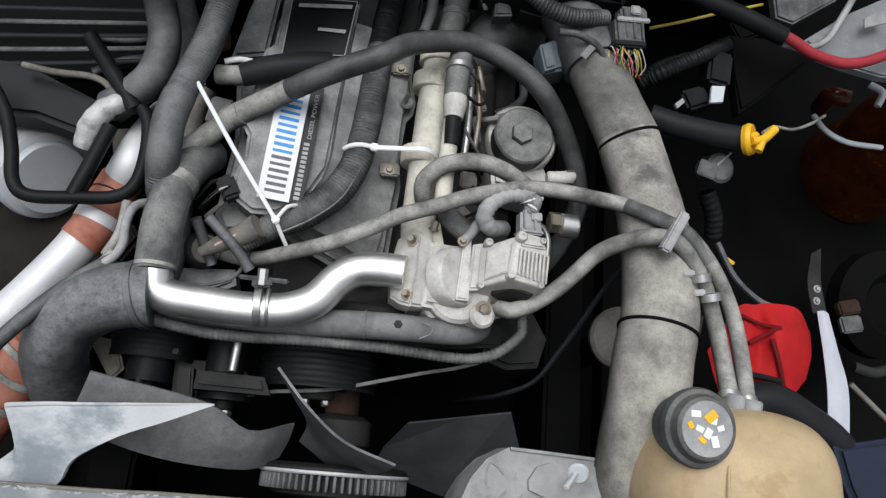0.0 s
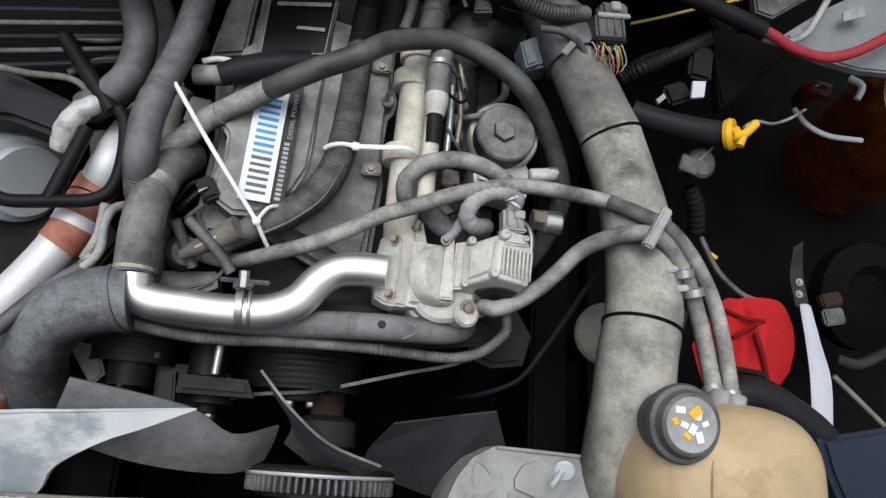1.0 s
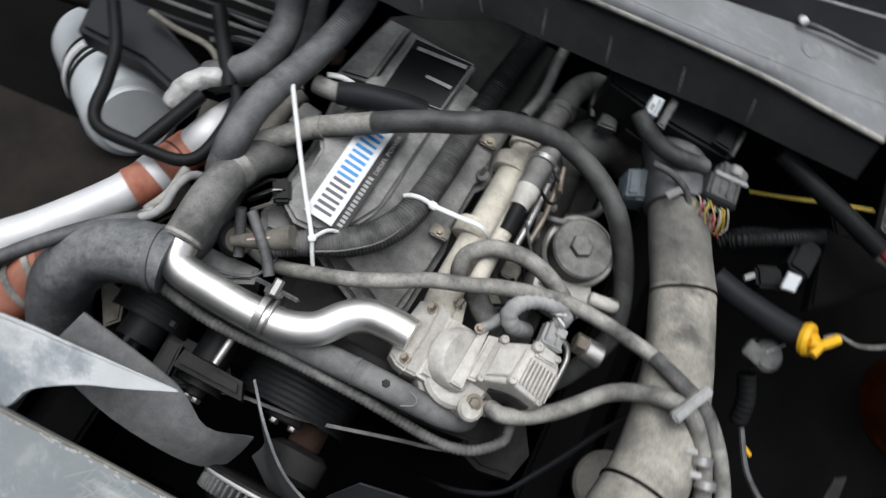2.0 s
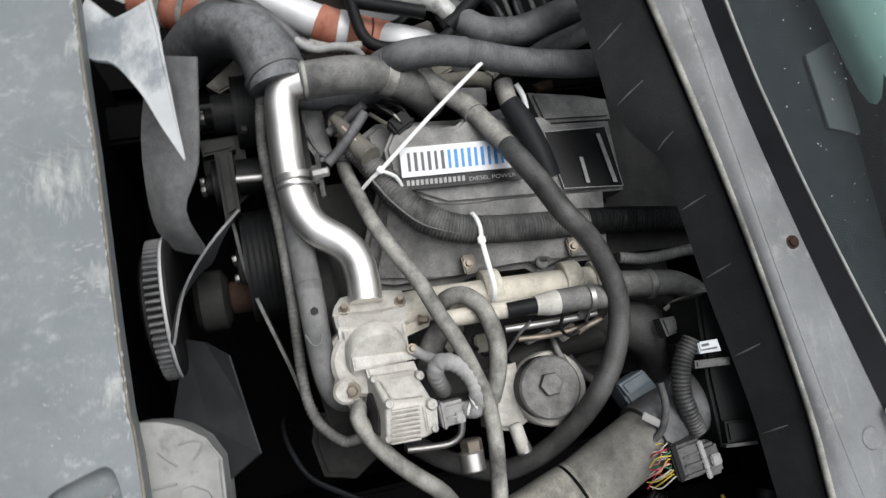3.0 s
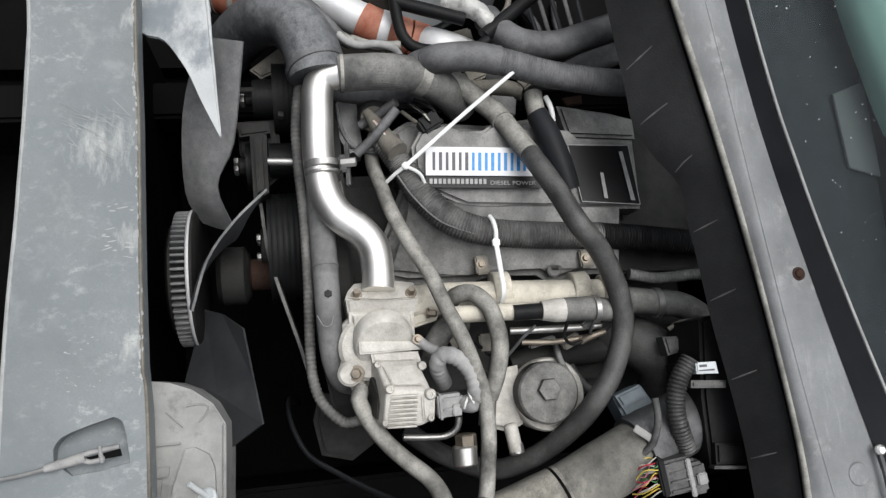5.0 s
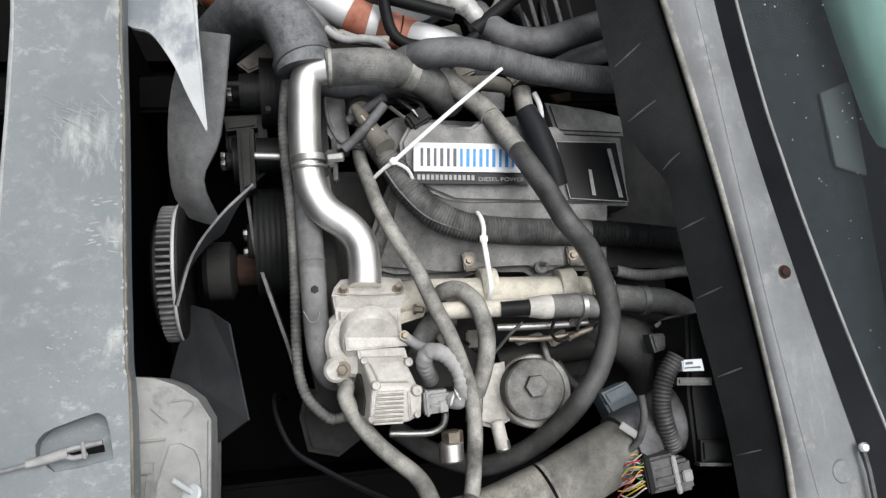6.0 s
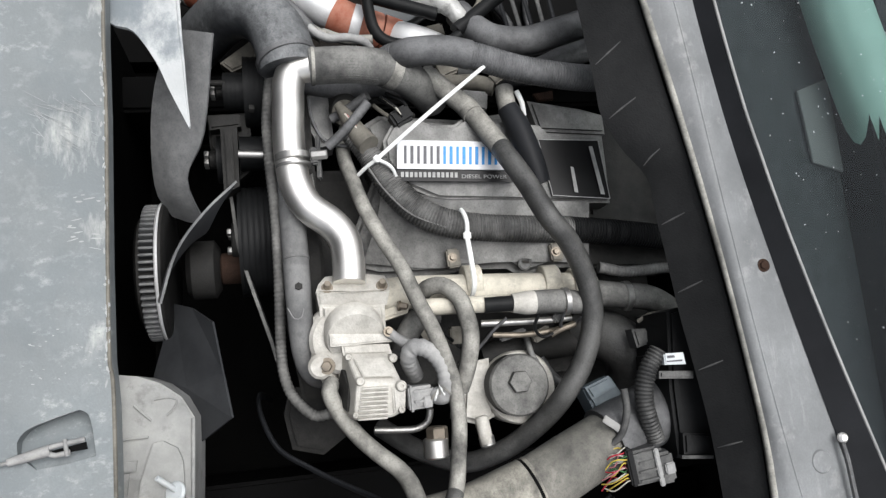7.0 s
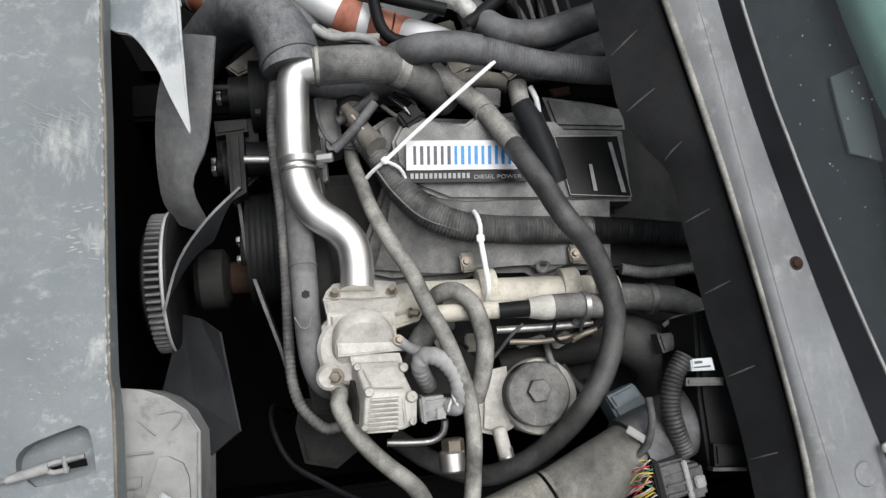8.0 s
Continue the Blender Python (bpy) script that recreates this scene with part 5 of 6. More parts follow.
# Paler strips: the highlights on the creases are put in as colour.
for x0, x1, v0, v1 in ((-0.273, -0.315, 0.08, 0.55), (-0.178, -0.215, 0.08, 0.55), (-0.095, -0.125, 0.1, 0.6), (0.006, -0.014, 0.05, 0.6), (0.119, 0.1, 0.05, 0.6), (0.245, 0.23, 0.05, 0.6), (0.367, 0.358, 0.05, 0.6)):
    part("crease", sweep([on_panel(x0, v0), on_panel((x0 + x1) / 2, (v0 + v1) / 2), on_panel(x1, v1)], [0.0005, 0.0016, 0.0008], seg=6), CONN, seal_panel)
M2 = [(-0.512, 0.470, 1.395), (-0.363, 0.492, 1.395), (-0.218, 0.518, 1.395), (-0.110, 0.536, 1.395), (0.005, 0.554, 1.395), (0.166, 0.575, 1.395), (0.336, 0.590, 1.395), (0.443, 0.590, 1.395), (0.561, 0.591, 1.395)]
M3 = [(-0.504, 0.520, 1.410), (-0.355, 0.537, 1.410), (-0.211, 0.552, 1.410), (-0.104, 0.562, 1.410), (0.009, 0.573, 1.410), (0.168, 0.589, 1.410), (0.337, 0.609, 1.410), (0.444, 0.624, 1.410), (0.565, 0.644, 1.410)]
M4 = [(-0.511, 0.573, 1.402), (-0.360, 0.580, 1.402), (-0.214, 0.596, 1.402), (-0.105, 0.612, 1.402), (0.010, 0.633, 1.402), (0.173, 0.666, 1.402), (0.347, 0.704, 1.402), (0.457, 0.727, 1.402), (0.582, 0.753, 1.402)]
bm = loft([[a, b, c] for a, b, c in zip(M2, M3, M4)], 0.006, sub=4)
cowl = single("cowl", bm, COWLP, "grey painted steel cowl edge with a crease", "cowl")
part("crease", sweep([tuple(Vector(p) + Vector((0, 0, 0.002))) for p in M3], 0.0018, seg=8), COWLP, cowl)
hose("seal_bead", M2, 0.006, RUBBER_GREY, "dusty rubber bead between panel and cowl", "seal", seg=10)
M5 = [(-0.497, 0.590, 1.425), (-0.348, 0.599, 1.425), (-0.177, 0.620, 1.425), (-0.084, 0.637, 1.425), (0.025, 0.659, 1.425), (0.194, 0.700, 1.425), (0.349, 0.742, 1.425), (0.459, 0.773, 1.425), (0.583, 0.809, 1.425)]
strip("windscreen_rubber", M4, M5, 0.012, TRIM, "black rubber windscreen seal", "seal")
hose("bright_trim", [tuple(Vector(p) + Vector((0, 0, 0.004))) for p in M5], 0.0026, GREYPL, "thin grey trim along the windscreen", "trim", seg=8)
top = [(p[0] * 1.0, p[1] + 0.75, p[2] + 0.62) for p in M5]
glass = strip("windscreen", M5, top, 0.005, GLASS, "dark dusty windscreen glass", "windscreen")
glass.visible_shadow = False
dash = single("dashboard", slab([(-1.0, 0.60, 1.3), (1.0, 0.80, 1.3), (1.0, 1.9, 1.3), (-1.0, 1.9, 1.3)], 0.1, 0.02), DASH, "dark dusty dashboard behind the windscreen", "dashboard")
single("grey_folder", slab([(-0.233, 0.824, 1.310), (-0.281, 0.961, 1.310), (-0.107, 1.021, 1.310), (-0.070, 0.918, 1.310), (-0.097, 0.831, 1.310)], 0.006, 0.001), PAPER, "grey card folder lying on the dashboard", "folder")
# Added roll stands in for a green reflection in the glass.
gt = hose("pale_green_roll", [(-0.485, 0.880, 1.360), (-0.366, 0.896, 1.360), (-0.239, 0.920, 1.360), (-0.085, 0.952, 1.360)], 0.055, GREENP, "pale green roll standing in for a reflection in the windscreen", "roll", seg=24)
# Raised hood, out of view; added so the windscreen reflects something dark.
hood = thing("unseen_hood", (0, -1.45, 1.0), "unseen raised hood in front, added to darken windscreen reflections", "hood")
part("stay", box((-0.1, -1.35, 0.45), (0.08, 0.08, 0.9), (0, 0, 0), 0.01), DEEP, hood)
part("inner_skin", box((-0.1, -1.5, 1.75), (2.6, 0.05, 2.2), (12, 0, 0), 0.02), DEEP, hood)
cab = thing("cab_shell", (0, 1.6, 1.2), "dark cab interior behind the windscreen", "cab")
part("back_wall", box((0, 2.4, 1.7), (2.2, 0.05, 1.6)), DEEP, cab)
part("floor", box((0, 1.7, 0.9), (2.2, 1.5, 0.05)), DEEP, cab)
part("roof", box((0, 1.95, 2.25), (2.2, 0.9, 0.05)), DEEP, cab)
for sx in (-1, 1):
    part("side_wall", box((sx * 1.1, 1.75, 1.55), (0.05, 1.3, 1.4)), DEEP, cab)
hexbolt((0.093, 0.624, 1.410), (0, 0, 1), 0.007, 0.004, cowl, RUST)
part("glint_stud", lathe(drum(0.008, 0.01, 0.003), (0.364, 0.703, 1.415), (0, 0, 1), 16), STEEL, cowl, "bright steel stud")
part("hole_plug", lathe([(0, 0), (0.018, 0), (0.016, 0.003), (0.01, 0.004), (0, 0.004)], (0.396, 0.667, 1.410), (0, 0, 1), 20), COWLP, cowl)
hose("washer_tube", [(0.370, 0.701, 1.420), (0.399, 0.705, 1.420), (0.438, 0.707, 1.420), (0.500, 0.711, 1.420)], 0.004, RUBBER_BLACK, "thin black washer tube on the cowl", "tube", seg=8)

# ---- firewall side parts ----
ecu = thing("relay_box", (0.282, 0.596, 1.200), "black relay box with white label beside the firewall", "relay box")
part("body", slab([(0.145, 0.512, 1.300), (0.139, 0.543, 1.300), (0.223, 0.566, 1.300), (0.279, 0.584, 1.290), (0.388, 0.573, 1.280), (0.385, 0.507, 1.280), (0.272, 0.503, 1.290)], 0.12, 0.006), BLACKPL, ecu)
part("label", slab([(0.214, 0.480, 1.325), (0.215, 0.515, 1.325), (0.234, 0.517, 1.325), (0.232, 0.480, 1.325)], 0.02, 0.002), PALE, ecu, "white paper label")
part("bar", slab([(0.218, 0.485, 1.326), (0.218, 0.497, 1.326), (0.222, 0.498, 1.326), (0.222, 0.485, 1.326)], 0.001, 0), INKGREY, ecu)
part("bar", slab([(0.226, 0.483, 1.326), (0.226, 0.510, 1.326), (0.229, 0.510, 1.326), (0.228, 0.483, 1.326)], 0.001, 0), INKGREY, ecu)
part("edge", slab([(0.241, 0.472, 1.320), (0.246, 0.532, 1.320), (0.258, 0.530, 1.320), (0.253, 0.470, 1.320)], 0.03, 0.003), CONN, ecu)
part("cover", slab([(0.344, 0.512, 1.295), (0.351, 0.561, 1.295), (0.380, 0.559, 1.295), (0.378, 0.509, 1.295)], 0.03, 0.004), BLACKPL, ecu)
part("rib", slab([(0.378, 0.502, 1.300), (0.384, 0.557, 1.300), (0.389, 0.556, 1.300), (0.383, 0.501, 1.300)], 0.02, 0.002), CONN, ecu)
sb = thing("sensor_box", (0.282, 0.424, 1.200), "small blue-grey sensor box with ribbed lid", "sensor")
part("body", slab([(0.262, 0.374, 1.235), (0.245, 0.419, 1.250), (0.282, 0.445, 1.240), (0.303, 0.395, 1.225)], 0.05, 0.005), BLUEGREY, sb)
part("lid", slab([(0.258, 0.373, 1.245), (0.242, 0.411, 1.260), (0.261, 0.422, 1.260), (0.279, 0.384, 1.245)], 0.02, 0.004), BLUEGREY, sb)
hose("corrugated_bend", [(0.207, 0.480, 1.310), (0.237, 0.459, 1.305), (0.272, 0.449, 1.300), (0.308, 0.452, 1.295), (0.350, 0.468, 1.280)], 0.016, HEATER, "black corrugated bend in front of the firewall", "hose", ribs=0.002, pitch=0.006, seg=20)
single("grey_bracket", slab([(0.167, 0.483, 1.220), (0.168, 0.515, 1.220), (0.193, 0.522, 1.220), (0.200, 0.489, 1.220)], 0.03, 0.004), CONN, "small grey stamped bracket", "bracket")
hose("rear_elbow", [(0.150, 0.440, 1.075), (0.165, 0.475, 1.105), (0.190, 0.505, 1.120), (0.225, 0.525, 1.110), (0.262, 0.530, 1.080)], [0.040, 0.046, 0.048, 0.046, 0.044], HEATER, "dusty dark cast elbow behind the filter", "elbow", seg=26)
cn = thing("wiring_connector", (0.396, 0.452, 1.250), "dusty grey multi-pin connector with coloured wires", "connector")
part("body", box((0.385, 0.436, 1.290), (0.055, 0.05, 0.035), (8, 5, 8), 0.005), CONN, cn)
part("lever", box((0.391, 0.468, 1.295), (0.05, 0.028, 0.03), (8, 5, 8), 0.005), CONN, cn)
for k in range(4):
    part("body_rib", box((0.385 - 0.021 + k * 0.014, 0.440, 1.309), (0.004, 0.040, 0.005), (8, 5, 8), 0.001), CONN, cn)
part("lever_arm", box((0.389, 0.452, 1.312), (0.060, 0.008, 0.006), (8, 5, 8), 0.0015), GREYPL, cn)
part("lock", box((0.392, 0.470, 1.313), (0.018, 0.016, 0.008), (8, 5, 8), 0.002), GREYPL, cn)
part("collar", box((0.384, 0.412, 1.288), (0.06, 0.012, 0.04), (8, 5, 8), 0.003), BLACKPL, cn)
random.seed(4)
for k in range(20):
    a = Vector((0.383, 0.410, 1.288)) + Vector(((k - 10) * 0.0027, 0, 0.006 * math.sin(k * 2.1)))
    b = a + Vector((0.006 * math.sin(k * 2.3), -0.012, 0.010 + 0.006 * math.cos(k * 1.7)))
    c = a + Vector((0.006 + 0.008 * math.cos(k * 1.3), -0.026 - 0.004 * math.sin(k), 0.006 * math.sin(k * 2.9)))
    d = a + Vector((0.016 + 0.006 * math.sin(k * 1.9), -0.034 - 0.005 * math.sin(k * 3), -0.022))
    part("wire", sweep([a, b, c, d], 0.0011, seg=6, step=0.006), WIRES[(3, 0, 1, 3, 2, 4, 3, 1)[k % 8]], cn)

# ---- far side: charge pipe, canister ----
cp = thing("charge_air_pipe", (-0.487, 0.002, 1.100), "aluminium charge air pipe with orange silicone couplers", "pipe")
part("pipe", sweep([(-0.600, -0.316, 1.018), (-0.628, -0.298, 1.045), (-0.636, -0.260, 1.080), (-0.623, -0.215, 1.110), (-0.597, -0.170, 1.118), (-0.560, -0.118, 1.110), (-0.526, -0.061, 1.100), (-0.493, -0.009, 1.100), (-0.474, 0.028, 1.100)], 0.033, seg=28), ALU, cp)
part("coupler", sweep([(-0.480, 0.014, 1.100), (-0.467, 0.038, 1.100), (-0.456, 0.075, 1.095), (-0.450, 0.100, 1.090)], 0.036, seg=28), ORANGE, cp)
part("band", ring((-0.460, 0.057, 1.097), (0.3, 0.9, 0), 0.0365, 0.02, 0.002), ALU, cp)
part("coupler", sweep([(-0.449, 0.105, 1.090), (-0.440, 0.136, 1.085)], 0.0355, seg=28), ORANGE, cp)
part("elbow", sweep([(-0.443, 0.126, 1.085), (-0.421, 0.164, 1.110), (-0.415, 0.221, 1.080), (-0.404, 0.291, 1.030)], 0.032, seg=28), ALU, cp)
oc = thing("orange_coupler", (-0.548, -0.201, 1.050), "banded orange silicone coupler on the lower pipe", "coupler")
part("sleeve", sweep([(-0.599, -0.293, 1.020), (-0.549, -0.220, 1.060), (-0.508, -0.149, 1.100)], 0.042, seg=24), ORANGE, oc)
for p in ((-0.565, -0.243, 1.050), (-0.540, -0.204, 1.070), (-0.520, -0.169, 1.090)):
    part("band", ring(p, (0.5, 0.8, 0.3), 0.0422, 0.012, 0.003), ALU if p[0] > -0.5 else RUBBER_GREY, oc)
hose("black_tube", [(-0.557, -0.219, 1.200), (-0.523, -0.167, 1.200), (-0.487, -0.121, 1.200), (-0.448, -0.078, 1.200), (-0.417, -0.051, 1.200), (-0.395, -0.030, 1.190)], 0.0115, RUBBER_BLACK, "thin black rubber tube over the charge pipe", seg=14)
hose("hard_line", [(-0.421, -0.053, 1.200), (-0.393, -0.028, 1.200), (-0.383, -0.004, 1.200), (-0.385, 0.028, 1.200), (-0.379, 0.060, 1.190), (-0.360, 0.076, 1.170)], 0.0075, GREYPL, "bent pale steel line by the rubber hose", "pipe", seg=12)
can = thing("pale_canister", (-0.753, 0.257, 0.850), "pale grey metal canister with dark ribs", "canister")
CA, CB = Vector((-0.604, 0.164, 0.970)), Vector((-1.082, 0.483, 0.600))
CV = (CB - CA).normalized()
part("body", lathe([(0, 0), (0.075, 0.002), (0.083, 0.006), (0.088, 0.02), (0.09, 0.36), (0.085, 0.38), (0, 0.38)], CA, CV, 48), PALE, can)
part("end_plate", lathe([(0, -0.012), (0.066, -0.012), (0.07, -0.008), (0.07, 0.004), (0, 0.004)], CA, CV, 40), PALE, can, "flat pale end plate")
for h in (0.14, 0.165, 0.215):
    part("rib", ring(CA + CV * h, CV, 0.0895, 0.008, 0.004, 48), BLACKPL, can)
part("rib", ring(CA + CV * 0.19, CV, 0.0895, 0.02, 0.006, 48), ALU, can)
single("inner_fender_panel", slab([(-1.365, 0.071, 0.900), (-0.502, 0.157, 0.900), (-0.442, 0.089, 0.900), (-0.583, -0.167, 0.900), (-1.238, -0.287, 0.900)], 0.03, 0.008), DIRT, "brown dirt-covered inner fender panel beside the engine", "panel", kind="structure")
br = thing("black_wire_frame", (-0.470, 0.063, 1.200), "black bent rod frame standing over the canister", "frame")
part("hoop", sweep([(-0.666, 0.273, 1.165), (-0.616, 0.204, 1.165), (-0.592, 0.142, 1.165), (-0.577, 0.086, 1.165), (-0.549, 0.065, 1.165), (-0.482, 0.070, 1.165), (-0.419, 0.080, 1.165), (-0.393, 0.106, 1.165), (-0.387, 0.162, 1.165), (-0.394, 0.217, 1.165), (-0.409, 0.240, 1.165)], 0.011, seg=12), BLACKPL, br)
part("strut", sweep([(-0.484, 0.072, 1.165), (-0.468, 0.130, 1.165), (-0.452, 0.200, 1.160)], 0.0125, seg=12), BLACKPL, br)
part("rod", sweep([(-0.516, 0.360, 1.160), (-0.465, 0.295, 1.165), (-0.417, 0.234, 1.165)], 0.0135, seg=12), BLACKPL, br)
hose("silver_sleeve", [(-0.441, 0.249, 1.160), (-0.467, 0.229, 1.160), (-0.486, 0.200, 1.150), (-0.496, 0.172, 1.130)], [0.016, 0.019, 0.021, 0.019], FOIL, "crumpled foil heat sleeve", "sleeve", ribs=0.0014, pitch=0.021, seg=14)
single("slanted_beam", slab([(-0.754, 0.340, 1.100), (-0.619, 0.318, 1.100), (-0.486, 0.267, 1.100), (-0.511, 0.204, 1.100), (-0.599, 0.228, 1.100), (-0.726, 0.225, 1.100)], 0.06, 0.01), TRIM, "dark slanted steel beam", "beam")
gr = thing("slatted_cooler", (-0.629, 0.415, 1.050), "row of dark metal cooler slats", "cooler")
for k in range(5):
    q = [tuple(Vector(a).lerp(Vector(b), k / 4)) for a, b in (((-0.821, 0.421, 1.080), (-0.793, 0.310, 1.080)), ((-0.626, 0.450, 1.080), (-0.603, 0.341, 1.080)), ((-0.461, 0.473, 1.080), (-0.443, 0.372, 1.080)))]
    part("slat", sweep(q, 0.0046, seg=10, flat=0.45), CONN if k % 2 else TRIM, gr)
part("backing", slab([(-0.960, 0.582, 1.040), (-0.465, 0.681, 1.040), (-0.411, 0.374, 1.040), (-0.878, 0.276, 1.040)], 0.02, 0.003), DEEP, gr)
hose("thin_grey_line", [(-0.624, 0.305, 1.130), (-0.568, 0.300, 1.130), (-0.513, 0.301, 1.130), (-0.483, 0.290, 1.130), (-0.464, 0.266, 1.130)], 0.006, TAN, "thin pale line over the beam", "pipe", seg=10)
for k, (a, b, c) in enumerate((((-0.259, -0.007, 1.130), (-0.271, 0.019, 1.140), (-0.289, 0.058, 1.170)), ((-0.191, -0.021, 1.180), (-0.217, 0.011, 1.190), (-0.264, 0.053, 1.200)))):
    hose("dark_stay", [a, b, c], 0.009, RUBBER_BLACK, "dusty dark stay between pipe and cover", "stay", seg=10)
wc = thing("sensor_plug", (-0.253, 0.111, 1.170), "small dark sensor plug with twisted wires", "sensor")
part("body", box((-0.246, 0.114, 1.170), (0.03, 0.04, 0.03), (0, 0, 30), 0.005), BLACKPL, wc)
for k in range(4):
    part("wire", sweep([(-0.282, 0.081, 1.180), tuple(Vector((-0.262, 0.099, 1.190)) + Vector((0.004 * k, 0.003 * k, 0.003 * math.sin(k)))), (-0.239, 0.116, 1.180)], 0.0018, seg=6), WIRES[3] if k == 2 else BLACKPL, wc)

# ---- near side: dipstick, cables, tank surroundings ----
dp = thing("oil_dipstick", (0.655, 0.320, 1.200), "bright yellow plastic dipstick handle in its tube", "dipstick")
part("tube", sweep([(0.466, 0.339, 1.200), (0.514, 0.323, 1.210), (0.573, 0.311, 1.220), (0.626, 0.306, 1.225)], 0.0215, seg=20), TRIM, dp)
part("ring", lathe([(0.012, -0.006), (0.026, -0.008), (0.029, 0.0), (0.026, 0.008), (0.012, 0.006)], (0.634, 0.301, 1.235), (0.75, -0.1, 0.65), 28), YELLOW, dp)
part("hub", lathe(drum(0.012, 0.02, 0.003), (0.634, 0.304, 1.230), (0.75, -0.1, 0.65), 20), YELLOW, dp)
part("handle", sweep([(0.630, 0.291, 1.250), (0.652, 0.297, 1.250), (0.676, 0.321, 1.250)], 0.008, seg=12), YELLOW, dp)
part("handle", sweep([(0.652, 0.297, 1.250), (0.643, 0.274, 1.248)], 0.007, seg=12), YELLOW, dp)
part("cable", sweep([(0.671, 0.327, 1.220), (0.706, 0.353, 1.200), (0.747, 0.358, 1.190), (0.796, 0.384, 1.170), (0.847, 0.421, 1.150)], 0.003, seg=8), RUBBER_GREY, dp, "thin grey cable")
cc = thing("ribbed_cap", (0.595, 0.273, 1.150), "black ribbed filler cap with pale mark", "cap")
part("body", lathe(drum(0.028, 0.05, 0.006), (0.608, 0.277, 1.130), (0.1, -0.2, 1), 24), CONN, cc)
for k in range(5):
    part("rib", box((0.596 + k * 0.006, 0.262 + k * 0.006, 1.178), (0.003, 0.034, 0.006), (10, 0, -40), 0.001), GREYPL, cc)
part("top", box((0.580, 0.256, 1.187), (0.034, 0.03, 0.006), (10, 0, -15), 0.002), CONN, cc)
hose("lower_conduit", [(0.622, 0.250, 1.100), (0.646, 0.214, 1.080), (0.660, 0.179, 1.050)], 0.018, BLACKPL, "black conduit below the ribbed cap", "conduit", ribs=0.002, pitch=0.012, seg=14)
hose("red_cable", [(0.464, 0.562, 1.280), (0.580, 0.524, 1.280), (0.689, 0.490, 1.280), (0.743, 0.467, 1.275), (0.812, 0.462, 1.270), (0.882, 0.488, 1.270), (0.991, 0.561, 1.260)], 0.0098, REDW, "thick red battery cable", "cable", seg=14)
hose("cable_sleeve", [(0.463, 0.563, 1.282), (0.536, 0.537, 1.284), (0.610, 0.513, 1.284), (0.683, 0.487, 1.282)], 0.0165, BLACKPL, "black sleeve over the red cable", "sleeve", seg=16)
hose("pale_tube", [(0.692, 0.489, 1.260), (0.732, 0.486, 1.260), (0.778, 0.508, 1.260), (0.810, 0.554, 1.260), (0.866, 0.645, 1.250)], 0.0065, GREYPL, "curved pale grey tube by the battery cable", "tube", seg=10)
corner_panel = single("grey_corner_panel", slab([(0.767, 0.535, 1.220), (0.861, 0.608, 1.220), (1.125, 0.768, 1.220), (1.088, 0.490, 1.220), (0.920, 0.481, 1.220), (0.851, 0.491, 1.220), (0.800, 0.504, 1.220)], 0.02, 0.004), COWLP, "grey painted inner panel corner", "panel")
part("upper_flange", slab([(0.696, 0.718, 1.230), (0.941, 0.765, 1.230), (0.832, 0.627, 1.230), (0.739, 0.559, 1.230), (0.705, 0.567, 1.230)], 0.02, 0.004), CONN, corner_panel)
single("grey_stay", slab([(0.627, 0.561, 1.200), (0.672, 0.581, 1.200), (0.703, 0.552, 1.200), (0.647, 0.525, 1.200)], 0.02, 0.004), LINER, "small black stay beside the battery cable", "stay")
single("pale_tag", slab([(0.872, 0.581, 1.250), (0.915, 0.604, 1.250), (0.918, 0.579, 1.250), (0.870, 0.559, 1.250)], 0.003, 0), GREYPL, "small pale tag on the panel", "tag")
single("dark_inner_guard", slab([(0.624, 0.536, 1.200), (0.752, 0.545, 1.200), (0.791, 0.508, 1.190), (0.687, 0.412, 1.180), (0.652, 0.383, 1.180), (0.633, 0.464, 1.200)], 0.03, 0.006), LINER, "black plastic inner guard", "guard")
jc = thing("junction_plugs", (0.602, 0.451, 1.150), "black wiring plugs with small pale tags", "connector")
part("plug", box((0.593, 0.446, 1.200), (0.045, 0.07, 0.05), (0, 0, -8), 0.006), BLACKPL, jc)
part("plug", box((0.552, 0.386, 1.190), (0.05, 0.04, 0.04), (0, 0, 25), 0.006), BLACKPL, jc)
part("tag", slab([(0.568, 0.397, 1.235), (0.593, 0.400, 1.235), (0.588, 0.368, 1.235), (0.564, 0.363, 1.235)], 0.006, 0), PALE, jc, "pale grey tag")
part("tag", slab([(0.504, 0.359, 1.220), (0.519, 0.373, 1.220), (0.523, 0.365, 1.220), (0.509, 0.351, 1.220)], 0.006, 0), GREYPL, jc, "pale grey tag")
hose("branch_loom", [(0.466, 0.414, 1.200), (0.490, 0.424, 1.220), (0.553, 0.460, 1.225), (0.617, 0.510, 1.200)], 0.0155, BLACKPL, "black branch wiring loom", "wiring loom", ribs=0.002, pitch=0.007, seg=16)
hose("branch_loom", [(0.448, 0.405, 1.190), (0.483, 0.434, 1.210), (0.538, 0.461, 1.210)], 0.014, BLACKPL, "black branch wiring loom", "wiring loom", ribs=0.002, pitch=0.007, seg=16)
hose("yellow_wire", [(0.488, 0.556, 1.150), (0.553, 0.576, 1.160), (0.631, 0.604, 1.170), (0.710, 0.629, 1.180)], 0.003, WIRES[1], "thin yellow wire behind the duct", "wire", seg=8)
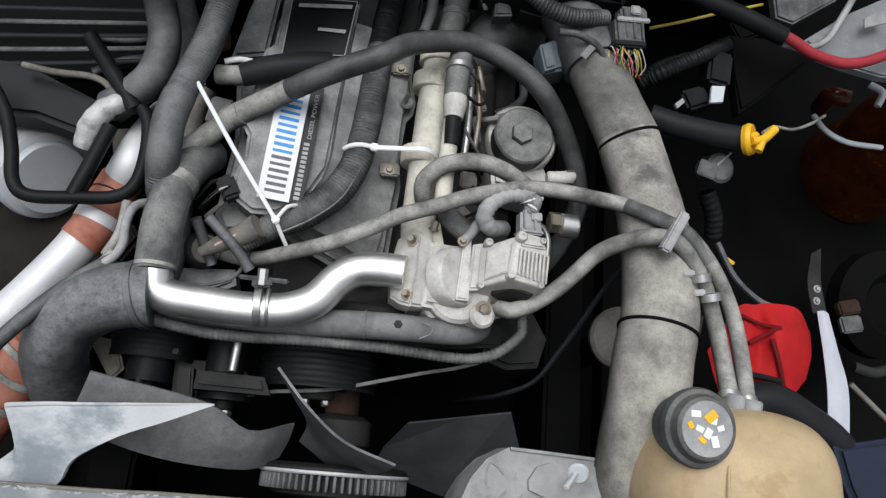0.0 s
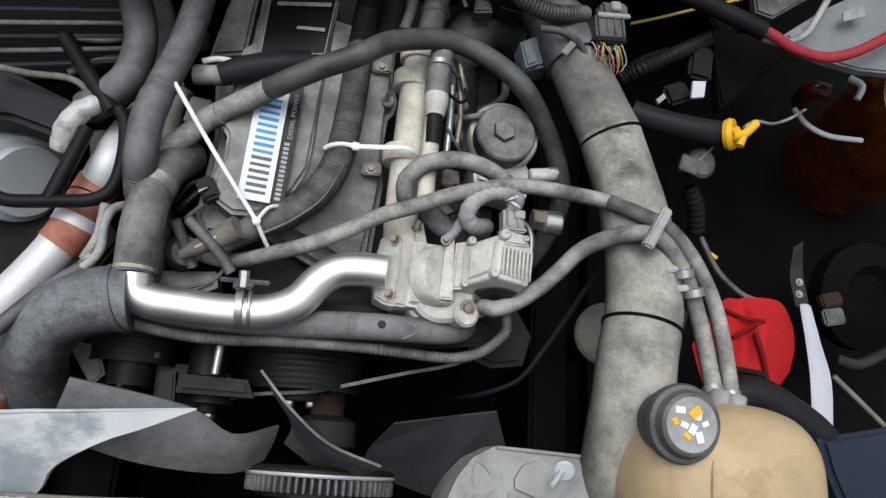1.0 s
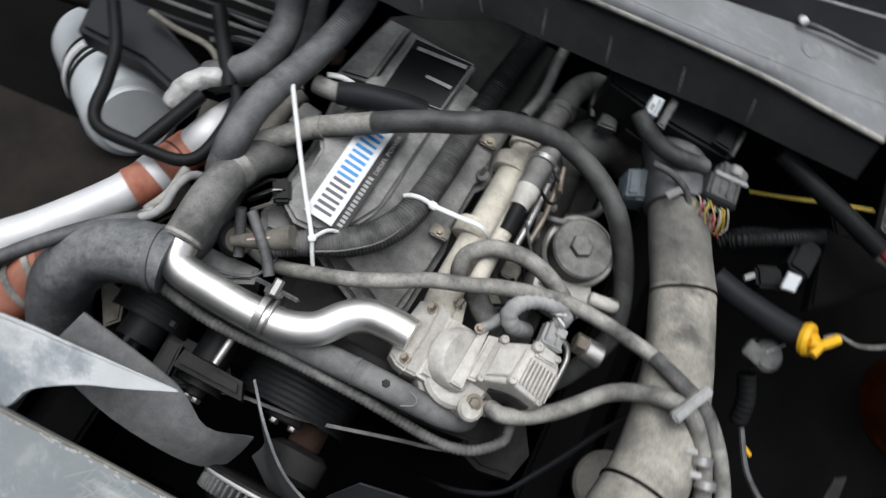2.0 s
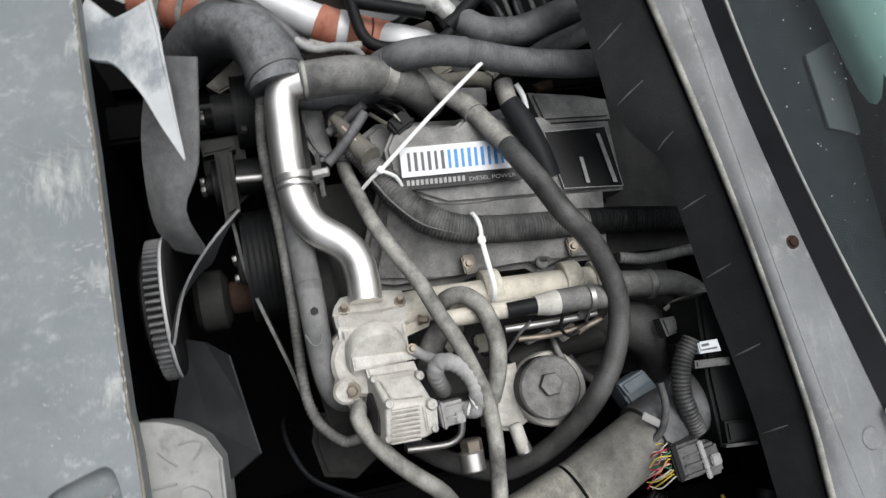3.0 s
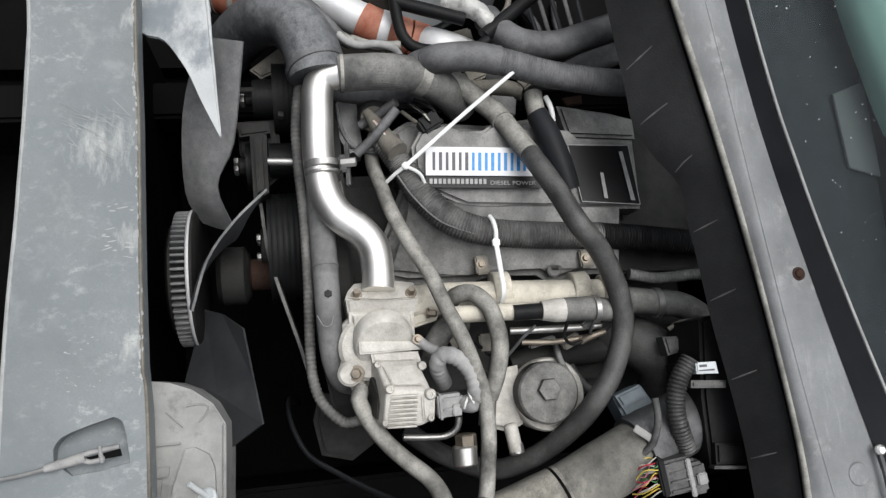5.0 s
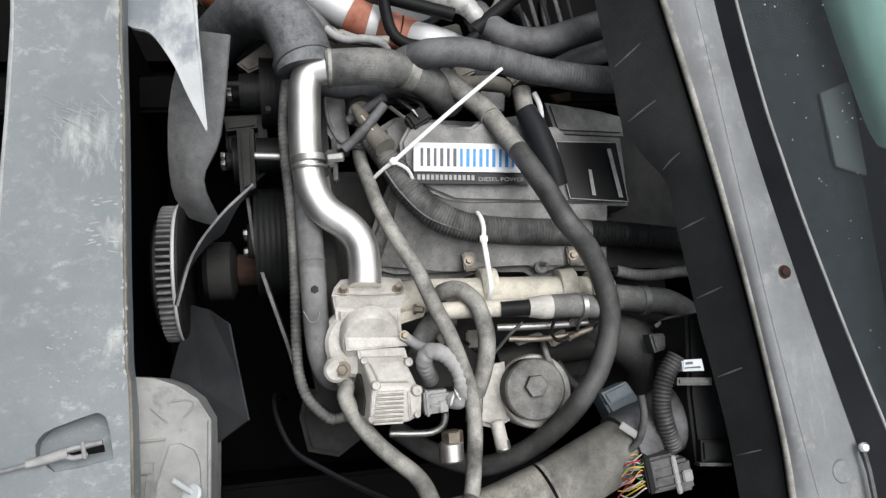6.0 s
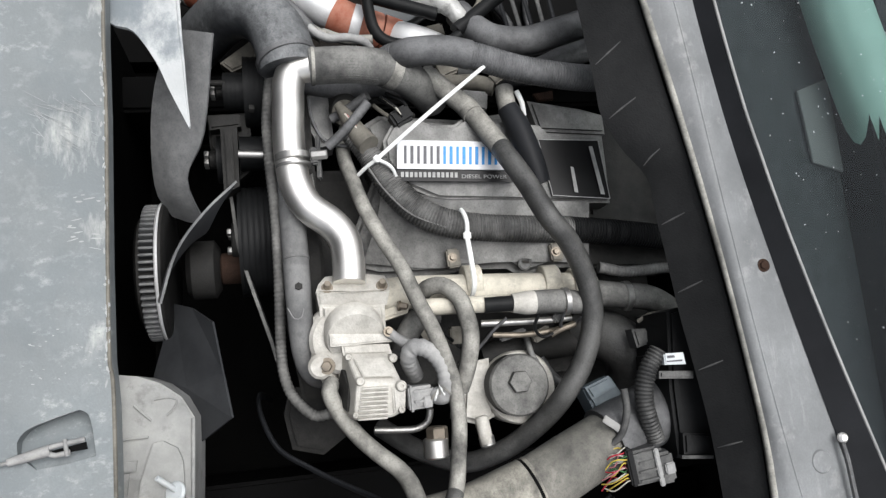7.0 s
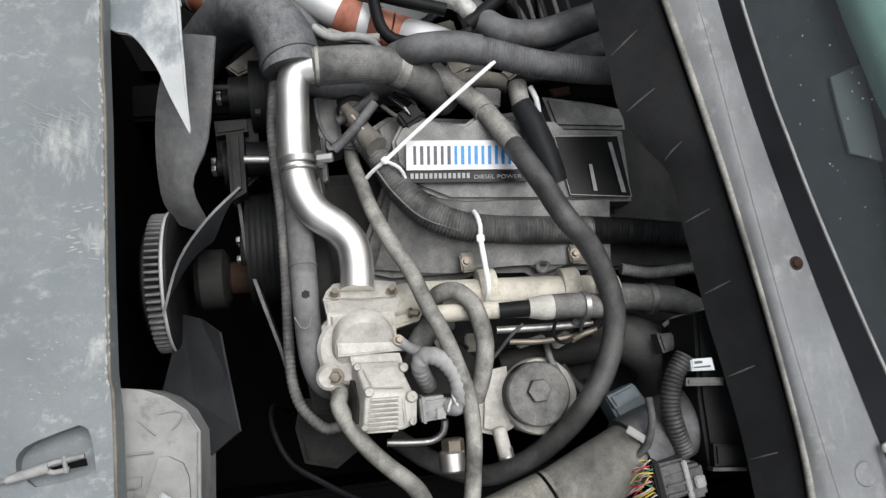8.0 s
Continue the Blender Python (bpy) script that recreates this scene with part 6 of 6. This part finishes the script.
amber = single("amber_bottle", lathe([(0, 0), (0.12, 0), (0.14, 0.02), (0.145, 0.36), (0.13, 0.4), (0.05, 0.43), (0, 0.435)], (1.286, 0.565, 0.600), (0.0, 0.0, 1), 36), AMBER, "dark amber plastic fluid bottle low in the bay", "bottle")
red = single("red_cloth", loft([[(0.653, -0.044, 1.030), (0.658, -0.086, 1.040), (0.673, -0.117, 1.030)], [(0.711, 0.043, 1.040), (0.706, -0.043, 1.070), (0.707, -0.116, 1.050)], [(0.741, 0.051, 1.050), (0.747, 0.001, 1.055), (0.733, -0.116, 1.060)], [(0.769, 0.055, 1.055), (0.768, -0.018, 1.085), (0.764, -0.114, 1.060)], [(0.829, 0.052, 1.050), (0.819, -0.036, 1.060), (0.801, -0.120, 1.050)], [(0.865, 0.012, 1.030), (0.861, -0.033, 1.035), (0.850, -0.079, 1.030)]], 0.004, sub=5), RED, "crumpled bright red cloth lying low in the bay", "cloth")
# Shade in the folds is laid on as darker red ridges.
part("fold", sweep([(0.707, 0.026, 1.060), (0.739, 0.010, 1.070), (0.773, 0.004, 1.083)], 0.004, seg=8), RED_SHADE, red)
part("fold", sweep([(0.710, -0.031, 1.078), (0.742, -0.012, 1.076), (0.773, 0.004, 1.083)], 0.004, seg=8), RED_SHADE, red)
part("fold", sweep([(0.753, -0.019, 1.084), (0.763, -0.060, 1.085), (0.784, -0.110, 1.065)], 0.005, seg=8), RED_SHADE, red)
part("strap", sweep([(0.702, -0.087, 1.073), (0.735, -0.091, 1.078), (0.770, -0.096, 1.078)], 0.006, seg=8), BLACKPL, red, "black strap")
ws = thing("white_strap", (0.891, -0.065, 1.050), "curved chalky white painted strap with bolted dark arm", "strap")
part("blade", loft([[(0.871, 0.052, 1.050), (0.880, 0.053, 1.055), (0.893, 0.050, 1.050)], [(0.871, -0.025, 1.060), (0.884, -0.024, 1.065), (0.901, -0.024, 1.060)], [(0.867, -0.101, 1.070), (0.884, -0.100, 1.075), (0.909, -0.097, 1.070)], [(0.855, -0.194, 1.080), (0.872, -0.197, 1.085), (0.896, -0.193, 1.080)]], 0.004), WHITEP, ws)
part("arm", loft([[(0.873, 0.172, 1.040), (0.895, 0.186, 1.040)], [(0.857, 0.110, 1.045), (0.886, 0.114, 1.045)], [(0.861, 0.047, 1.050), (0.890, 0.050, 1.050)]], 0.005), IRON, ws)
for p in ((0.875, 0.098, 1.049), (0.871, 0.073, 1.051)):
    hexbolt(p, (0, 0, 1), 0.005, 0.005, ws, ZINC)
single("navy_cloth", slab([(0.842, -0.206, 1.120), (1.090, -0.156, 1.120), (1.081, -0.385, 1.120), (0.910, -0.396, 1.120), (0.858, -0.271, 1.120)], 0.03, 0.01, 3), NAVY, "dark navy cloth at the edge of the bay", "cloth")
hose("black_curved_pipe", [(0.676, -0.150, 1.080), (0.737, -0.130, 1.090), (0.811, -0.163, 1.090), (0.881, -0.212, 1.080), (0.939, -0.307, 1.050)], 0.03, TRIM, "thick black hose behind the tank", seg=20)
bpc = thing("belt_pulley_cover", (0.515, -0.025, 0.900), "dusty grey round cover below the duct", "cover")
bpc_c = Vector((0.496, -0.028, 0.980))
part("disc", lathe([(0, 0), (0.052, 0), (0.06, 0.005), (0.06, 0.022), (0.054, 0.028), (0.02, 0.03), (0, 0.03)], bpc_c, (-0.15, -0.1, 1), 32), TAN, bpc)
part("post", lathe(drum(0.03, 0.52, 0.004), (bpc_c.x, bpc_c.y, 0.47), (0, 0, 1), 18), LINER, bpc)
hose("thin_black_cable", [(0.237, -0.148, 0.600), (0.223, -0.164, 0.900), (0.260, -0.160, 1.000), (0.319, -0.132, 1.020), (0.357, -0.077, 1.050), (0.384, -0.029, 1.080), (0.411, 0.028, 1.130), (0.430, 0.057, 1.170)], 0.0075, TRIM, "black rubber cable under the duct", "cable", seg=10, flat=0.6)

# ---- clutter between pipe, cover and firewall ----
single("grey_casting", slab([(-0.326, -0.058, 1.090), (-0.321, -0.006, 1.090), (-0.229, 0.001, 1.090), (-0.222, -0.026, 1.090), (-0.274, -0.052, 1.090)], 0.08, 0.008), GREYPL, "dusty grey casting behind the polished pipe", "casting")
hose("under_hose", [(-0.334, -0.073, 1.120), (-0.322, -0.017, 1.120), (-0.320, 0.045, 1.115), (-0.326, 0.111, 1.100), (-0.319, 0.158, 1.080)], 0.0155, RUBBER_BLACK, "black hose under the thick radiator hose", seg=16)
hose("thin_loop_cable", [(-0.302, -0.045, 1.130), (-0.256, -0.041, 1.140), (-0.217, -0.023, 1.145), (-0.202, 0.013, 1.150), (-0.214, 0.043, 1.150)], 0.0035, RUBBER_BLACK, "thin black cable looping by the pipe", "cable", seg=8)
el = thing("thermostat_neck", (-0.280, 0.023, 1.100), "dusty dark thermostat neck with pale ring", "neck")
part("body", lathe(drum(0.03, 0.06, 0.006), (-0.291, 0.026, 1.070), (0.2, -0.1, 1), 24), IRON, el)
part("ring", ring((-0.273, 0.020, 1.125), (0.2, -0.1, 1), 0.02, 0.008, 0.004, 24), TAN, el)
hose("taped_wire_tail", [(-0.275, 0.005, 1.160), (-0.245, 0.020, 1.170), (-0.215, 0.034, 1.180), (-0.187, 0.050, 1.195)], [0.008, 0.014, 0.018, 0.02], TAN, "grey taped wire bundle with pink strands", "wiring", seg=14)
for k in range(3):
    hose("bundle_wire", [(-0.251, 0.014, 1.180), tuple(Vector((-0.230, 0.027, 1.190)) + Vector((0.004 * k, 0.002, 0.002 * k))), tuple(Vector((-0.203, 0.041, 1.200)) + Vector((0.003 * k - 0.003, 0, 0)))], 0.0022, WIRES[(4, 0, 3)[k]], "thin coloured strand on the bundle", "wire", "bundle strands", seg=6)
for (a, b, c, r, m_) in (((-0.290, 0.081, 1.150), (-0.263, 0.107, 1.170), (-0.242, 0.131, 1.150), 0.005, BLACKPL), ((-0.281, 0.071, 1.140), (-0.250, 0.099, 1.160), (-0.253, 0.121, 1.170), 0.004, TAN), ((-0.297, 0.092, 1.160), (-0.269, 0.126, 1.170), (-0.239, 0.113, 1.150), 0.0035, BLACKPL), ((-0.232, 0.102, 1.150), (-0.244, 0.116, 1.165), (-0.257, 0.141, 1.150), 0.006, IRON)):
    hose("tangled_wire", [a, b, c], r, m_, "tangled dusty wire by the cover corner", "wire", "tangled wires", seg=8)
hose("breather_pipe", [(-0.343, 0.186, 1.090), (-0.335, 0.231, 1.110), (-0.331, 0.273, 1.120), (-0.317, 0.308, 1.130)], 0.0165, TAN, "dusty tan breather pipe behind the cover", "pipe", seg=16)
for p, s, t in (((-0.364, 0.225, 1.100), (0.03, 0.04, 0.03), 20), ((-0.287, 0.264, 1.130), (0.04, 0.05, 0.03), -10), ((-0.333, 0.312, 1.140), (0.022, 0.03, 0.02), 35), ((-0.450, 0.207, 1.060), (0.04, 0.06, 0.04), 10), ((-0.477, 0.274, 1.080), (0.03, 0.05, 0.03), 40)):
    single("small_bracket", box(p, s, (8, -6, t), 0.004), TAN if t > 0 else COVER, "small dusty metal bracket behind the valve cover", "bracket", "small brackets")
single("orange_brown_tab", slab([(-0.309, 0.390, 1.120), (-0.315, 0.431, 1.120), (-0.297, 0.431, 1.120), (-0.293, 0.400, 1.120)], 0.01, 0.002), RUST, "rusty orange-brown tab behind the cover", "tab")
hose("pale_stub", [(-0.282, 0.327, 1.200), (-0.260, 0.335, 1.200), (-0.239, 0.340, 1.190)], 0.005, NYLON, "short pale plastic stub", "stub", seg=10)
for (a, b, c, r) in (((-0.440, 0.098, 1.100), (-0.436, 0.136, 1.100), (-0.435, 0.179, 1.080), 0.012), ((-0.423, -0.012, 1.140), (-0.405, 0.027, 1.150), (-0.401, 0.077, 1.160), 0.009), ((-0.462, -0.072, 1.170), (-0.425, -0.049, 1.170), (-0.405, -0.014, 1.160), 0.012)):
    hose("side_line", [a, b, c], r, RUBBER_GREY, "dusty grey line along the charge pipe", "hose", "side lines", seg=12)
for (a, b, c, r) in (((-0.489, 0.275, 1.080), (-0.420, 0.298, 1.100), (-0.405, 0.361, 1.080), 0.014), ((-0.537, 0.344, 1.060), (-0.488, 0.376, 1.060), (-0.431, 0.397, 1.050), 0.008), ((-0.544, 0.422, 1.050), (-0.493, 0.422, 1.050), (-0.442, 0.445, 1.040), 0.007)):
    hose("far_cable", [a, b, c], r, RUBBER_BLACK, "black cable at the far side", "cable", "far cables", seg=12)

# accessory brackets in front
single("alternator_bracket", slab([(-0.401, -0.201, 1.060), (-0.439, -0.146, 1.070), (-0.444, -0.130, 1.070), (-0.399, -0.137, 1.070), (-0.383, -0.180, 1.060)], 0.03, 0.004), TAN, "sandy dirty alternator bracket", "bracket")
single("pump_bracket", slab([(-0.292, -0.225, 1.070), (-0.295, -0.170, 1.070), (-0.272, -0.168, 1.070), (-0.266, -0.224, 1.070)], 0.03, 0.004), IRON, "dark oily pump bracket", "bracket")
ct = thing("belt_tensioner", (-0.227, -0.191, 1.060), "black belt tensioner arm with steel pin", "tensioner")
part("arm", slab([(-0.263, -0.204, 1.100), (-0.261, -0.174, 1.100), (-0.154, -0.175, 1.090), (-0.142, -0.203, 1.080)], 0.05, 0.008), IRON, ct)
part("pin", lathe(drum(0.007, 0.05, 0.001), (-0.203, -0.174, 1.115), (0.05, 1, 0), 14), ZINC, ct)
for p in ((-0.335, -0.114, 1.075), (-0.346, -0.149, 1.090), (-0.301, -0.143, 1.080)):
    hexbolt(p, (0, -1, 0.2), 0.008, 0.01, ct, IRON, False)
part("rail_pin", lathe(drum(0.006, 0.03, 0.001), (-0.351, -0.222, 1.080), (0, 1, 0), 12), IRON, ct)

# injector side of the rail
for k, (p, s) in enumerate((((0.149, 0.185, 1.155), (0.03, 0.03, 0.03)), ((0.157, 0.281, 1.165), (0.012, 0.05, 0.014)), ((0.159, 0.335, 1.160), (0.02, 0.035, 0.02)), ((0.131, 0.359, 1.200), (0.014, 0.03, 0.014)), ((0.135, 0.124, 1.145), (0.035, 0.04, 0.04)))):
    single("injector_plug", box(p, s, (5, 4, 12 * k), 0.003), CONN if k % 2 else TAN, "small dusty injector plug beside the rail", "plug", "injector plugs")
for k, (a, b, c, d) in enumerate((((0.115, 0.185, 1.220), (0.152, 0.200, 1.190), (0.172, 0.186, 1.160), (0.149, 0.173, 1.160)), ((0.130, 0.260, 1.210), (0.146, 0.240, 1.200), (0.166, 0.224, 1.180), (0.190, 0.203, 1.160)), ((0.125, 0.313, 1.230), (0.150, 0.308, 1.210), (0.166, 0.328, 1.190), (0.160, 0.352, 1.190)), ((0.129, 0.358, 1.230), (0.150, 0.359, 1.200), (0.151, 0.382, 1.190), (0.138, 0.404, 1.190)), ((0.145, 0.114, 1.170), (0.171, 0.129, 1.180), (0.148, 0.152, 1.180), (0.159, 0.172, 1.170)))):
    hose("thin_harness_wire", [a, b, c, d], 0.003, RUBBER_BLACK if k % 2 else BLACKPL, "thin black harness wire by the rail", "wire", "harness wires", seg=8)
hose("copper_elbow", [(0.163, 0.346, 1.185), (0.155, 0.363, 1.195), (0.149, 0.387, 1.200)], 0.0055, BOLTM, "small copper coloured fitting", "fitting", seg=10)
hose("filter_back_pipe", [(0.201, 0.351, 1.100), (0.233, 0.369, 1.100), (0.256, 0.398, 1.090), (0.260, 0.439, 1.070)], 0.008, RUBBER_BLACK, "thin black pipe behind the filter", "pipe", seg=10)
hose("curved_black_pipe", [(0.158, 0.321, 1.120), (0.191, 0.318, 1.145), (0.225, 0.334, 1.140), (0.271, 0.343, 1.120), (0.307, 0.339, 1.100)], 0.006, COVER, "dusty black curved pipe round the filter", "pipe", seg=10)

# by the firewall
hose("rear_wire", [(0.154, 0.505, 1.200), (0.144, 0.523, 1.210), (0.142, 0.551, 1.210)], 0.004, TAN, "pale wire end near the firewall", "wire", seg=8)
hose("duct_cable", [(0.264, 0.415, 1.300), (0.299, 0.415, 1.300), (0.334, 0.406, 1.290), (0.351, 0.389, 1.280)], 0.006, CONN, "dark cable over the duct end", "cable", seg=10)
single("firewall_plate", slab([(0.216, 0.502, 1.220), (0.200, 0.548, 1.220), (0.338, 0.565, 1.200), (0.372, 0.523, 1.200), (0.332, 0.502, 1.200)], 0.04, 0.006), IRON, "dark dusty plate in front of the firewall", "plate")
hose("rear_loom", [(0.048, 0.457, 1.170), (0.059, 0.511, 1.170), (0.057, 0.579, 1.170), (0.057, 0.642, 1.160)], 0.011, LOOM, "thin black loom along the firewall", "wiring loom", ribs=0.001, pitch=0.006, seg=12)
tc_ = thing("duct_clip", (0.314, 0.385, 1.300), "bright metal clip on the duct end", "clip")
part("tab", box((0.316, 0.389, 1.295), (0.035, 0.012, 0.003), (0, 12, 55), 0.001), ZINC, tc_)
single("round_dark_boss", lathe(drum(0.035, 0.03, 0.006), (0.333, 0.429, 1.150), (0, 0, 1), 24), IRON, "dark round boss below the sensor box", "boss")

# near side: dark parts low in the bay
random.seed(9)
low = thing("steering_gear", (1.033, 0.089, 0.900), "black oily steering parts low in the bay", "steering gear")
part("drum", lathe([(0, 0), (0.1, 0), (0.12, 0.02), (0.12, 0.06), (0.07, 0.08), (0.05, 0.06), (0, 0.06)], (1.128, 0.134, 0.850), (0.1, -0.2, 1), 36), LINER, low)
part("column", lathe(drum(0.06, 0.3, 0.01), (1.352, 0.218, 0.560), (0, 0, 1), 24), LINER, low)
part("bracket", box((0.996, 0.089, 0.970), (0.05, 0.03, 0.02), (0, 0, 15), 0.004), RUST, low)
part("tab", box((1.000, 0.054, 0.970), (0.05, 0.035, 0.015), (0, 0, 12), 0.004), CONN, low)
part("arm", sweep([(0.998, -0.034, 0.970), (1.048, -0.041, 0.970), (1.123, -0.009, 0.960)], 0.012, seg=12), IRON, low)
part("rod", sweep([(1.004, -0.066, 0.950), (1.045, -0.102, 0.950), (1.114, -0.164, 0.950)], 0.006, seg=10), TAN, low)
part("knob", lathe(drum(0.012, 0.02, 0.003), (0.991, -0.202, 0.990), (0, 0, 1), 14), PALE, low)
hose("low_cable", [(0.696, 0.186, 1.000), (0.730, 0.119, 1.000), (0.777, 0.077, 1.000), (0.815, 0.064, 1.000)], 0.006, RUBBER_BLACK, "thin black cable low by the red cloth", "cable", seg=8)
single("yellow_scrap", box((0.733, 0.157, 0.980), (0.02, 0.008, 0.003), (0, 0, -30), 0.001), YELLOW, "small yellow scrap low in the bay", "scrap")
hose("frame_edge", [(0.631, 0.017, 1.050), (0.612, -0.070, 1.050), (0.609, -0.152, 1.030), (0.720, -0.150, 0.800), (0.866, -0.121, 0.500)], 0.006, IRON, "dark bracket edge beside the duct", "bracket", seg=8)
# Pale strips put the bottle's highlights in as shapes.
part("rim", sweep([(0.944, 0.519, 0.980), (0.957, 0.474, 1.000), (1.006, 0.454, 1.000), (1.103, 0.464, 0.980)], 0.006, seg=12), PALE, amber, "pale strip standing in for a highlight on the bottle")
part("rim", sweep([(1.074, 0.606, 1.000), (1.095, 0.583, 1.010), (1.086, 0.554, 1.000)], 0.008, seg=12), PALE, amber, "pale strip standing in for a highlight on the bottle")
part("neck", sweep([(1.017, 0.591, 0.900), (0.989, 0.575, 0.980), (1.023, 0.568, 0.990)], 0.02, seg=14), AMBER, amber)

# dust flakes on the windscreen and dashboard
fl = bmesh.new()
for k in range(1700):
    u, v = random.random(), random.random() ** 0.7
    i = random.randrange(len(M5) - 1)
    a = Vector(M5[i]).lerp(Vector(M5[i + 1]), random.random())
    p = a + Vector((0, 0.75, 0.62)) * (0.02 + 0.6 * v) + Vector((0, -0.002, 0.0045))
    s = 0.00045 + 0.0014 * random.random() ** 3
    m_ = pose(*p, 40, 0, random.uniform(0, 180))
    vs = [fl.verts.new(m_ @ Vector(q)) for q in ((-s, -s * 0.6, 0), (s, -s * 0.5, 0), (s * 0.7, s * 0.6, 0), (-s * 0.8, s * 0.5, 0), (0, 0, s * 0.5))]
    for q in ((0, 1, 4), (1, 2, 4), (2, 3, 4), (3, 0, 4)):
        fl.faces.new([vs[w] for w in q])
single("dust_flakes", fl, PALE, "pale dust flakes on the windscreen", "dust", kind="stuff")

# runs, chips and scratches in the paint of the radiator support
random.seed(21)


def marks(name, corners, count, length, width, turn, material, label, bias=1.0):
    """Small flat worn marks scattered over a four-cornered field of the panel."""
    bm = bmesh.new()
    c0, c1, c2, c3 = (Vector(p) for p in corners)
    for k in range(count):
        u, v = random.random() ** bias, random.random()
        p = c0.lerp(c1, u).lerp(c3.lerp(c2, u), v)
        a, b = random.uniform(*length) / 2, random.uniform(*width) / 2
        m = pose(p.x, p.y, p.z + 0.0004 * random.random(), 0, 0, turn + random.uniform(-22, 22))
        n = 9
        ring_pts = [m @ Vector((math.cos(i * 2 * math.pi / n) * a * random.uniform(0.75, 1.1), math.sin(i * 2 * math.pi / n) * b * random.uniform(0.6, 1.3), 0)) for i in range(n)]
        bm.faces.new([bm.verts.new(q) for q in ring_pts])
    return tagged(part(name, bm, material, rad, smooth=False), label, kind="stuff")


marks("paint_run", ((-0.103, -0.415, 1.271), (-0.102, -0.366, 1.271), (-0.012, -0.372, 1.271), (-0.014, -0.415, 1.271)), 15, (0.006, 0.020), (0.0012, 0.0032), 84, CHIP, "pale chipped paint runs by the edge", 0.6)
marks("paint_chip", ((0.095, -0.484, 1.271), (0.104, -0.367, 1.271), (0.187, -0.367, 1.271), (0.177, -0.476, 1.271)), 26, (0.002, 0.006), (0.001, 0.0022), 70, CHIP, "small pale paint chips", 0.8)
marks("scratch", ((-0.251, -0.466, 1.271), (-0.256, -0.376, 1.271), (-0.175, -0.374, 1.271), (-0.157, -0.459, 1.271)), 46, (0.012, 0.05), (0.0005, 0.0014), 60, SCRATCH, "fan of fine scratches", 0.8)
marks("edge_chip", ((-0.62, -0.366, 1.2706), (-0.62, -0.360, 1.2706), (0.2, -0.359, 1.2706), (0.2, -0.366, 1.2706)), 90, (0.003, 0.014), (0.0015, 0.005), 0, CHIP, "chipped pale edge")
# Pale strip draws the highlight along the panel's front edge.
part("front_flange", sweep([(-0.640, -0.546, 1.269), (-0.413, -0.515, 1.269), (-0.121, -0.529, 1.269), (0.100, -0.546, 1.269), (0.508, -0.565, 1.269)], 0.0035, seg=8), CHIP, rad, "pale front edge with its highlight put in the colour")
